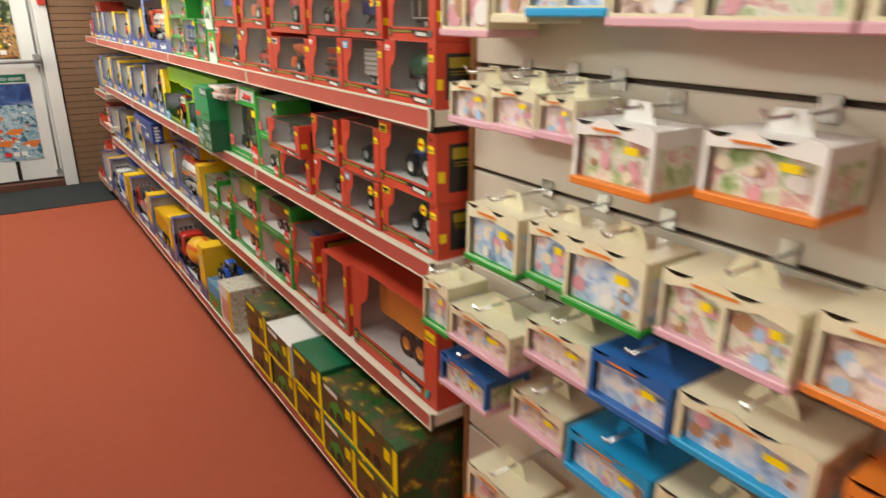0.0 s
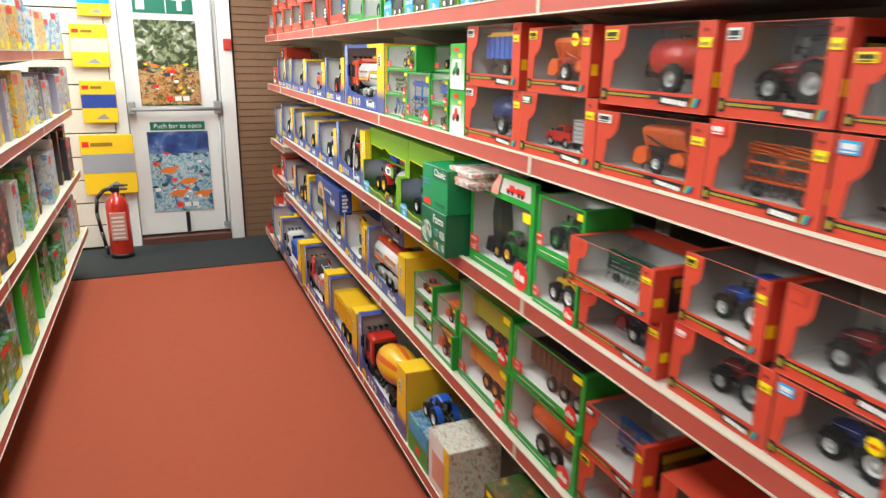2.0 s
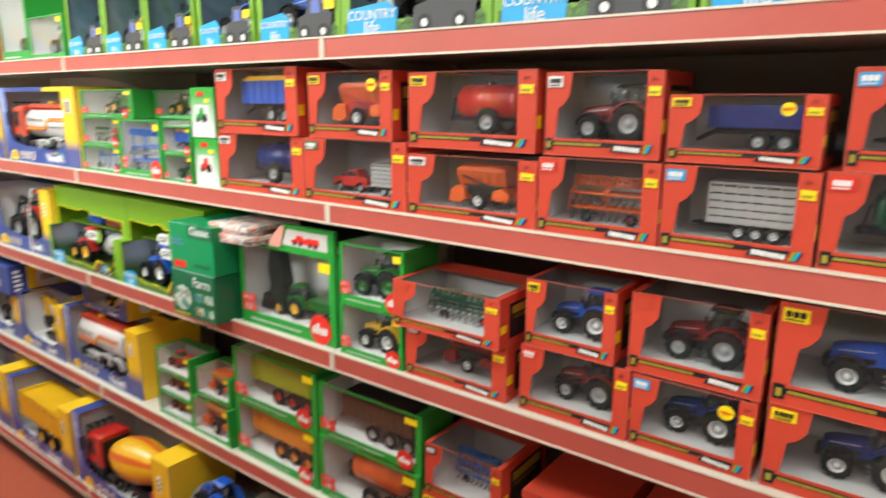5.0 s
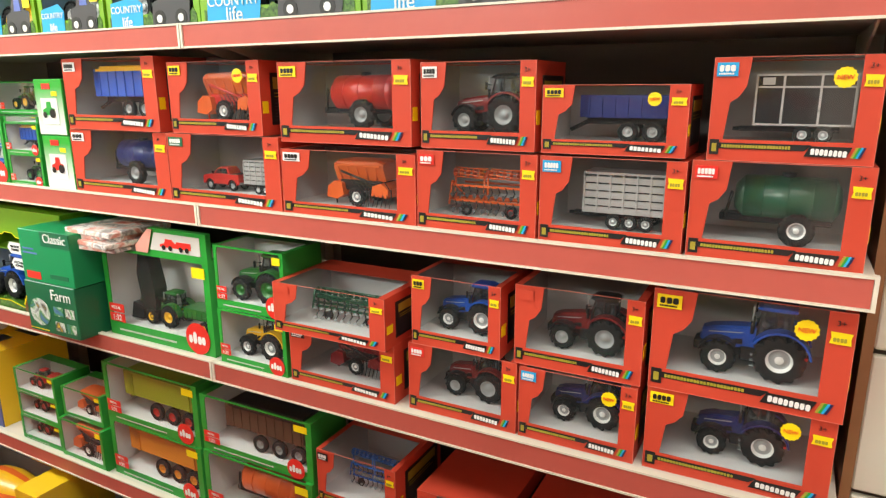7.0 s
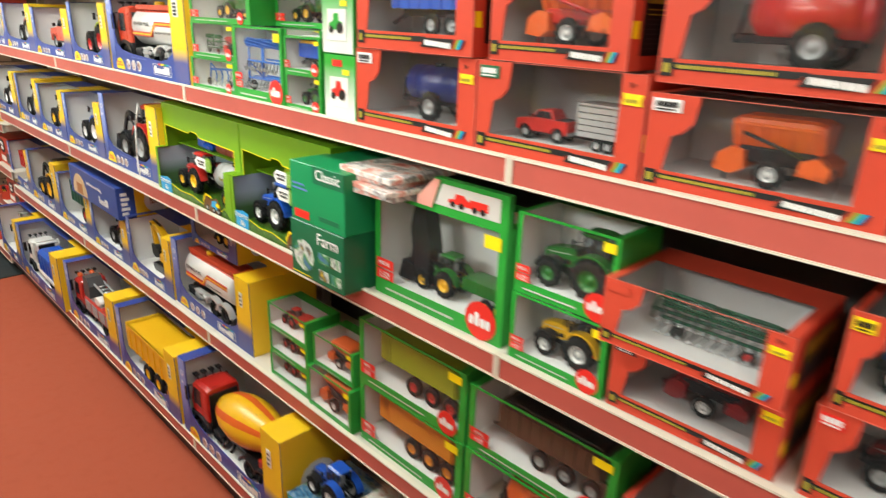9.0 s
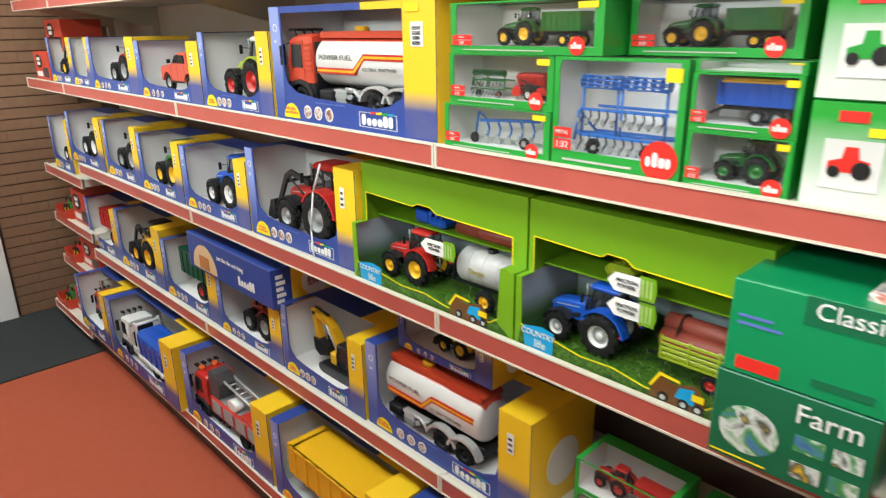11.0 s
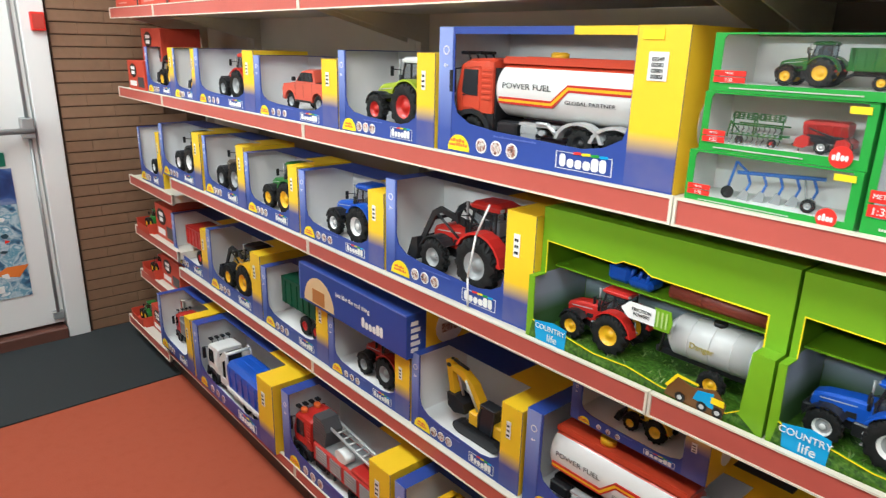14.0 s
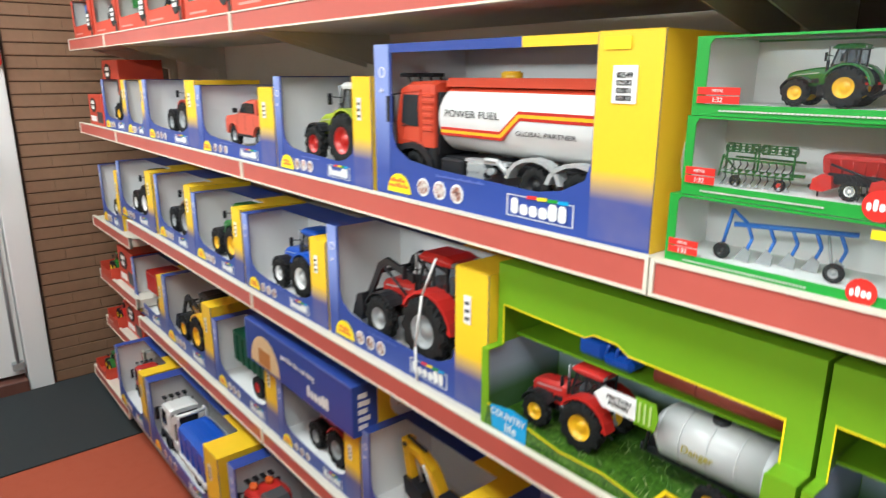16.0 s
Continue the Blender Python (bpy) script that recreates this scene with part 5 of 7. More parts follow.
def excavator(col):
    bm = bmesh.new()
    for y in (-0.22, 0.1):
        prism(bm, disc_pts(-0.2, 0.08, 0.08, 8, 90, 270) + disc_pts(0.25, 0.08, 0.08, 8, -90, 90), [], y, y + 0.12, 1)
        for k in range(12):
            block(bm, -0.2 + 0.04 * k, -0.18 + 0.04 * k, y - 0.005, y + 0.125, 0.155, 0.17, 1)
    block(bm, -0.1, 0.4, -0.18, 0.18, 0.18, 0.36, 0, 0.02)
    prism(bm, [(0.04, 0.19), (0.24, 0.19), (0.24, 0.52), (0.1, 0.52), (0.04, 0.4)], [], -0.19, -0.03, 2)
    block(bm, 0.06, 0.26, -0.195, -0.02, 0.52, 0.55, 1, 0.008)
    for x in (0.05, 0.23):
        rod(bm, (x, -0.192, 0.2), (x + 0.03, -0.192, 0.52), 0.01, 6, 1)
    prism(bm, [(0.06, 0.26), (0.0, 0.5), (-0.1, 0.68), (-0.26, 0.79), (-0.44, 0.8), (-0.46, 0.75), (-0.28, 0.7), (-0.16, 0.6), (-0.06, 0.42), (-0.02, 0.25)], [], -0.1, 0.02, 0)
    prism(bm, [(-0.5, 0.84), (-0.42, 0.85), (-0.36, 0.4), (-0.42, 0.37)], [], -0.1, 0.02, 0)
    prism(bm, [(-0.44, 0.42), (-0.33, 0.42), (-0.2, 0.36), (-0.17, 0.24), (-0.33, 0.18), (-0.42, 0.24)], [], -0.14, 0.06, 1)
    for y in (-0.11, 0.03):
        rod(bm, (-0.02, y, 0.36), (-0.2, y, 0.7), 0.014, 8, 3)
    rod(bm, (-0.22, -0.04, 0.82), (-0.46, -0.04, 0.86), 0.02, 8, 1)
    rod(bm, (-0.38, -0.04, 0.74), (-0.28, -0.04, 0.42), 0.016, 8, 3)
    for x, z in ((-0.45, 0.79), (-0.39, 0.39), (0.0, 0.3)):
        rod(bm, (x, -0.11, z), (x, 0.03, z), 0.028, 10, 1)
    body = mesh_of(bm, "toy_excavator", [C[col], C["black"], GLASS, C["silver"]])
    return ("toy_excavator", 0.88, 0.45, 0.95, [("", body, None)], ())


def make_toy(spec):
    name, hu, wu, lu, rows, texts = spec
    stretch = {"toy_truck": 1.4, "toy_pickup": 1.0, "toy_cultivator": 1.5, "toy_trailer": 1.45, "toy_excavator": 1.3}.get(name, 1.0)

    def put(parent, cx, cy, z0, length, height, depth):
        s = min(length / lu, height / hu, 0.86 * depth / wu)
        k = min(length / lu / s, stretch)
        base = Matrix.Translation((cx, cy, z0)) @ Matrix.Diagonal((s * k, s, s, 1))
        squash = Matrix.Diagonal((1 / k, 1, 1, 1))
        if rows[0][2] is None:
            body = part(name, rows[0][1], None, parent)
            body.matrix_basis = base
        else:
            body = part(name, rows[0][1], None, parent)
            body.matrix_basis = base @ rows[0][2]
        inv = rows[0][2].inverted() if rows[0][2] is not None else Matrix.Identity(4)
        for n, me, m in rows[1:]:
            part(n, me, None, body).matrix_basis = inv @ m @ (squash if n == "wheel" else Matrix.Identity(4))
        for text, size, x, z, y in texts:
            words(body, "lettering", text, size, x, z, BLACK, y=y)
        return body
    return put


SPECS = {
    "tanker_blue": bowser("navy", "grey"), "jeep": pickup_and_box(), "baler": machine("orange"), "baler_red": machine("dred"), "harrow_orange": implement("orange", True, 0.3, 2), "livestock": stock_trailer(),
    "feeder": bowser("dgreen", "white", 1, 0.15), "tipper_blue": trailer("blue", "grey", 2, 0.36, "yellow"), "spreader": machine("orange", "red", "white"),
    "tanker_red": bowser("red", "grey"), "tractor_red": tractor("dred", "grey", "black"), "tipper_navy": trailer("navy", "grey", 2, 0.26), "horsebox": stock_trailer("silver", "black", True),
    "tractor_navy": tractor("navy", "white", "navy"), "harrow_green": implement("dgreen", False, 0.2, 3), "tractor_blue": tractor("blue", "white", "blue"),
    "harrow_blue": implement("lblue", True, 0.45, 4), "plough_blue": plough("lblue"), "tractor_dgreen": tractor("green", "green", "green"),
    "tractor_trailer": pair_of(tractor("green", "yellow", "green"), trailer("green", "yellow", 2, 0.34)), "forwarder": pair_of(tractor("green", "yellow", "green", loader=True), trailer("green", "yellow", 2, 0.2)),
    "tractor_yellow": tractor("yellow", "white", "black"), "tractor_trailer_red": pair_of(tractor("red", "red"), trailer("red", "red", 2, 0.3)),
    "tipper_orange": trailer("amber", "amber", 3, 0.34, ribs=2, wr=0.14, side_slope=0.1), "tipper_lime": trailer("lime", "red", 3, 0.36, ribs=2, wr=0.13, side_slope=0.08), "sprayer": bowser("orange", "grey", 2, 0.14), "tipper_grey": trailer("brown", "grey", 3, 0.32, "black", ribs=9),
    "digger": tractor("yellow", "yellow", "black", loader=True), "tractor_redx": tractor("red", "grey", "red"), "pickup": pickup("coral"), "tractor_limex": tractor("lime", "red", "white"),
    "tractor_white": tractor("black", "white", "black"), "tractor_black": tractor("brown", "grey", "yellow"), "tractor_jd": tractor("green", "yellow", "green"),
    "tractor_bluex": tractor("blue", "white", "blue"), "tractor_redf": tractor("red", "grey", "red", loader=True), "tipper_redx": trailer("red", "red", 2, 0.3), "tipper_greenx": trailer("dgreen", "red", 2, 0.34),
    "excavator": excavator("yellow"), "fuel_truck": lorry("flame", "tank", "tank"), "fuel_truck_red": lorry("flame", "tank", "tank", towed=True), "truck_red": lorry("red", "tip", "grey"),
    "truck_blue": lorry("white", "skip", "blue"), "fire_engine": lorry("red", "fire", "white"), "dump_yellow": trailer("yellow", "yellow", 3, 0.3), "mixer": lorry("red", "mix", "yellow"),
    "log_trailer": log_trailer("lime"), "tractor_redy": tractor("red", "yellow", "red"), "tank_grey": bowser("lgrey", "yellow", 1, 0.13), "drill": pair_of(implement("green", False, 0.3, 6), machine("red"), 0.5, 0.42, "toy_seed_drill"), "trailer_lblue": trailer("lblue", "grey", 2, 0.36), "jeep_black": pickup("black"), "trailer_green": trailer("green", "yellow", 2, 0.3),
}
TOYS = {k: make_toy(v) for k, v in SPECS.items()}

# ---- right-hand shelves: what stands on them ----
def row_red(z, rows, d=0.12, shift=0.0):
    for y0, y1, h, toy, star, tag, label in rows:
        red_box(place_right(y0, z, FRONT + 0.012 + shift), y0 - y1, h, d, toy, label, star, tag)


T = TOYS
LOW = L2 + 0.0005
row_red(LOW, [
    (2.373, 2.10, 0.124, T["tanker_blue"], False, WHITE, "red window carton with a blue slurry tanker model"),
    (2.095, 1.835, 0.124, T["jeep"], False, DKGREEN, "red window carton with a red pickup and grey livestock trailer"),
    (1.83, 1.58, 0.107, T["baler"], False, WHITE, "red window carton with an orange seed drill model"),
    (1.575, 1.392, 0.115, T["harrow_orange"], False, LOGORED, "red window carton with an orange cultivator model"),
    (1.388, 1.205, 0.115, T["livestock"], False, SKY, "red window carton with a silver livestock trailer model"),
    (1.20, 1.015, 0.118, T["feeder"], False, LOGORED, "red window carton with a green feeder wagon model"),
])
row_red(LOW + 0.1255, [
    (2.365, 2.105, 0.132, T["tipper_blue"], False, WHITE, "red window carton with a blue tipping trailer model"),
    (2.075, 1.865, 0.120, T["spreader"], True, STICKER, "red window carton with an orange spreader model"),
])
row_red(LOW + 0.1185, [
    (1.826, 1.582, 0.122, T["tanker_red"], False, STICKER, "red window carton with a red slurry tanker model"),
    (1.567, 1.397, 0.117, T["tractor_red"], False, WHITE, "red window carton with a dark red tractor model"),
    (1.388, 1.209, 0.086, T["tipper_navy"], True, STICKER, "low red window carton with a blue dump trailer model"),
    (1.186, 1.02, 0.115, T["horsebox"], True, SKY, "red window carton with a black horsebox trailer model"),
])
MID = L3 + 0.0005
row_red(MID, [
    (1.835, 1.622, 0.100, T["baler_red"], False, BLACK, "red window carton with a dark red baler model"),
    (1.597, 1.415, 0.112, T["tractor_red"], False, LOGORED, "red window carton with a dark red tractor model"),
    (1.411, 1.244, 0.110, T["tractor_navy"], True, SKY, "red window carton with a dark blue tractor model"),
    (1.232, 1.015, 0.118, T["tractor_navy"], True, STICKER, "large red window carton with a dark blue tractor model"),
], 0.15)
row_red(MID + 0.1005, [
    (1.842, 1.622, 0.085, T["harrow_green"], False, RED, "low red window carton with a green tedder model"),
], 0.16, -0.03)
row_red(MID + 0.1135, [
    (1.588, 1.441, 0.110, T["tractor_blue"], False, STICKER, "red window carton with a blue tractor model"),
    (1.42, 1.242, 0.118, T["tractor_red"], False, RED, "red window carton with a red tractor model"),
], 0.14)
row_red(MID + 0.1185, [
    (1.232, 1.012, 0.135, T["tractor_blue"], True, STICKER, "large red window carton with a blue tractor model"),
], 0.15)
LO4 = L4 + 0.0005
row_red(LO4, [
    (1.80, 1.60, 0.115, T["tractor_navy"], True, STICKER, "red window carton with a dark tractor model"),
    (1.585, 1.43, 0.20, T["harrow_green"], False, RED, "tall red window carton with a farm machine model"),
    (1.40, 1.01, 0.22, T["tipper_orange"], False, RED, "large red window carton with a tractor and trailer model"),
], 0.2)
row_red(LO4 + 0.116, [
    (1.79, 1.625, 0.105, T["harrow_blue"], False, BLACK, "small red window carton with a blue plough model"),
], 0.16)

# green and white window cartons
GSET = [
    (3.008, 2.797, LOW, 0.070, T["plough_blue"], "flat green and white carton with a blue plough model"),
    (2.998, 2.797, LOW + 0.0705, 0.076, T["drill"], "flat green and white carton with a red seed drill model"),
    (2.995, 2.72, LOW + 0.147, 0.072, T["tractor_trailer"], "long green and white carton with a green tractor and trailer"),
    (2.79, 2.60, LOW, 0.146, T["harrow_blue"], "green and white carton with a blue folding cultivator"),
    (2.715, 2.50, LOW + 0.147, 0.07, T["tractor_trailer"], "long green and white carton with a green tractor and trailer"),
    (2.595, 2.475, LOW, 0.066, T["tractor_dgreen"], "small green window carton with a tractor model"),
    (2.595, 2.475, LOW + 0.0665, 0.066, T["tipper_blue"], "small green window carton with a trailer model"),
    (2.595, 2.475, LOW + 0.133, 0.013, None, "flat green carton lying on a stack of small cartons"),
]
for y0, y1, z, h, toy, lab in GSET:
    green_box(place_right(y0, z, FRONT + (0.07 if y0 == 2.715 else 0.012)), y0 - y1, h, 0.12 if y0 == 2.995 else 0.078, toy, lab, logo=h > 0.05)
for k in range(2):
    up = plain_box(place_right(2.465, LOW + 0.111 * k), 0.09, 0.11, 0.1, GREENFADE, GREEN, "upright green carton with a red tractor picture", group="green window boxes",
              bands=((0.3, 0.82, 0.6, 0.92, LOGORED), (0.2, 0.2, 0.8, 0.66, GREENIN), (0.62, 0.7, 0.82, 0.78, STICKER)))
    flat(up, "machine_picture", [(0.024, 0.04), (0.06, 0.04), (0.062, 0.052), (0.052, 0.054), (0.05, 0.066), (0.038, 0.066), (0.036, 0.054), (0.024, 0.05)], LOGORED if k == 0 else GREEN, y=-0.0022)
    for x, r in ((0.03, 0.006), (0.055, 0.009)):
        flat(up, "wheel_picture", disc_pts(x, 0.034 + r, r, 12), BLACK, y=-0.003)
green_box(place_right(2.325, MID), 0.30, 0.188, 0.12, T["forwarder"], "large green and white carton with a forestry forwarder model")
fw = [o for o in bpy.data.objects if o.get("label") == "large green and white carton with a forestry forwarder model"][0]
bm = bmesh.new()
prism(bm, [(0.075, 0.03), (0.105, 0.03), (0.11, 0.1), (0.095, 0.172), (0.07, 0.172), (0.06, 0.13)], [], 0.03, 0.06)
rod(bm, (0.08, 0.045, 0.165), (0.05, 0.045, 0.06), 0.006, 8)
prism(bm, [(0.03, 0.03), (0.065, 0.03), (0.07, 0.06), (0.04, 0.065)], [], 0.03, 0.06)
part("crane", bm, C["black"], fw, "black loading crane")
bm = bmesh.new()
prism(bm, [(0.11, 0.188), (0.3, 0.188), (0.3, 0.24), (0.15, 0.24), (0.11, 0.2)], [], 0.0, 0.012)
part("header_card", bm, GREEN, fw)
flat(fw, "header_picture", [(0.15, 0.197), (0.285, 0.197), (0.285, 0.232), (0.165, 0.232)], GREENIN, y=-0.0010)
flat(fw, "header_vehicle", [(0.18, 0.206), (0.262, 0.206), (0.262, 0.219), (0.226, 0.219), (0.222, 0.214), (0.212, 0.222), (0.196, 0.222), (0.192, 0.213), (0.18, 0.211)], LOGORED, y=-0.0018)
for x in (0.19, 0.208, 0.236, 0.252):
    flat(fw, "header_wheel", disc_pts(x, 0.205, 0.005, 10), BLACK, y=-0.0026)
flat(fw, "red_flash", [(0.112, 0.19), (0.145, 0.19), (0.163, 0.238), (0.15, 0.238), (0.112, 0.202)], mat("pink_card", (0.75, 0.35, 0.28), 0.4), y=-0.0036)
green_box(place_right(2.005, MID), 0.162, 0.105, 0.105, T["tractor_yellow"], "green and white carton with a yellow tractor model")
green_box(place_right(2.005, MID + 0.1055), 0.162, 0.12, 0.105, T["tractor_dgreen"], "green and white carton with a green tractor model")
for k in range(3):
    green_box(place_right(2.72, LO4 + 0.0625 * k), 0.16, 0.062, 0.09, T["tractor_trailer_red"], "small green and white carton with a red tractor and trailer", logo=False)
green_box(place_right(2.545, LO4, FRONT + 0.0), 0.155, 0.10, 0.10, T["baler"], "small green carton with a forage harvester model", logo=False)
green_box(place_right(2.54, LO4 + 0.1005), 0.14, 0.075, 0.09, T["baler"], "small green carton with a baler model", logo=False)
green_box(place_right(2.375, LO4), 0.285, 0.135, 0.105, T["tipper_orange"], "green and white carton with an orange tipping trailer")
green_box(place_right(2.375, LO4 + 0.1355), 0.285, 0.135, 0.105, T["tipper_lime"], "green and white carton with a lime three-axle trailer")
green_box(place_right(2.08, LO4), 0.275, 0.14, 0.105, T["sprayer"], "green and white carton with an orange crop sprayer")
green_box(place_right(2.08, LO4 + 0.1405), 0.275, 0.12, 0.105, T["tipper_grey"], "green and white carton with a dark brown silage trailer")

# blue and yellow cartons
BSET = [
    (5.21, 4.925, LOW, 0.165, T["digger"]), (4.92, 4.735, LOW, 0.165, T["digger"]), (4.725, 4.305, LOW, 0.168, T["tractor_redx"]),
    (4.30, 3.885, LOW, 0.158, T["pickup"]), (3.88, 3.54, LOW, 0.18, T["tractor_limex"]),
    (5.13, 4.745, MID, 0.19, T["tractor_white"]), (4.725, 4.41, MID, 0.19, T["tractor_black"]),
    (4.405, 4.09, MID, 0.178, T["tractor_jd"]), (4.08, 3.71, MID, 0.176, T["tractor_bluex"]), (3.70, 3.272, MID, 0.215, T["tractor_redf"]),
    (5.10, 4.765, LO4, 0.195, T["tipper_redx"]), (4.755, 4.345, LO4, 0.212, T["digger"]),
    (4.34, 3.96, LO4, 0.187, T["tipper_greenx"]), (3.955, 3.61, LO4, 0.155, T["tractor_redx"]), (3.60, 3.268, LO4, 0.185, T["excavator"]),
]
for y0, y1, z, h, toy in BSET:
    ob = blue_box(place_right(y0, z), y0 - y1, h, 0.17, toy)
    if y0 == 3.70:
        bm = bmesh.new()
        for a, b in (((0.27, -0.003, 0.0), (0.268, -0.004, 0.06)), ((0.268, -0.004, 0.06), (0.285, -0.003, 0.15)), ((0.285, -0.003, 0.15), (0.315, 0.0, 0.215))):
            rod(bm, a, b, 0.0022, 6)
        part("tie_strap", bm, WHITE, ob, "white plastic tie")
blue_box(place_right(3.532, LOW), 0.503, 0.228, 0.19, T["fuel_truck"], "large blue and yellow carton with an orange fuel tanker truck", True, True)
blue_box(place_right(3.26, LO4), 0.45, 0.2, 0.19, lambda ob, cx, cy, z, l, h, d: T["fuel_truck_red"](ob, cx - 0.075, cy, z, l, 1.15 * h, d), "large blue and yellow carton with a white fuel tanker truck", True)
BASE = L5 + 0.0005
BFRONT = BASEX - 0.008
blue_box(place_right(5.03, BASE, BASEX - 0.022), 0.33, 0.215, 0.18, T["truck_red"], "blue and yellow carton with a red and grey tipper truck")
blue_box(place_right(4.68, BASE, BASEX - 0.022), 0.585, 0.22, 0.19, T["truck_blue"], "large blue and yellow carton with a white and blue truck", True)
blue_box(place_right(4.07, BASE, BFRONT), 0.50, 0.22, 0.19, T["fire_engine"], "large blue and yellow carton with a red fire engine", True)
blue_box(place_right(3.55, BASE, BFRONT), 0.46, 0.22, 0.19, T["dump_yellow"], "large blue and yellow carton with a yellow dump truck", True)
blue_box(place_right(3.07, BASE, BFRONT), 0.52, 0.235, 0.19, T["mixer"], "large blue and yellow carton with a red and yellow concrete mixer", True)

# odd cartons
bx = plain_box(place_right(4.07, 0.61, FRONT - 0.005), 0.475, 0.105, 0.2, BLUE, BLUE, "flat blue carton laid across other boxes",
               bands=((0.0, 0.0, 0.012, 1.0, LILAC), (0.0, 0.97, 1.0, 1.0, LILAC)))
bm = bmesh.new()
block(bm, 0.4751, 0.4758, 0.055, 0.198, 0.002, 0.103)
part("yellow_end", bm, YELLOW, bx)
bm = bmesh.new()
prism(bm, disc_pts(0, 0, 0.042, 18), [], 0, 0.0006)
ends = part("end_picture", bm, WHITE, bx)
ends.matrix_basis = pose(0.4766, 0.125, 0.052, 0, 0, 90)
bm = bmesh.new()
prism(bm, rect(-0.025, -0.012, 0.025, 0.01), [], -0.0012, -0.0004)
part("machine_picture", bm, PICS, ends)
for k in range(5):
    bm = bmesh.new()
    block(bm, 0.4752, 0.4759, 0.012, 0.038 if k % 2 else 0.032, 0.014 + 0.016 * k, 0.024 + 0.016 * k)
    part("end_logo_bar", bm, WHITE, bx)
flat(bx, "picture_arch", disc_pts(0.1, 0.008, 0.075, 14, 0, 180), mat("sand_print", (0.75, 0.55, 0.3), 0.4))
flat(bx, "picture_hut", rect(0.07, 0.012, 0.13, 0.05), mat("orange_brown_print", (0.5, 0.2, 0.05), 0.4), y=-0.002)
words(bx, "slogan", "just like the real thing", 0.017, 0.26, 0.068, WHITE)
glyphs(bx, "logo_print", 0.3, 0.02, 0.39, 0.046, 6, WHITE, -0.0014, 21)
blue_box(place_right(3.19, LO4 + 0.2008, FRONT + 0.05), 0.26, 0.08, 0.12, T["digger"], "flat blue carton lying on a larger toy box")
SKYBACK = grad_mat("meadow_backdrop", (0.05, 0.13, 0.02), (0.36, 0.42, 0.50), 0.035, 0.075)
# near-black back of the upper cavity: the header's shade painted as colour
SHADEDCAVITY = mat("shaded_cavity_back", (0.055, 0.06, 0.06), 0.5)
for k, (y0, w) in enumerate(((3.27, 0.42), (2.845, 0.36))):
    ob = thing("toy_box", "tall lime green farm playset carton with a toy tractor and trailer", "toy box", place_right(y0, MID, FRONT + 0.006), "lime green playset boxes")
    h, d, step, mid = 0.232, 0.17, 0.03, 0.115
    crown = [(0.03, 0.745), (0.36, 0.725), (0.39, 0.755), (0.47, 0.75), (0.51, 0.71), (0.93, 0.69)]
    lip = [(0.035, 0.16), (0.09, 0.12), (0.2, 0.13), (0.35, 0.09), (0.5, 0.1), (0.64, 0.06), (0.88, 0.07), (0.92, 0.12)]
    bm = bmesh.new()
    prism(bm, [(0, h), (0, mid), (0.03 * w, mid)] + [(x * w, z * h) for x, z in crown] + [(0.93 * w, mid), (w, mid), (w, h)], [], step, step + 0.0016)
    part("header_panel", bm, LIME, ob)
    bm = bmesh.new()
    prism(bm, [(0, mid), (0, 0), (w, 0), (w, mid), (0.93 * w, mid)] + [(x * w, z * h) for x, z in reversed(lip)] + [(0.03 * w, mid)], [], 0, 0.0016)
    part("front_lip", bm, LIME, ob)
    for x in (0.0016, w):
        bm = bmesh.new()
        prism(bm, [(0.0016, 0), (d, 0), (d, h), (step + 0.0016, h), (step + 0.0016, mid), (0.0016, mid)], [], 0, 0.0016)
        bmesh.ops.rotate(bm, verts=bm.verts, matrix=Matrix.Rotation(math.pi / 2, 3, "Z"))
        bmesh.ops.translate(bm, verts=bm.verts, vec=(x, 0, 0))
        part("side_panel", bm, LIME, ob)
    for nm, dims in (("back_panel", (0.0016, w - 0.0016, d - 0.0016, d, 0, h)), ("base_panel", (0.0016, w - 0.0016, 0.0016, d - 0.0016, 0, 0.0016)), ("top_panel", (0.0016, w - 0.0016, step + 0.0016, d - 0.0016, h - 0.0016, h)),
                     ("corner_ledge", (0.0016, 0.03 * w, 0.0016, step, mid - 0.0016, mid)), ("corner_ledge", (0.93 * w, w - 0.0016, 0.0016, step, mid - 0.0016, mid))):
        bm = bmesh.new()
        block(bm, *dims)
        part(nm, bm, LIME, ob)
    bm = bmesh.new()
    prism(bm, rect(0.003, 0.003, w - 0.003, mid), [], d - 0.006, d - 0.003)
    block(bm, 0.0018, 0.0026, 0.004, d - 0.007, 0.003, mid - 0.004)
    part("printed_backdrop", bm, SKYBACK, ob, "printed meadow and sky backdrop")
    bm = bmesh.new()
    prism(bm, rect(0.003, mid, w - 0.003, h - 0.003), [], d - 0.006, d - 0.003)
    part("upper_backdrop", bm, SHADEDCAVITY, ob)
    bm = bmesh.new()
    block(bm, 0.004, w - 0.004, 0.006, d - 0.008, 0.003, 0.006)
    part("grass_print", bm, print_mat("grass_print", [(0.012, 0.045, 0.005), (0.05, 0.14, 0.01), (0.12, 0.24, 0.03)], 170), ob)
    bm = bmesh.new()
    rg = random.Random(31 + k)
    for q in range(420):
        x, yy = rg.uniform(0.015, w - 0.02), rg.uniform(0.006, 0.11)
        a, r = rg.uniform(0, 6.28), rg.uniform(0.006, 0.016)
        tip = (x + r * math.cos(a), yy + 0.5 * r * math.sin(a), 0.007 + rg.uniform(0.002, 0.011))
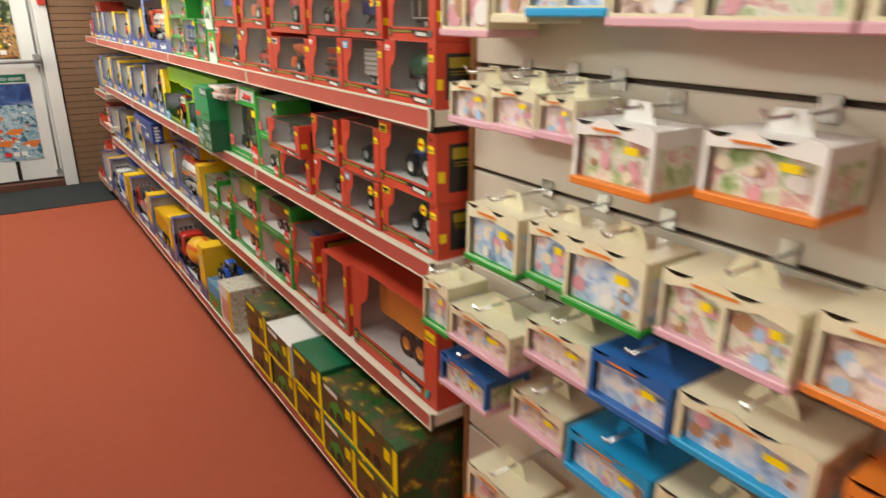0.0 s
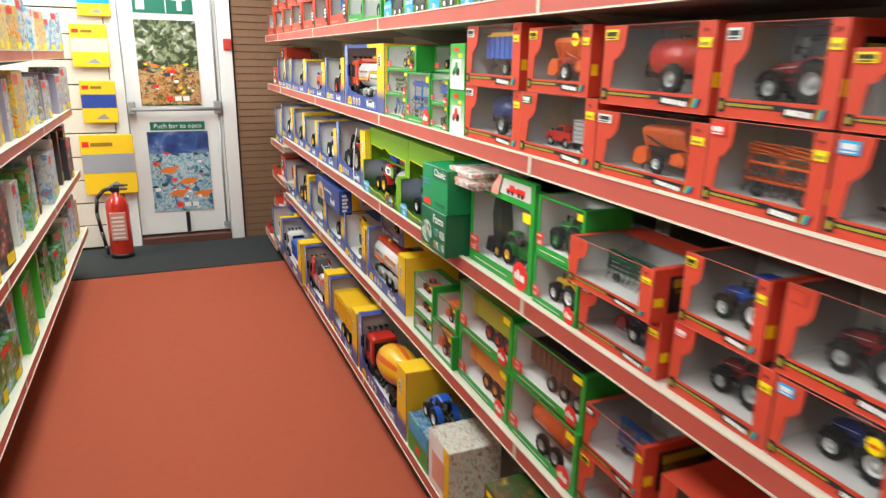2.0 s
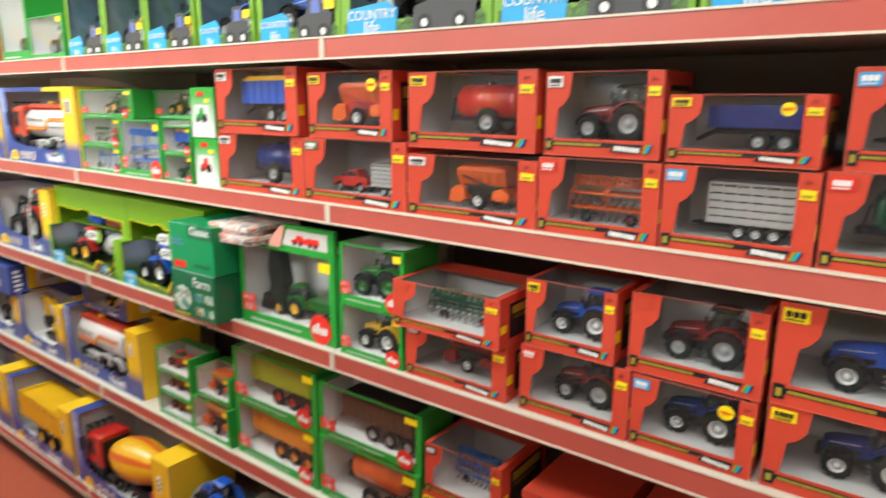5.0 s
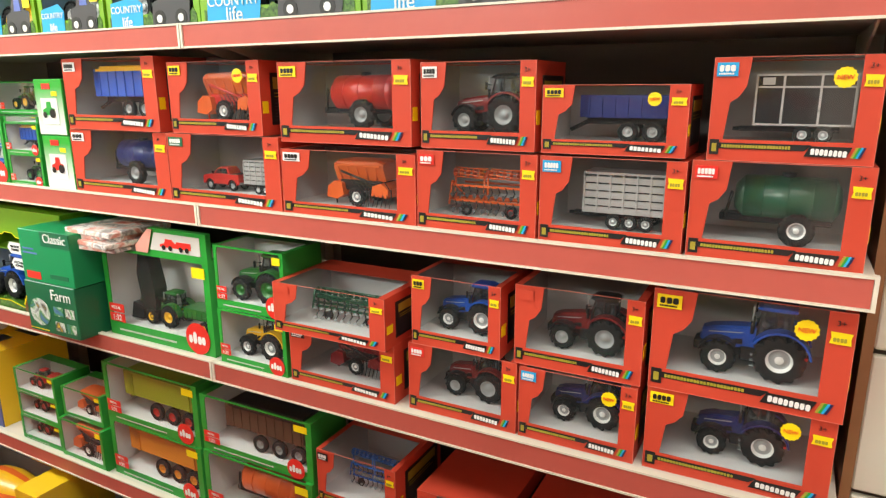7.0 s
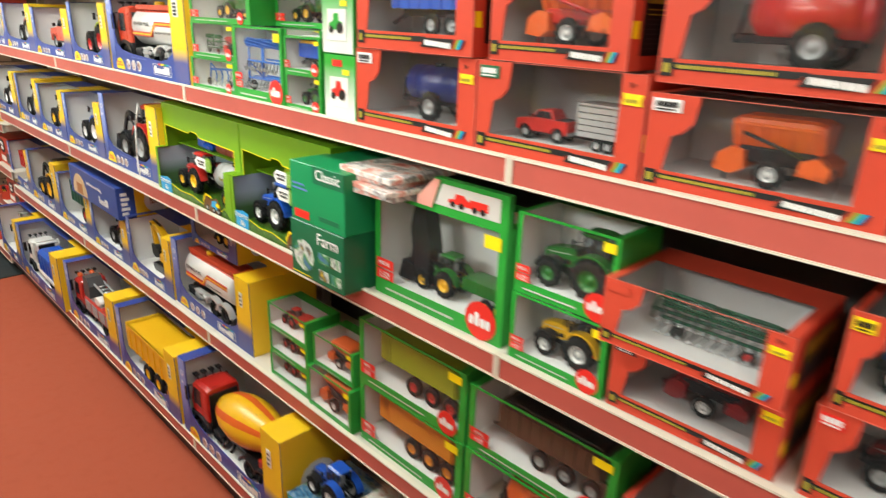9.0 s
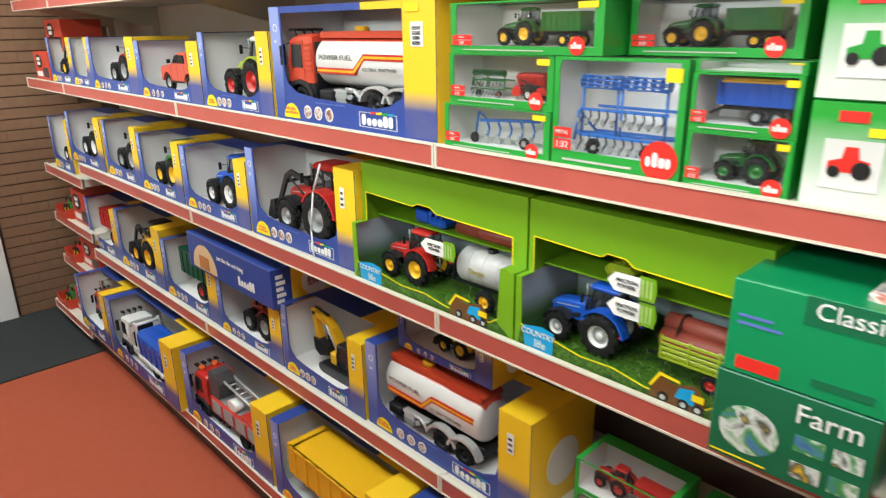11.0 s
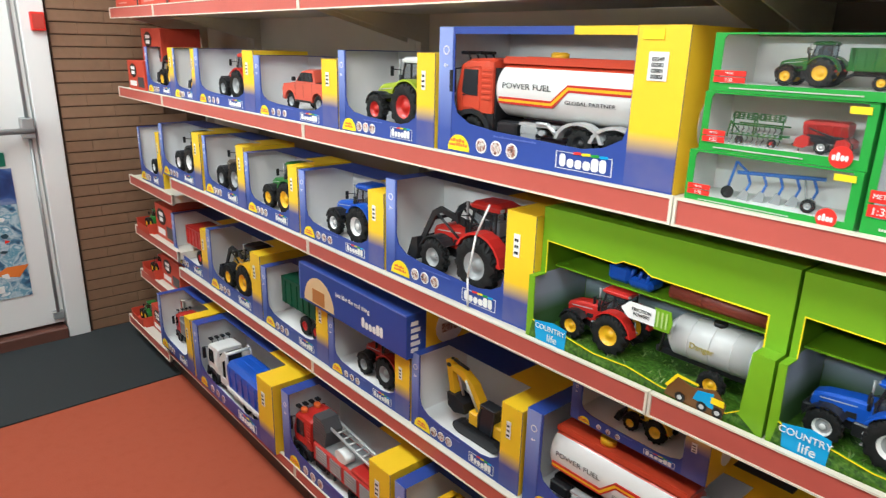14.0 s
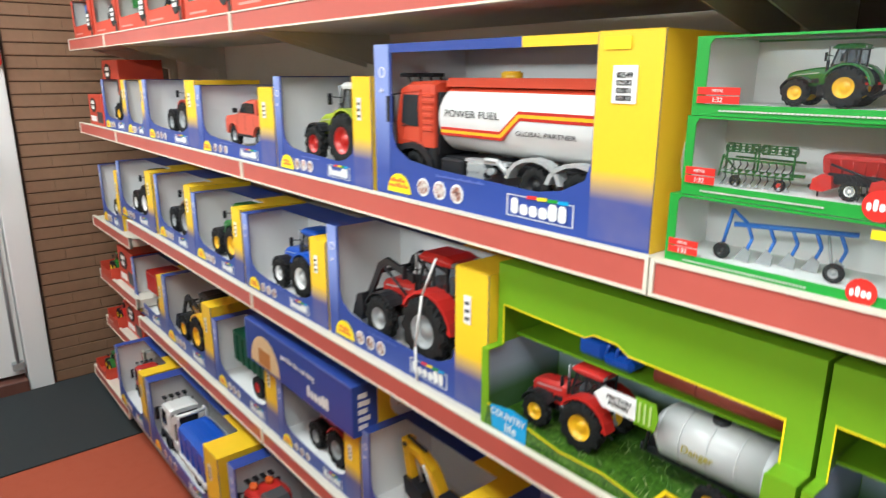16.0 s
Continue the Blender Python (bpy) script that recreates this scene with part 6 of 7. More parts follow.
        vs = [bm.verts.new(p) for p in ((x - 0.0008, yy, 0.006), (x + 0.0008, yy, 0.006), tip)]
        bm.faces.new(vs).material_index = q % 3
    blades = part("grass_blades", bm, [mat("grass_dark_print", (0.04, 0.12, 0.01), 0.6), mat("grass_mid_print", (0.09, 0.2, 0.02), 0.6), mat("grass_pale_print", (0.28, 0.34, 0.12), 0.6)], ob)
    tagged(blades, kind="stuff")
    bm = bmesh.new()
    block(bm, 0.004, w - 0.004, step + 0.035, d - 0.008, 0.51 * h, 0.51 * h + 0.003)
    part("inner_ledge", bm, LIME, ob)
    if k == 0:
        bm = bmesh.new()
        block(bm, 0.26 * w, 0.36 * w, 0.07, 0.1, 0.53 * h, 0.66 * h, 0, 0.006)
        block(bm, 0.36 * w, 0.47 * w, 0.065, 0.105, 0.53 * h, 0.61 * h, 0, 0.006)
        for q in range(3):
            rod(bm, ((0.37 + 0.035 * q) * w, 0.07, 0.58 * h), ((0.38 + 0.035 * q) * w, 0.07, 0.66 * h), 0.003, 6)
        part("blue_attachment", bm, C["blue"], ob)
        bm = bmesh.new()
        rod(bm, (0.54 * w, 0.08, 0.59 * h), (0.93 * w, 0.08, 0.585 * h), 0.0145, 16)
        for q in (0.66, 0.9):
            rod(bm, (q * w, 0.08, 0.588 * h), (q * w + 0.004, 0.08, 0.588 * h), 0.0152, 16)
        part("log", bm, LOGS, ob)
    else:
        bm = bmesh.new()
        block(bm, 0.3 * w, 0.44 * w, 0.07, 0.11, 0.53 * h, 0.62 * h, 0, 0.008)
        block(bm, 0.33 * w, 0.4 * w, 0.075, 0.1, 0.62 * h, 0.67 * h, 0, 0.006)
        part("lime_attachment", bm, C["lime"], ob)
    edge_pts = [(x * w, z * h) for x, z in lip]
    flat(ob, "grass_edge", [(0.02 * w, 0.003), (0.98 * w, 0.003)] + [(x, z - 0.0025 + 0.0012 * (q % 2)) for q, (x, z) in enumerate(reversed([((1 - f) * p[0] + f * r_[0], (1 - f) * p[1] + f * r_[1]) for p, r_ in zip(edge_pts, edge_pts[1:]) for f in (0, 0.2, 0.4, 0.6, 0.8)]))], MATS["grass_print"])
    flat(ob, "yellow_trim", edge_pts + [(x, z - 0.0016) for x, z in reversed(edge_pts)], STICKER, y=-0.0016)
    top_pts = [(x * w, z * h) for x, z in crown]
    flat(ob, "yellow_trim", [(0.03 * w, mid)] + top_pts + [(0.93 * w, mid), (0.935 * w, mid), (0.935 * w, 0.7 * h)] + [(x, z + 0.0016) for x, z in reversed(top_pts[:-1])] + [(0.026 * w, 0.752 * h), (0.026 * w, mid)], STICKER, y=step - 0.0008)
    sign = flat(ob, "blue_sign", [(0.06 * w, 0.02 * h), (0.21 * w, -0.004 * h), (0.215 * w, 0.17 * h), (0.15 * w, 0.19 * h), (0.05 * w, 0.16 * h)], SKY, y=-0.0024)
    words(sign, "sign_lettering", "COUNTRY", 0.0135, 0.132 * w, 0.128 * h, WHITE, y=-0.0032)
    words(sign, "sign_lettering", "life", 0.019, 0.145 * w, 0.058 * h, WHITE, y=-0.0032)
    cut = flat(ob, "vehicle_cutout", [(0.66 * w, 0.03 * h), (0.87 * w, 0.0), (0.88 * w, 0.12 * h), (0.84 * w, 0.19 * h), (0.76 * w, 0.15 * h), (0.7 * w, 0.18 * h), (0.67 * w, 0.1 * h)], mat("brown_print", (0.16, 0.07, 0.02), 0.4), y=-0.0034)
    flat(cut, "cab_print", [(0.765 * w, 0.08 * h), (0.84 * w, 0.06 * h), (0.835 * w, 0.16 * h), (0.78 * w, 0.145 * h)], SKY, y=-0.0042)
    flat(cut, "arm_print", [(0.66 * w, 0.1 * h), (0.7 * w, 0.2 * h), (0.78 * w, 0.185 * h), (0.78 * w, 0.17 * h), (0.705 * w, 0.18 * h), (0.67 * w, 0.09 * h)], STICKER, y=-0.0044)
    for q in (0.72, 0.8, 0.855):
        flat(cut, "wheel_print", disc_pts(q * w, 0.05 * h, 0.034 * h, 12), BLACK, y=-0.0046)
        flat(cut, "hub_print", disc_pts(q * w, 0.05 * h, 0.016 * h, 10), GREYPRINT, y=-0.0052)
    flat(ob, "price_sticker", rect(0.83 * w, 0.1 * h, 0.875 * w, 0.14 * h), STICKER, y=-0.0056)
    for q in range(1 + k):
        z = (0.43, 0.6)[q] * h
        flat(ob, "friction_sign", [(0.395 * w, z), (0.43 * w, z - 0.06 * h), (0.54 * w, z - 0.06 * h), (0.54 * w, z + 0.06 * h), (0.43 * w, z + 0.06 * h)], WHITE, y=0.034 - 0.004 * q)
        flat(ob, "sign_end", [(0.535 * w, z - 0.075 * h), (0.6 * w, z - 0.075 * h), (0.61 * w, z), (0.6 * w, z + 0.075 * h), (0.535 * w, z + 0.075 * h)], LIME, y=0.035 - 0.004 * q)
        for r_ in range(3):
            flat(ob, "sign_stripe", rect((0.548 + 0.017 * r_) * w, z - 0.055 * h, (0.555 + 0.017 * r_) * w, z + 0.055 * h), PALELIME, y=0.034 - 0.004 * q)
        words(ob, "friction_lettering", "FRICTION\nPOWER!", 0.0078, 0.485 * w, z, BLACK, y=0.0325 - 0.004 * q)
    (T["tractor_redy"] if k == 0 else T["tractor_bluex"])(ob, 0.26 * w, 0.075, 0.007, (0.42 if k == 0 else 0.5) * w, 0.46 * h, d)
    T["tank_grey" if k == 0 else "log_trailer"](ob, (0.72 if k == 0 else 0.77) * w, 0.075, 0.007, (0.54 if k == 0 else 0.42) * w, (0.45 if k == 0 else 0.42) * h, d)
    if k == 0:
        words(ob, "danger_lettering", "Danger", 0.013, 0.72 * w, 0.32 * h, OLIVEP, y=0.0405)
PACKP = print_mat("pink_pack_print", [(0.5, 0.08, 0.05), (0.75, 0.35, 0.28), (0.85, 0.8, 0.76), (0.25, 0.22, 0.22), (0.8, 0.7, 0.66)], 30)
FIELD = print_mat("field_print", [(0.02, 0.03, 0.03), (0.08, 0.2, 0.4), (0.06, 0.28, 0.05), (0.7, 0.74, 0.7), (0.05, 0.06, 0.05), (0.75, 0.5, 0.03)], 26)
for k in range(2):
    pb = plain_box(place_right(2.50 - 0.005 * k, MID + 0.111 * k, FRONT - 0.05), 0.165, 0.11, 0.17, mat("emerald_card", (0.012, 0.26, 0.09), 0.36, vary=0.06) if k else DKGREEN, mat("emerald_card", (0.012, 0.26, 0.09), 0.36, vary=0.06) if k else DKGREEN, "dark green carton printed with small vehicle pictures",
              bands=((0.55, 0.1, 0.73, 0.28, FIELD), (0.55, 0.4, 0.73, 0.58, FIELD), (0.78, 0.1, 0.95, 0.28, FIELD), (0.78, 0.4, 0.95, 0.58, FIELD), (0.02, 0.05, 0.4, 0.065, STICKER)) if not k else ((0.45, 0.72, 1.0, 1.0, DKGREEN), (0.06, 0.62, 0.28, 0.65, LILAC), (0.06, 0.54, 0.34, 0.57, LILAC), (0.08, 0.06, 0.36, 0.2, LOGORED), (0.55, 0.12, 0.9, 0.2, DKGREEN)))
    words(pb, "title_lettering", "Classic" if k else "Farm", 0.026 if k else 0.032, 0.12, 0.096 if k else 0.088, WHITE)
    if not k:
        flat(pb, "oval_picture", disc_pts(0.043, 0.045, 0.03, 18, sx=1.1), FIELD if not k else DKGREEN)
for k in range(4):
    plain_box(place_right(2.375, MID + 0.189 + 0.0102 * k, FRONT - 0.03 + 0.004 * (k % 2)) @ pose(0, 0, 0, 0, 0, (3, -7, 9, -2)[k]), 0.145, 0.01, 0.14, PACKP, PACKP,
              "flat red and white card lying on a pile", "flat_pack", "card pack", "flat packs")

# base shelf, towards the slat panel
tb = plain_box(place_right(2.53, BASE, BFRONT), 0.16, 0.12, 0.17, GREEN, print_mat("blue_picture_print", [(0.02, 0.05, 0.1), (0.04, 0.2, 0.42), (0.3, 0.4, 0.45), (0.05, 0.18, 0.05)], 70), "blue and green carton printed with tractor pictures",
          bands=((0.05, 0.6, 0.95, 0.95, SKY), (0.4, 0.2, 0.6, 0.4, LOGORED)))
T["tractor_bluex"](tb, 0.08, 0.07, 0.1205, 0.13, 0.11, 0.16)
plain_box(place_right(2.355, BASE, BFRONT), 0.14, 0.17, 0.15, WHITE, print_mat("pale_field_print", [(0.3, 0.12, 0.08), (0.6, 0.5, 0.4), (0.7, 0.7, 0.66), (0.2, 0.35, 0.12)], 80), "white and yellow carton with a machine picture", bands=((0.75, 0, 1, 1, YELLOW),) + ((0.2, 0.2, 0.8, 0.7, mat("pink_card", (0.75, 0.35, 0.28))),))
CAMO = print_mat("dark_field_print", [(0.015, 0.05, 0.012), (0.10, 0.06, 0.02), (0.03, 0.14, 0.02)], 28)
SIDEP = print_mat("green_side_print", [(0.01, 0.05, 0.012), (0.015, 0.1, 0.015), (0.05, 0.05, 0.02), (0.14, 0.08, 0.02), (0.5, 0.4, 0.03)], 26)
rng = random.Random(7)
for k in range(5):
    for q in range(2):
        y0 = 2.0 - 0.197 * k
        hh = 0.118 - 0.012 * (k % 2) * q
        ob = plain_box(place_right(y0, BASE + 0.1185 * q, BASEX - 0.018 + 0.012 * rng.random()), 0.192, hh, 0.2, CAMO, (SIDEP, SIDEP, WHITE, DKGREEN, SIDEP)[(k + q) % 5], "green and yellow carton printed with farm machines",
                       group="green and yellow boxes", bands=((0.0, 0.0, 1.0, 0.09, STICKER), (0.9, 0.1, 1.0, 0.95, STICKER), (0.7, 0.55, 0.84, 0.8, STICKER)))
        flat(ob, "machine_picture", [(0.03, 0.025), (0.11, 0.022), (0.125, 0.05), (0.09, 0.075), (0.05, 0.06)], GREEN if k % 2 else mat("brown_print", (0.16, 0.07, 0.02), 0.4))
        flat(ob, "wheel_picture", disc_pts(0.055, 0.03, 0.014, 14), BLACK, y=-0.0018)
        flat(ob, "wheel_picture", disc_pts(0.1, 0.035, 0.018, 14), BLACK, y=-0.0018)
        flat(ob, "title_bar", rect(0.015, hh - 0.022, 0.09, hh - 0.01), WHITE if k % 2 else STICKER)

# ---- narrow bay by the end wall ----
for y0, z, w, h, fr in ((5.46, LOW, 0.2, 0.11, 0.0), (5.40, LOW + 0.111, 0.22, 0.12, 0.05), (5.3, 0.5005, 0.2, 0.14, 0.0), (5.3, 0.3005, 0.2, 0.12, 0.0), (5.3, 0.1005, 0.2, 0.11, -0.06)):
    ob = plain_box(place_right(y0, z, FRONT + 0.02 + fr), w, h, 0.15, RED, RED, "red toy farm machinery carton", group="red farm boxes",
                   bands=((0.1, 0.12, 0.5, 0.3, WHITE), (0.6, 0.1, 0.95, 0.45, DARKG)))
    oval = flat(ob, "badge", disc_pts(0.36 * w, 0.66 * h, 0.24 * h, 18, sx=1.5), BLACK, y=-0.002)
    for q in range(2):
        flat(oval, "badge_bar", rect((0.25 + 0.02 * q) * w, (0.69 - 0.16 * q) * h, (0.48 - 0.02 * q) * w, (0.8 - 0.16 * q) * h), WHITE, y=-0.003)
for z, fr, key in ((0.5005, FRONT, "tractor_jd"), (0.3005, FRONT, "tractor_redy"), (0.1005, BASEX, "tractor_jd")):
    ob = thing("toy_carton", "red open card tray with a small toy tractor", "toy box", place_right(5.46, z, fr - 0.01), "red open trays")
    bm = bmesh.new()
    prism(bm, [(0, 0), (0.15, 0), (0.15, 0.045), (0.13, 0.03), (0.02, 0.03), (0, 0.045)], [], 0, 0.0016)
    block(bm, 0, 0.15, 0.0016, 0.12, 0, 0.002)
    block(bm, 0, 0.0016, 0.002, 0.12, 0.002, 0.045)
    block(bm, 0.1484, 0.15, 0.002, 0.12, 0.002, 0.045)
    part("tray", bm, RED, ob)
    T[key](ob, 0.075, 0.06, 0.0025, 0.13, 0.11, 0.12)
blue_box(place_right(5.39, 0.7205), 0.25, 0.215, 0.17, T["tractor_white"])

# ---- top shelf ----
TOP = L1 + 0.0005
# pale lining colour, somewhat darker towards the top
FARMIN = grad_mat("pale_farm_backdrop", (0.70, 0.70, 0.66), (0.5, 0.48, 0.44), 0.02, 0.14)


def farm_box(m, w, h, d, toy, label):
    """A red open-fronted farm carton with a black scalloped badge."""
    ob = thing("toy_box", label, "toy box", m, "red farm boxes")
    bm = bmesh.new()
    prism(bm, [(0, 0), (w, 0), (w, h), (0.86 * w, h), (0.84 * w, 0.42 * h), (0.72 * w, 0.36 * h), (0.1 * w, 0.34 * h), (0.06 * w, 0.42 * h), (0.05 * w, h), (0, h)], [], 0, 0.0016)
    shell(bm, w, h, d, cut=0.5, m0=0.05, m1=0.86, y0=0.0016)
    part("carton", bm, RED, ob)
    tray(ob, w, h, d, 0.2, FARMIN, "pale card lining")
    edge(ob, w, h)
    r = 0.2 * h
    pts = [(0.86 * w + (r if q % 2 else 0.93 * r) * math.cos(q * math.pi / 12), 0.42 * h + 1.25 * (r if q % 2 else 0.93 * r) * math.sin(q * math.pi / 12)) for q in range(24)]
    badge = flat(ob, "badge", pts, BLACK, y=-0.002)
    for q in range(3):
        flat(badge, "badge_bar", rect(0.86 * w - 0.65 * r, 0.42 * h + (0.42 - 0.5 * q) * r, 0.86 * w + (0.65 - 0.1 * q) * r, 0.42 * h + (0.75 - 0.5 * q) * r), WHITE, y=-0.003)
    flat(ob, "age_panel", rect(0.93 * w, 0.04 * h, 0.985 * w, 0.3 * h), BLACK)
    flat(ob, "caption_bar", rect(0.12 * w, 0.13 * h, 0.5 * w, 0.165 * h), LIGHTRED)
    if toy:
        toy(ob, 0.44 * w, 0.4 * d, 0.202 * h, 0.7 * w, 0.7 * h, d)
    return ob


LIGHTRED = mat("pale_red_print", (0.7, 0.3, 0.25), 0.4)
FARMTOYS = ("trailer_lblue", "jeep_black", "trailer_green", "tractor_jd", "tipper_redx", "baler_red")
y, k = 5.45, 0
while y > 3.5:
    farm_box(place_right(y, TOP, FRONT + 0.006), 0.275, 0.135, 0.16, T[FARMTOYS[k % 6]], "red open-fronted farm carton with a toy farm vehicle")
    farm_box(place_right(y - 0.02, TOP + 0.136, FRONT + 0.03), 0.265, 0.13, 0.15, T[FARMTOYS[(k + 2) % 6]], "red open-fronted farm carton stacked on another")
    y -= 0.284
    k += 1
green_box(place_right(3.45, TOP), 0.19, 0.22, 0.15, T["tractor_dgreen"], "tall green carton with a model machine", False)
green_box(place_right(3.25, TOP), 0.22, 0.12, 0.15, T["tractor_redx"], "green window carton with a small red tractor", False)
y = 3.02
PHOTO = print_mat("meadow_print", [(0.05, 0.16, 0.02), (0.16, 0.26, 0.32), (0.25, 0.36, 0.42), (0.10, 0.24, 0.04)], 9)
for k, w in enumerate((0.2, 0.2, 0.2, 0.2, 0.24, 0.32, 0.3, 0.28)):
    wb, h, d = w - 0.006, 0.22, 0.16
    ob = thing("toy_box", "lime green farm playset carton with a blue sign", "toy box", place_right(y, TOP), "lime green playset boxes")
    bm = bmesh.new()
    prism(bm, rect(0, 0, wb, h), [[(0.07 * wb, 0.14 * h), (0.94 * wb, 0.1 * h), (0.94 * wb, 0.93 * h), (0.07 * wb, 0.93 * h)]], 0, 0.0016)
    shell(bm, wb, h, d, y0=0.0016)
    part("carton", bm, LIME, ob)
    tray(ob, wb, h, d, 0.06, PHOTO, "printed meadow backdrop")
    flat(ob, "grass_edge", [(0.03 * wb, 0.004), (0.97 * wb, 0.004)] + [(wb * (0.97 - 0.94 * q / 29), h * (0.1 + 0.03 * (q % 2) + 0.02 * math.sin(q))) for q in range(30)], MATS["grass_print"])
    sign = flat(ob, "blue_sign", [(0.05 * wb, 0.03 * h), (0.4 * wb, 0.0), (0.42 * wb, 0.2 * h), (0.34 * wb, 0.26 * h), (0.06 * wb, 0.22 * h)], SKY, y=-0.002)
    words(sign, "sign_lettering", "COUNTRY", 0.072 * wb, 0.235 * wb, 0.165 * h, WHITE, y=-0.003)
    words(sign, "sign_lettering", "life", 0.1 * wb, 0.24 * wb, 0.07 * h, WHITE, y=-0.003)
    cut = flat(ob, "vehicle_cutout", [(0.52 * wb, 0.03 * h), (0.9 * wb, 0.02 * h), (0.92 * wb, 0.22 * h), (0.84 * wb, 0.24 * h), (0.8 * wb, 0.36 * h), (0.66 * wb, 0.36 * h), (0.62 * wb, 0.23 * h), (0.53 * wb, 0.2 * h)], DARKG, y=-0.0024)
    flat(cut, "cab_print", [(0.68 * wb, 0.23 * h), (0.79 * wb, 0.23 * h), (0.775 * wb, 0.33 * h), (0.69 * wb, 0.33 * h)], LILAC, y=-0.003)
    for q in (0.6, 0.82):
        flat(cut, "wheel_print", disc_pts(q * wb, 0.08 * h, 0.065 * h, 12), BLACK, y=-0.003)
        flat(cut, "hub_print", disc_pts(q * wb, 0.08 * h, 0.03 * h, 10), WHITE, y=-0.0037)
    flat(ob, "price_sticker", rect(0.84 * wb, 0.25 * h, 0.95 * wb, 0.32 * h), STICKER, y=-0.004)
    T[("tractor_bluex", "tractor_yellow", "tractor_jd", "tractor_bluex")[k % 4]](ob, 0.5 * wb, 0.07, 0.062 * h, 0.8 * wb, 0.75 * h, d)
    y -= w

# ---- left-hand shelves ----
random.seed(4)
LPRINT = [print_mat("pack_print_a", [(0.1, 0.35, 0.7), (0.85, 0.5, 0.02), (0.3, 0.3, 0.32), (0.8, 0.62, 0.03), (0.65, 0.08, 0.03), (0.85, 0.8, 0.7)], 30),
          print_mat("pack_print_b", [(0.1, 0.1, 0.3), (0.4, 0.42, 0.6), (0.6, 0.6, 0.66), (0.2, 0.2, 0.24), (0.7, 0.6, 0.2), (0.85, 0.85, 0.82)], 30),
          print_mat("pack_print_c", [(0.02, 0.02, 0.03), (0.05, 0.05, 0.06), (0.12, 0.1, 0.09), (0.5, 0.07, 0.03), (0.6, 0.6, 0.55)], 30),
          print_mat("pack_print_d", [(0.6, 0.06, 0.04), (0.05, 0.38, 0.03), (0.05, 0.08, 0.05), (0.16, 0.5, 0.05), (0.2, 0.4, 0.65), (0.85, 0.8, 0.7)], 28),
          print_mat("pack_print_e", [(0.55, 0.08, 0.05), (0.1, 0.35, 0.6), (0.5, 0.6, 0.65), (0.75, 0.72, 0.65), (0.1, 0.1, 0.12)], 34)]
SIDES = [YELLOW, mat("grey_violet_card", (0.35, 0.33, 0.45), 0.4), DARKG, mat("bright_green_card", (0.07, 0.48, 0.04), 0.36, vary=0.06), WHITE]
for z, lo, hi, picks in ((1.2655, 0.15, 0.2, (0, 4, 4)), (0.9655, 0.17, 0.24, (0, 1, 1, 4)), (0.6255, 0.2, 0.28, (2, 2, 4, 3)), (0.3005, 0.14, 0.26, (3, 3, 0, 4))):
    y = 1.10
    while y < 4.9:
        w = random.uniform(0.07, 0.19)
        p = random.choice(picks)
        if z == 0.9655 and y > 4.1:
            p = 1
        if z == 0.6255 and y > 4.4:
            p = 2
        if z == 0.3005 and 3.6 < y < 4.4:
            p = 3
        plain_box(place_left(y, z, LX0 - 0.004 - random.uniform(0, 0.03)) @ pose(0, 0, 0, 0, 0, random.uniform(-9, 9)), w, random.uniform(lo, hi), 0.14, LPRINT[p], LPRINT[p] if random.random() < 0.6 else SIDES[p], "glossy building-brick set carton with a colour print", group="building-brick sets",
                  bands=((0.05, 0.8, 0.5, 0.95, LOGORED), (0.6, 0.05, 0.95, 0.2, STICKER)))
        y += w + random.uniform(0.012, 0.03)

# ---- door ----
door = thing("door_1", "white-painted fire exit door with posters, closed", "door", pose(0, END, 0), kind="structure")
bm = bmesh.new()
block(bm, DOOR_L, DOOR_R, 0.02, 0.06, 0.07, DOOR_H, bevel=0.003)
part("door_leaf", bm, DOORPAINT, door)
for x0, x1, z0, z1 in ((DOOR_L - 0.08, DOOR_L - 0.003, 0.0, DOOR_H + 0.06), (DOOR_R + 0.003, DOOR_R + 0.09, 0.0, DOOR_H + 0.06), (DOOR_L - 0.003, DOOR_R + 0.003, DOOR_H + 0.003, DOOR_H + 0.06)):
    bm = bmesh.new()
    block(bm, x0, x1, -0.012, 0.1, z0, z1, bevel=0.003)
    part("door_frame", bm, DOORPAINT, door)
bm = bmesh.new()
block(bm, DOOR_L, DOOR_R, -0.02, 0.09, 0.0, 0.055, bevel=0.004)
part("threshold", bm, mat("red_brown_sill", (0.12, 0.045, 0.03), 0.6, vary=0.2), door)
GREYM = mat("grey_bar_paint", (0.36, 0.37, 0.37), 0.35, 0.3)
bm = bmesh.new()
rod(bm, (DOOR_L + 0.02, -0.035, 0.915), (DOOR_R - 0.01, -0.035, 0.915), 0.012, 10)
part("push_bar", bm, GREYM, door)
for x in (DOOR_L + 0.025, DOOR_R - 0.03):
    bm = bmesh.new()
    block(bm, x - 0.022, x + 0.022, -0.04, 0.019, 0.885, 0.965, bevel=0.004)
    part("bar_bracket", bm, GREYM, door)
bm = bmesh.new()
rod(bm, (DOOR_R - 0.025, -0.005, 0.12), (DOOR_R - 0.025, -0.005, 0.885), 0.007, 8)
rod(bm, (DOOR_R - 0.025, -0.005, 0.965), (DOOR_R - 0.025, -0.005, 1.95), 0.007, 8)
block(bm, DOOR_R - 0.045, DOOR_R - 0.005, -0.012, 0.019, 0.1, 0.13)
part("bolt_rod", bm, GREYM, door)
bm = bmesh.new()
block(bm, 0.07, 0.095, 0.012, 0.019, 0.075, 0.215)
part("pull_handle", bm, BLACK, door)
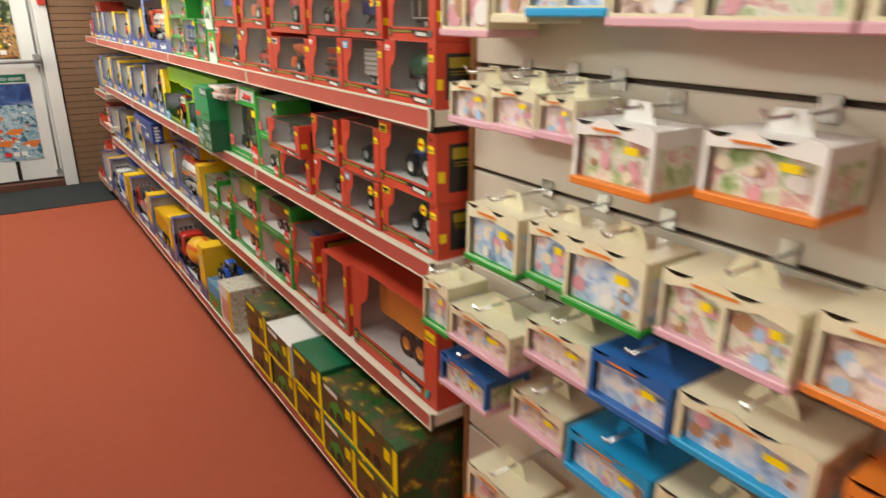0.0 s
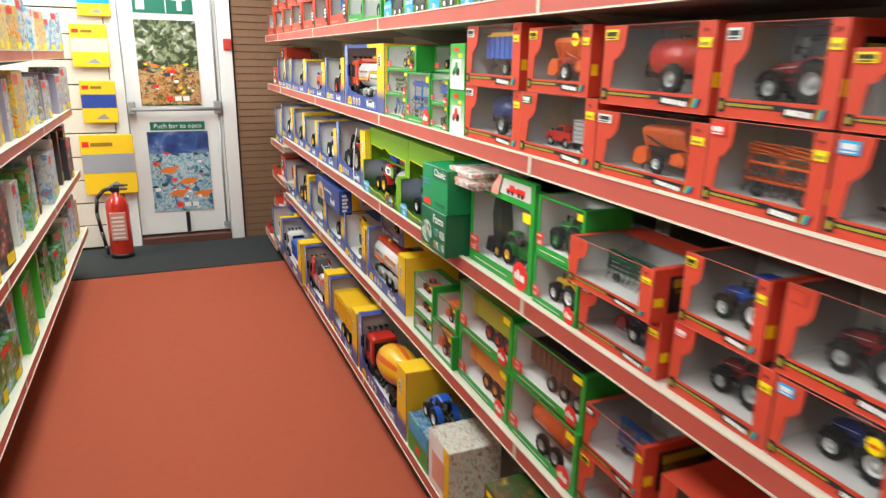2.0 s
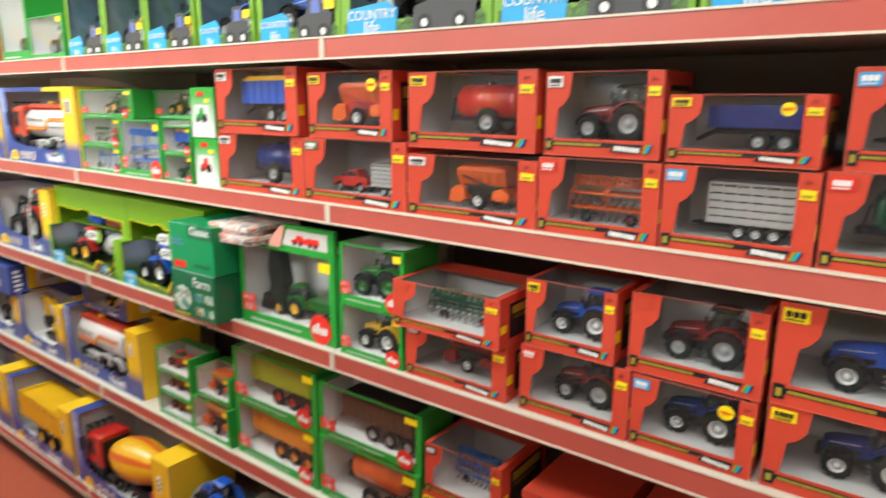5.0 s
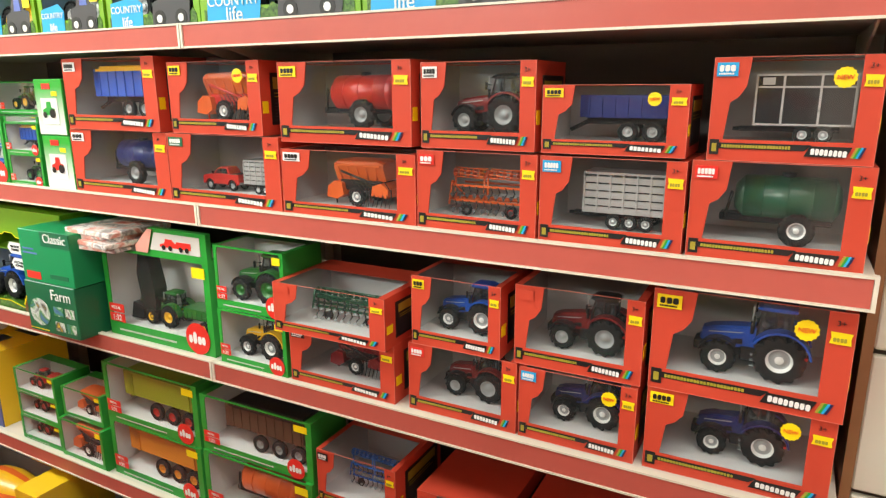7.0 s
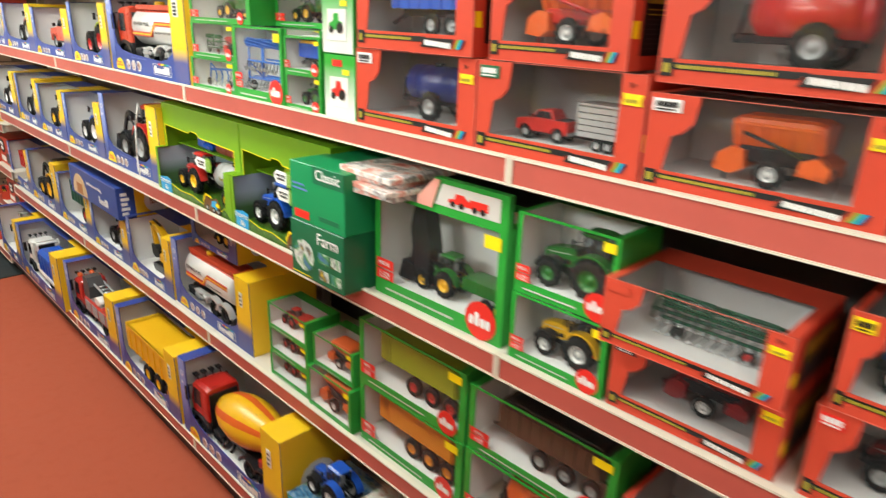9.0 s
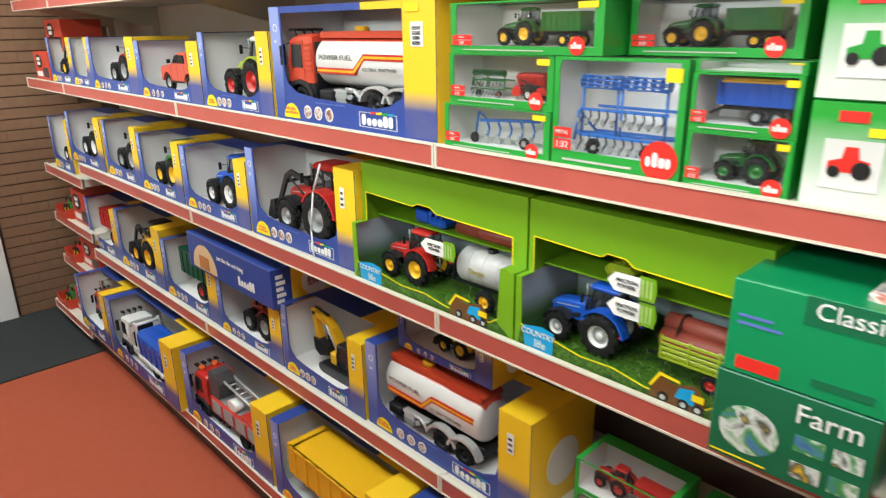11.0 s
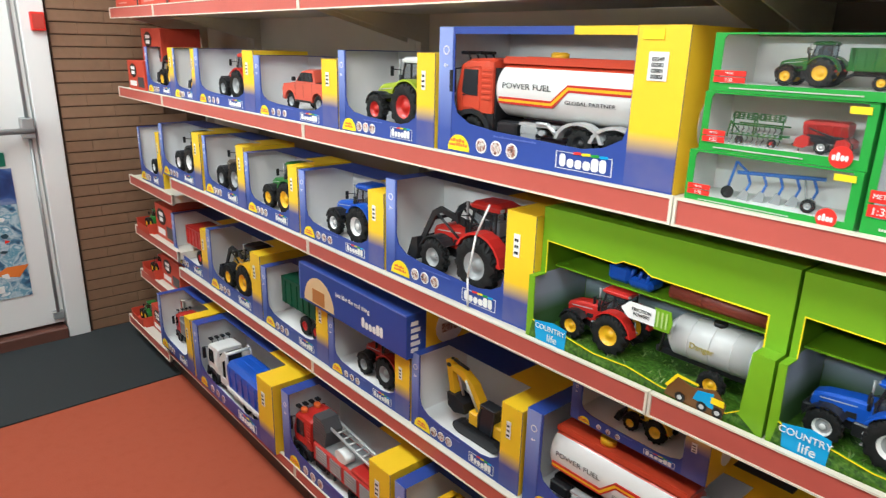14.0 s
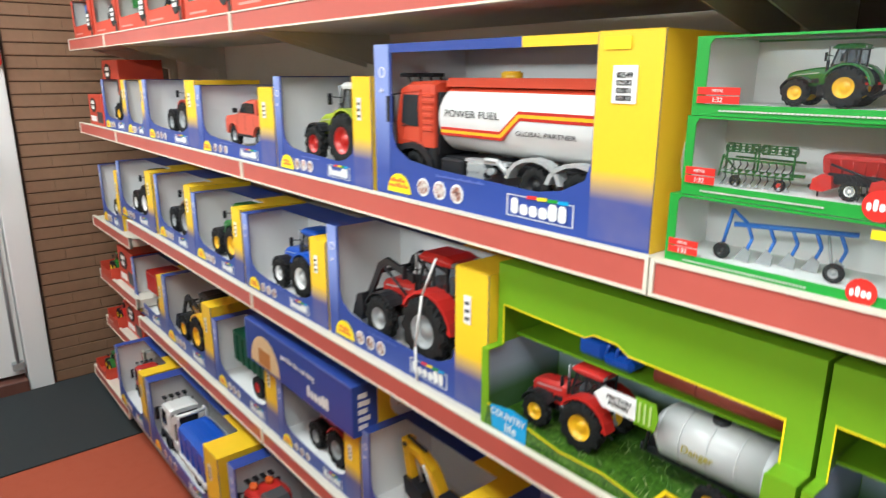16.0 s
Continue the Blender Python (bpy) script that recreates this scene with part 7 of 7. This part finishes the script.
P1 = print_mat("jungle_poster_print", [(0.01, 0.02, 0.015), (0.04, 0.07, 0.02), (0.02, 0.03, 0.02), (0.16, 0.2, 0.07), (0.3, 0.32, 0.26), (0.7, 0.7, 0.62)], 24)
P1B = print_mat("vehicle_poster_print", [(0.03, 0.03, 0.02), (0.12, 0.14, 0.04), (0.45, 0.16, 0.03), (0.6, 0.4, 0.18), (0.08, 0.05, 0.03), (0.6, 0.06, 0.03)], 30)
P2 = print_mat("sea_poster_print", [(0.02, 0.05, 0.11), (0.07, 0.2, 0.32), (0.5, 0.6, 0.64), (0.1, 0.3, 0.42), (0.8, 0.84, 0.85)], 22)
for nm, pts, m_, lab in (("poster", rect(-0.135, 0.935, 0.232, 1.47), P1, "large jungle vehicle poster taped to the door"), ("poster", rect(-0.124, 0.224, 0.255, 0.766), P2, "sea rescue poster taped to the door")):
    ob = thing(nm, lab, "poster", pose(0, END + 0.017, 0))
    bm = bmesh.new()
    prism(bm, pts, [], -0.001, 0.0)
    part("paper", bm, m_, ob)
    if m_ is P1:
        bm = bmesh.new()
        prism(bm, [(-0.135, 0.945), (0.232, 0.945), (0.232, 1.16), (0.1, 1.2), (-0.05, 1.14), (-0.135, 1.17)], [], -0.002, -0.0012)
        part("vehicle_scene", bm, P1B, ob)
    if m_ is P2:
        bm = bmesh.new()
        prism(bm, rect(-0.124, 0.62, 0.255, 0.766), [], -0.002, -0.0012)
        part("night_sky", bm, print_mat("night_sky_print", [(0.015, 0.03, 0.12), (0.04, 0.1, 0.3), (0.3, 0.35, 0.5)], 10), ob)
        for x, z in ((-0.02, 0.5), (0.1, 0.42), (0.03, 0.34), (0.19, 0.33)):
            flat(ob, "boat", [(x - 0.06, z), (x + 0.03, z - 0.02), (x + 0.07, z + 0.03), (x - 0.01, z + 0.03)], mat("orange_print", (0.75, 0.2, 0.03)), y=-0.002)
    rq = random.Random(11 if m_ is P1 else 12)
    tones = [mat("orange_print", (0.75, 0.2, 0.03)), LOGORED, WHITE, STICKER, mat("dark_teal_print", (0.02, 0.06, 0.08))] if m_ is P1 else [mat("orange_print", (0.75, 0.2, 0.03)), WHITE, mat("dark_teal_print", (0.02, 0.06, 0.08)), LOGORED]
    for k in range(26):
        x, z = rq.uniform(-0.1, 0.2), pts[0][1] + rq.uniform(0.08, 0.27 if m_ is P1 else 0.42)
        r = rq.uniform(0.008, 0.026)
        flat(ob, "printed_shape", [(x + r * rq.uniform(0.5, 1.3) * math.cos(q * 1.05), z + 0.6 * r * rq.uniform(0.5, 1.3) * math.sin(q * 1.05)) for q in range(6)], tones[k % len(tones)], y=-0.0026 - 0.0001 * k)
    for k in range(3):
        z = pts[0][1] + 0.03
        flat(ob, "title_bar", rect(0.02 + 0.05 * k, z, 0.06 + 0.05 * k, z + 0.03), LOGORED if k == 0 else WHITE, y=-0.006)
sg = thing("push_bar_sign", "green and white push bar sign stuck on the door", "sign", pose(0, END + 0.017, 0))
flat(sg, "plate", rect(-0.1, 0.775, 0.24, 0.83), mat("sign_green", (0.01, 0.16, 0.1), 0.4), y=-0.001)
words(sg, "lettering", "Push bar to open", 0.043, 0.07, 0.802, WHITE)
sg = thing("exit_sign", "green and white exit sign with an arrow above the poster", "sign", pose(0, END + 0.017, 0))
flat(sg, "plate", rect(-0.13, 1.51, 0.225, 1.66), mat("sign_green", (0.01, 0.16, 0.1), 0.4), y=-0.001)
flat(sg, "arrow", [(0.13, 1.53), (0.16, 1.53), (0.16, 1.59), (0.185, 1.59), (0.145, 1.64), (0.105, 1.59), (0.13, 1.59)], WHITE, y=-0.002)
flat(sg, "door_symbol", rect(-0.11, 1.53, -0.06, 1.64), WHITE, y=-0.002)
flat(sg, "divider", rect(0.06, 1.51, 0.066, 1.66), WHITE, y=-0.002)
al = thing("alarm_call_point", "small red fire alarm call point on the frame", "alarm", pose(0.42, END - 0.012, 1.33))
bm = bmesh.new()
block(bm, -0.025, 0.025, -0.025, 0, -0.035, 0.035, bevel=0.004)
part("housing", bm, LOGORED, al)
flat(al, "cover_plate", rect(-0.019, -0.027, 0.019, 0.027), mat("dull_red_cover", (0.5, 0.05, 0.035), 0.4), y=-0.026)

# slatted panel beside the door, with hanging base-plate packs
bm = bmesh.new()
z = 0.02
while z < 2.3:
    block(bm, -1.6, JAMB_L - 0.004, END - 0.02, END - 0.006, z + 0.004, z + 0.146, bevel=0.002)
    z += 0.15
block(bm, -1.6, JAMB_L - 0.004, END - 0.006, END - 0.001, 0, 2.3, mi=1)
structure("slat_panel_north", bm, [SLAT, mat("brown_groove", (0.06, 0.035, 0.02), 0.7)], "cream slatted panel on the end wall beside the door")
GREYP = mat("grey_print", (0.32, 0.33, 0.36), 0.4)
SANDP = mat("pale_sand_print", (0.62, 0.58, 0.46), 0.4)
for x0, x1, z0, z1, c in ((-0.43, -0.25, 1.475, 1.68, SKY), (-0.49, -0.285, 1.175, 1.428, SANDP), (-0.474, -0.275, 0.837, 1.096, BLUE), (-0.515, -0.208, 0.381, 0.764, GREYP)):
    ob = thing("base_plate_pack", "yellow bagged brick base plate hanging on the slatted panel", "toy pack", pose(0, END - 0.05, 0), "hanging base plate packs")
    bm = bmesh.new()
    block(bm, x0, x1, -0.008, 0.008, z0, z1, bevel=0.004)
    part("bag", bm, YELLOW, ob)
    zz = z1 - z0
    flat(ob, "plate_window", rect(x0 + 0.002, z0 + 0.36 * zz, x1 - 0.002, z0 + 0.68 * zz), c, y=-0.0095)
    flat(ob, "logo_square", rect(x0 + 0.012, z1 - 0.2 * zz, x0 + 0.05, z1 - 0.11 * zz), LOGORED, y=-0.0095)
    flat(ob, "caption_bar", rect(x0 + 0.06, z1 - 0.19 * zz, x0 + 0.6 * (x1 - x0), z1 - 0.13 * zz), mat("ochre_print", (0.3, 0.16, 0.01)), y=-0.0095)
    flat(ob, "model_picture", [(x0 + 0.35 * (x1 - x0), z0 + 0.1 * zz), (x0 + 0.75 * (x1 - x0), z0 + 0.1 * zz), (x0 + 0.6 * (x1 - x0), z0 + 0.22 * zz)], GREYP, y=-0.0095)
    bm = bmesh.new()
    rod(bm, ((x0 + x1) / 2, -0.05, z1 - 0.02), ((x0 + x1) / 2, 0.03, z1 - 0.02), 0.003, 6)
    part("hook", bm, STEEL, ob)

# fire extinguisher
fx = thing("fire_extinguisher", "red fire extinguisher with black hose standing on the matting", "extinguisher", pose(-0.335, 5.42, 0.006))
EXR = mat("red_enamel", (0.55, 0.03, 0.015), 0.25, coat=0.4)
bm = bmesh.new()
prof = [(0.05, 0), (0.066, 0.004), (0.068, 0.02), (0.068, 0.33), (0.06, 0.365), (0.04, 0.39), (0.022, 0.4), (0.02, 0.42)]
rings = []
for r, z in prof:
    rings.append([bm.verts.new((r * math.cos(a * math.pi / 10), r * math.sin(a * math.pi / 10), z)) for a in range(20)])
for a, b in zip(rings, rings[1:]):
    for i in range(20):
        bm.faces.new((a[i], a[(i + 1) % 20], b[(i + 1) % 20], b[i])).smooth = True
bm.faces.new(rings[0])
bm.faces.new(rings[-1])
part("cylinder", bm, EXR, fx)
bm = bmesh.new()
rod(bm, (0, 0, 0.0), (0, 0, 0.03), 0.07, 20)
part("base_ring", bm, BLACK, fx)
bm = bmesh.new()
block(bm, -0.025, 0.025, -0.02, 0.02, 0.42, 0.455, bevel=0.004)
block(bm, -0.01, 0.075, -0.01, 0.01, 0.455, 0.465, bevel=0.002)
block(bm, -0.01, 0.07, -0.01, 0.01, 0.43, 0.44, bevel=0.002)
part("valve", bm, BLACK, fx)
bm = bmesh.new()
pts = [(-0.02, -0.01, 0.44), (-0.06, -0.02, 0.44), (-0.105, -0.03, 0.39), (-0.115, -0.03, 0.3), (-0.1, -0.035, 0.18), (-0.085, -0.04, 0.09), (-0.075, -0.045, 0.03)]
for a, b in zip(pts, pts[1:]):
    rod(bm, a, b, 0.011, 8)
part("hose", bm, BLACK, fx)
bm = bmesh.new()
block(bm, -0.045, 0.045, -0.0705, -0.052, 0.12, 0.3, bevel=0.002)
lb = part("label", bm, mat("faded_label", (0.62, 0.3, 0.24), 0.5), fx)
for k in range(6):
    flat(lb, "text_bar", rect(-0.035, 0.135 + 0.026 * k, 0.035, 0.145 + 0.026 * k), WHITE, y=-0.0716)

# ---- ceiling lights ----
for lx, ly, power in LAMPS:
    ob = thing("ceiling_light", "white ceiling light panel with a glowing diffuser", "ceiling light", pose(lx, ly, CEIL), "ceiling lights")
    bm = bmesh.new()
    block(bm, -0.3, 0.3, -0.66, 0.66, -0.06, 0, bevel=0.004)
    part("housing", bm, DOORPAINT, ob)
    gm = mat("glowing_diffuser", (0.9, 0.88, 0.84), 0.5)
    gm.node_tree.nodes["Principled BSDF"].inputs["Emission Color"].default_value = (1, 0.95, 0.86, 1)
    gm.node_tree.nodes["Principled BSDF"].inputs["Emission Strength"].default_value = 3
    bm = bmesh.new()
    block(bm, -0.27, 0.27, -0.63, 0.63, -0.068, -0.061)
    part("diffuser", bm, gm, ob)

# ---- hanging boxes on the slat panel ----
BEIGE = mat("cream_box_card", (0.80, 0.75, 0.54), 0.32, vary=0.05)
PINK = mat("pale_pink_card", (0.72, 0.42, 0.50), 0.4, vary=0.05)
ORNG = mat("orange_box_base", (0.75, 0.22, 0.03), 0.4)
MIDBLUE = mat("mid_blue_box_card", (0.03, 0.14, 0.45), 0.32)
SCENES = [print_mat("doll_print_a", [(0.25, 0.15, 0.12), (0.6, 0.45, 0.4), (0.8, 0.7, 0.6), (0.85, 0.72, 0.75), (0.55, 0.6, 0.75)], 45),
          print_mat("doll_print_b", [(0.2, 0.35, 0.12), (0.45, 0.55, 0.3), (0.8, 0.8, 0.7), (0.6, 0.3, 0.3), (0.8, 0.82, 0.82)], 40),
          print_mat("doll_print_c", [(0.15, 0.2, 0.35), (0.35, 0.5, 0.75), (0.6, 0.72, 0.85), (0.85, 0.8, 0.8), (0.6, 0.4, 0.4)], 40)]
FIGURES = [mat("cream_print", (0.8, 0.72, 0.55), 0.4), mat("pink_print", (0.75, 0.38, 0.45), 0.4), WHITE, mat("tan_print", (0.45, 0.26, 0.14), 0.4), mat("sky_print", (0.4, 0.6, 0.8), 0.4)]
SHAPES = random.Random(23)


def hanging_box(y0, w, z, h, d, card, base, scene_print, front, label, double=False):
    """A doll-set carton hung from a wire hook, with a wavy header, a picture window and a coloured foot."""
    ob = thing("hanging_toy_box", label, "toy box", pose(front, y0, z, 0, 0, -90), "boxes hanging on the slat panel")
    n = 12
    wave = [(w * (1 - i / n), h + 0.006 * math.sin(i * math.pi * 4 / n)) for i in range(n + 1)]
    nw = 2 if double else 1
    holes = []
    for k in range(nw):
        a, b = (k + 0.05) * w / nw, (k + 0.95) * w / nw
        holes.append([(a, 0.06 * h), (b, 0.06 * h), (b, 0.76 * h), ((a + b) / 2, 0.84 * h), (a, 0.76 * h)])
    bm = bmesh.new()
    prism(bm, [(0, 0), (w, 0)] + wave, holes, 0, 0.0015)
    shell(bm, w, h, d)
    part("carton", bm, card, ob)
    bm = bmesh.new()
    block(bm, -0.003, w + 0.003, -0.003, d, -0.006, 0.005, bevel=0.002)
    part("foot", bm, base, ob)
    for k in range(nw):
        a, b = (k + 0.08) * w / nw, (k + 0.92) * w / nw
        bm = bmesh.new()
        prism(bm, rect(a - 0.02 * w, 0.04 * h, b + 0.02 * w, 0.86 * h), [], 0.010, 0.011)
        panel = part("picture_panel", bm, scene_print, ob)
        for q in range(7):
            x, z0, r = SHAPES.uniform(a + 0.008, b - 0.008), SHAPES.uniform(0.14, 0.6) * h, SHAPES.uniform(0.06, 0.14) * h
            flat(panel, "printed_figure", disc_pts(x, z0, r, 9, sx=SHAPES.uniform(0.7, 1.3)), FIGURES[SHAPES.randrange(5)], y=0.0085 - 0.0002 * q, thick=0.0002)
        flat(ob, "price_sticker", rect(b - 0.3 * (b - a), 0.6 * h, b - 0.1 * (b - a), 0.72 * h), STICKER, y=-0.002)
    bm = bmesh.new()
    block(bm, w, w + 0.0006, 0.12 * d, 0.85 * d, 0.1 * h, 0.74 * h)
    part("side_picture", bm, scene_print, ob)
    flat(ob, "title_bar", rect(0.25 * w, 0.88 * h, 0.6 * w, 0.925 * h), ORNG, y=-0.002)
    bm = bmesh.new()
    prism(bm, [(0.3 * w, h), (0.7 * w, h), (0.62 * w, h + 0.026), (0.38 * w, h + 0.026)], [disc_pts(0.5 * w, h + 0.02, 0.005, 8)], d * 0.5, d * 0.5 + 0.0012)
    part("hang_tab", bm, card, ob)
    bm = bmesh.new()
    far = SLATX - front
    rod(bm, (0.5 * w, 0.0, h + 0.018), (0.5 * w, far - 0.001, h + 0.018), 0.0025, 6)
    rod(bm, (0.5 * w, 0.0, h + 0.018), (0.5 * w, -0.008, h + 0.028), 0.0025, 6)
    block(bm, 0.5 * w - 0.012, 0.5 * w + 0.012, far - 0.004, far - 0.001, h + 0.005, h + 0.035)
    part("wire_hook", bm, STEEL, ob, "chrome wire hook")
    return ob


HANG = "cream doll set carton hanging from a wire hook"
HANGING_TOP = [
    (0.92, 0.12, 1.222, 0.15, 0.10, BEIGE, PINK, 0, 0.62, True), (0.795, 0.078, 1.243, 0.13, 0.10, BEIGE, BEIGE, 0, 0.625, False), (0.714, 0.14, 1.252, 0.13, 0.10, BEIGE, SKY, 2, 0.62, True),
    (0.565, 0.12, 1.242, 0.15, 0.10, BEIGE, PINK, 0, 0.615, False), (0.44, 0.15, 1.24, 0.15, 0.11, BEIGE, PINK, 1, 0.61, False), (0.28, 0.2, 1.24, 0.15, 0.11, BEIGE, PINK, 1, 0.61, False),
]
HANGING_LOW = [
    (0.895, 0.103, 1.088, 0.058, 0.10, BEIGE, PINK, 0, 0.62, False), (0.788, 0.10, 1.090, 0.056, 0.10, BEIGE, PINK, 0, 0.62, False), (0.682, 0.07, 1.094, 0.05, 0.09, BEIGE, PINK, 0, 0.62, False),
    (0.61, 0.128, 1.045, 0.078, 0.09, WHITE, ORNG, 1, 0.62, False), (0.42, 0.13, 1.066, 0.07, 0.09, WHITE, ORNG, 1, 0.62, False),
    (0.842, 0.128, 0.865, 0.092, 0.09, BEIGE, GREEN, 2, 0.62, False), (0.70, 0.088, 0.876, 0.085, 0.09, BEIGE, GREEN, 2, 0.63, False), (0.606, 0.136, 0.874, 0.092, 0.10, BEIGE, GREEN, 2, 0.615, False),
    (0.45, 0.165, 0.888, 0.082, 0.10, BEIGE, PINK, 1, 0.62, True),
]
HANGING_LOWEST = [
    (0.948, 0.08, 0.705, 0.09, 0.09, BEIGE, GREEN, 2, 0.60, False), (0.862, 0.165, 0.712, 0.06, 0.10, BEIGE, PINK, 0, 0.60, False), (0.685, 0.135, 0.752, 0.058, 0.10, BEIGE, PINK, 0, 0.62, False),
    (0.54, 0.13, 0.757, 0.07, 0.10, MIDBLUE, MIDBLUE, 2, 0.61, False), (0.40, 0.165, 0.765, 0.068, 0.11, BEIGE, SKY, 2, 0.61, False), (0.21, 0.16, 0.765, 0.07, 0.11, ORNG, ORNG, 0, 0.61, False),
    (0.905, 0.14, 0.595, 0.06, 0.10, MIDBLUE, PINK, 1, 0.61, False), (0.71, 0.12, 0.615, 0.06, 0.10, BEIGE, PINK, 0, 0.62, False), (0.58, 0.15, 0.608, 0.065, 0.10, SKY, SKY, 2, 0.62, False),
]
HANGING_FOOT = [
    (0.80, 0.15, 0.40, 0.08, 0.10, BEIGE, ORNG, 0, 0.60, False), (0.62, 0.15, 0.42, 0.08, 0.10, BEIGE, PINK, 1, 0.62, False), (0.42, 0.15, 0.6, 0.08, 0.10, BEIGE, ORNG, 0, 0.62, False), (0.27, 0.13, 0.90, 0.085, 0.10, BEIGE, ORNG, 0, 0.62, False),
]
for y0, w, z, h, d, card, base, pr, fr, dbl in HANGING_TOP:
    hanging_box(y0, w, z, h, d, card, base, SCENES[pr], fr, HANG, dbl)
for y0, w, z, h, d, card, base, pr, fr, dbl in HANGING_LOW + HANGING_LOWEST + HANGING_FOOT:
    hanging_box(y0, w, z, h, d, card, base, SCENES[pr], fr, HANG if card is BEIGE else "coloured doll set carton hanging from a wire hook", dbl)

# ---- brick facing right of the door ----
bw, bh, gap = 0.205, 0.0425, 0.005
wall = bpy.data.objects["wall_north"]
protos = []
for k, w in enumerate((bw, bw / 2 - gap / 2)):
    bm = bmesh.new()
    block(bm, 0, w, -0.010, 0.0, 0, bh, bevel=0.0012)
    protos.append(mesh_of(bm, "brick", BRICK))
row = 0
z = 0.004
while z < 2.0:
    x = JAMB_R + 0.003
    if row % 2:
        b = new("brick", protos[1])
        b.parent, b.location = wall, (x, END + 0.0170, z)
        x += bw / 2 - gap / 2 + 0.0004
    while x + bw < RIGHTW:
        b = new("brick", protos[0])
        b.parent, b.location = wall, (x, END + 0.0170 + random.uniform(-0.0012, 0.0012), z)
        x += bw + 0.0004
    z += bh + gap
    row += 1
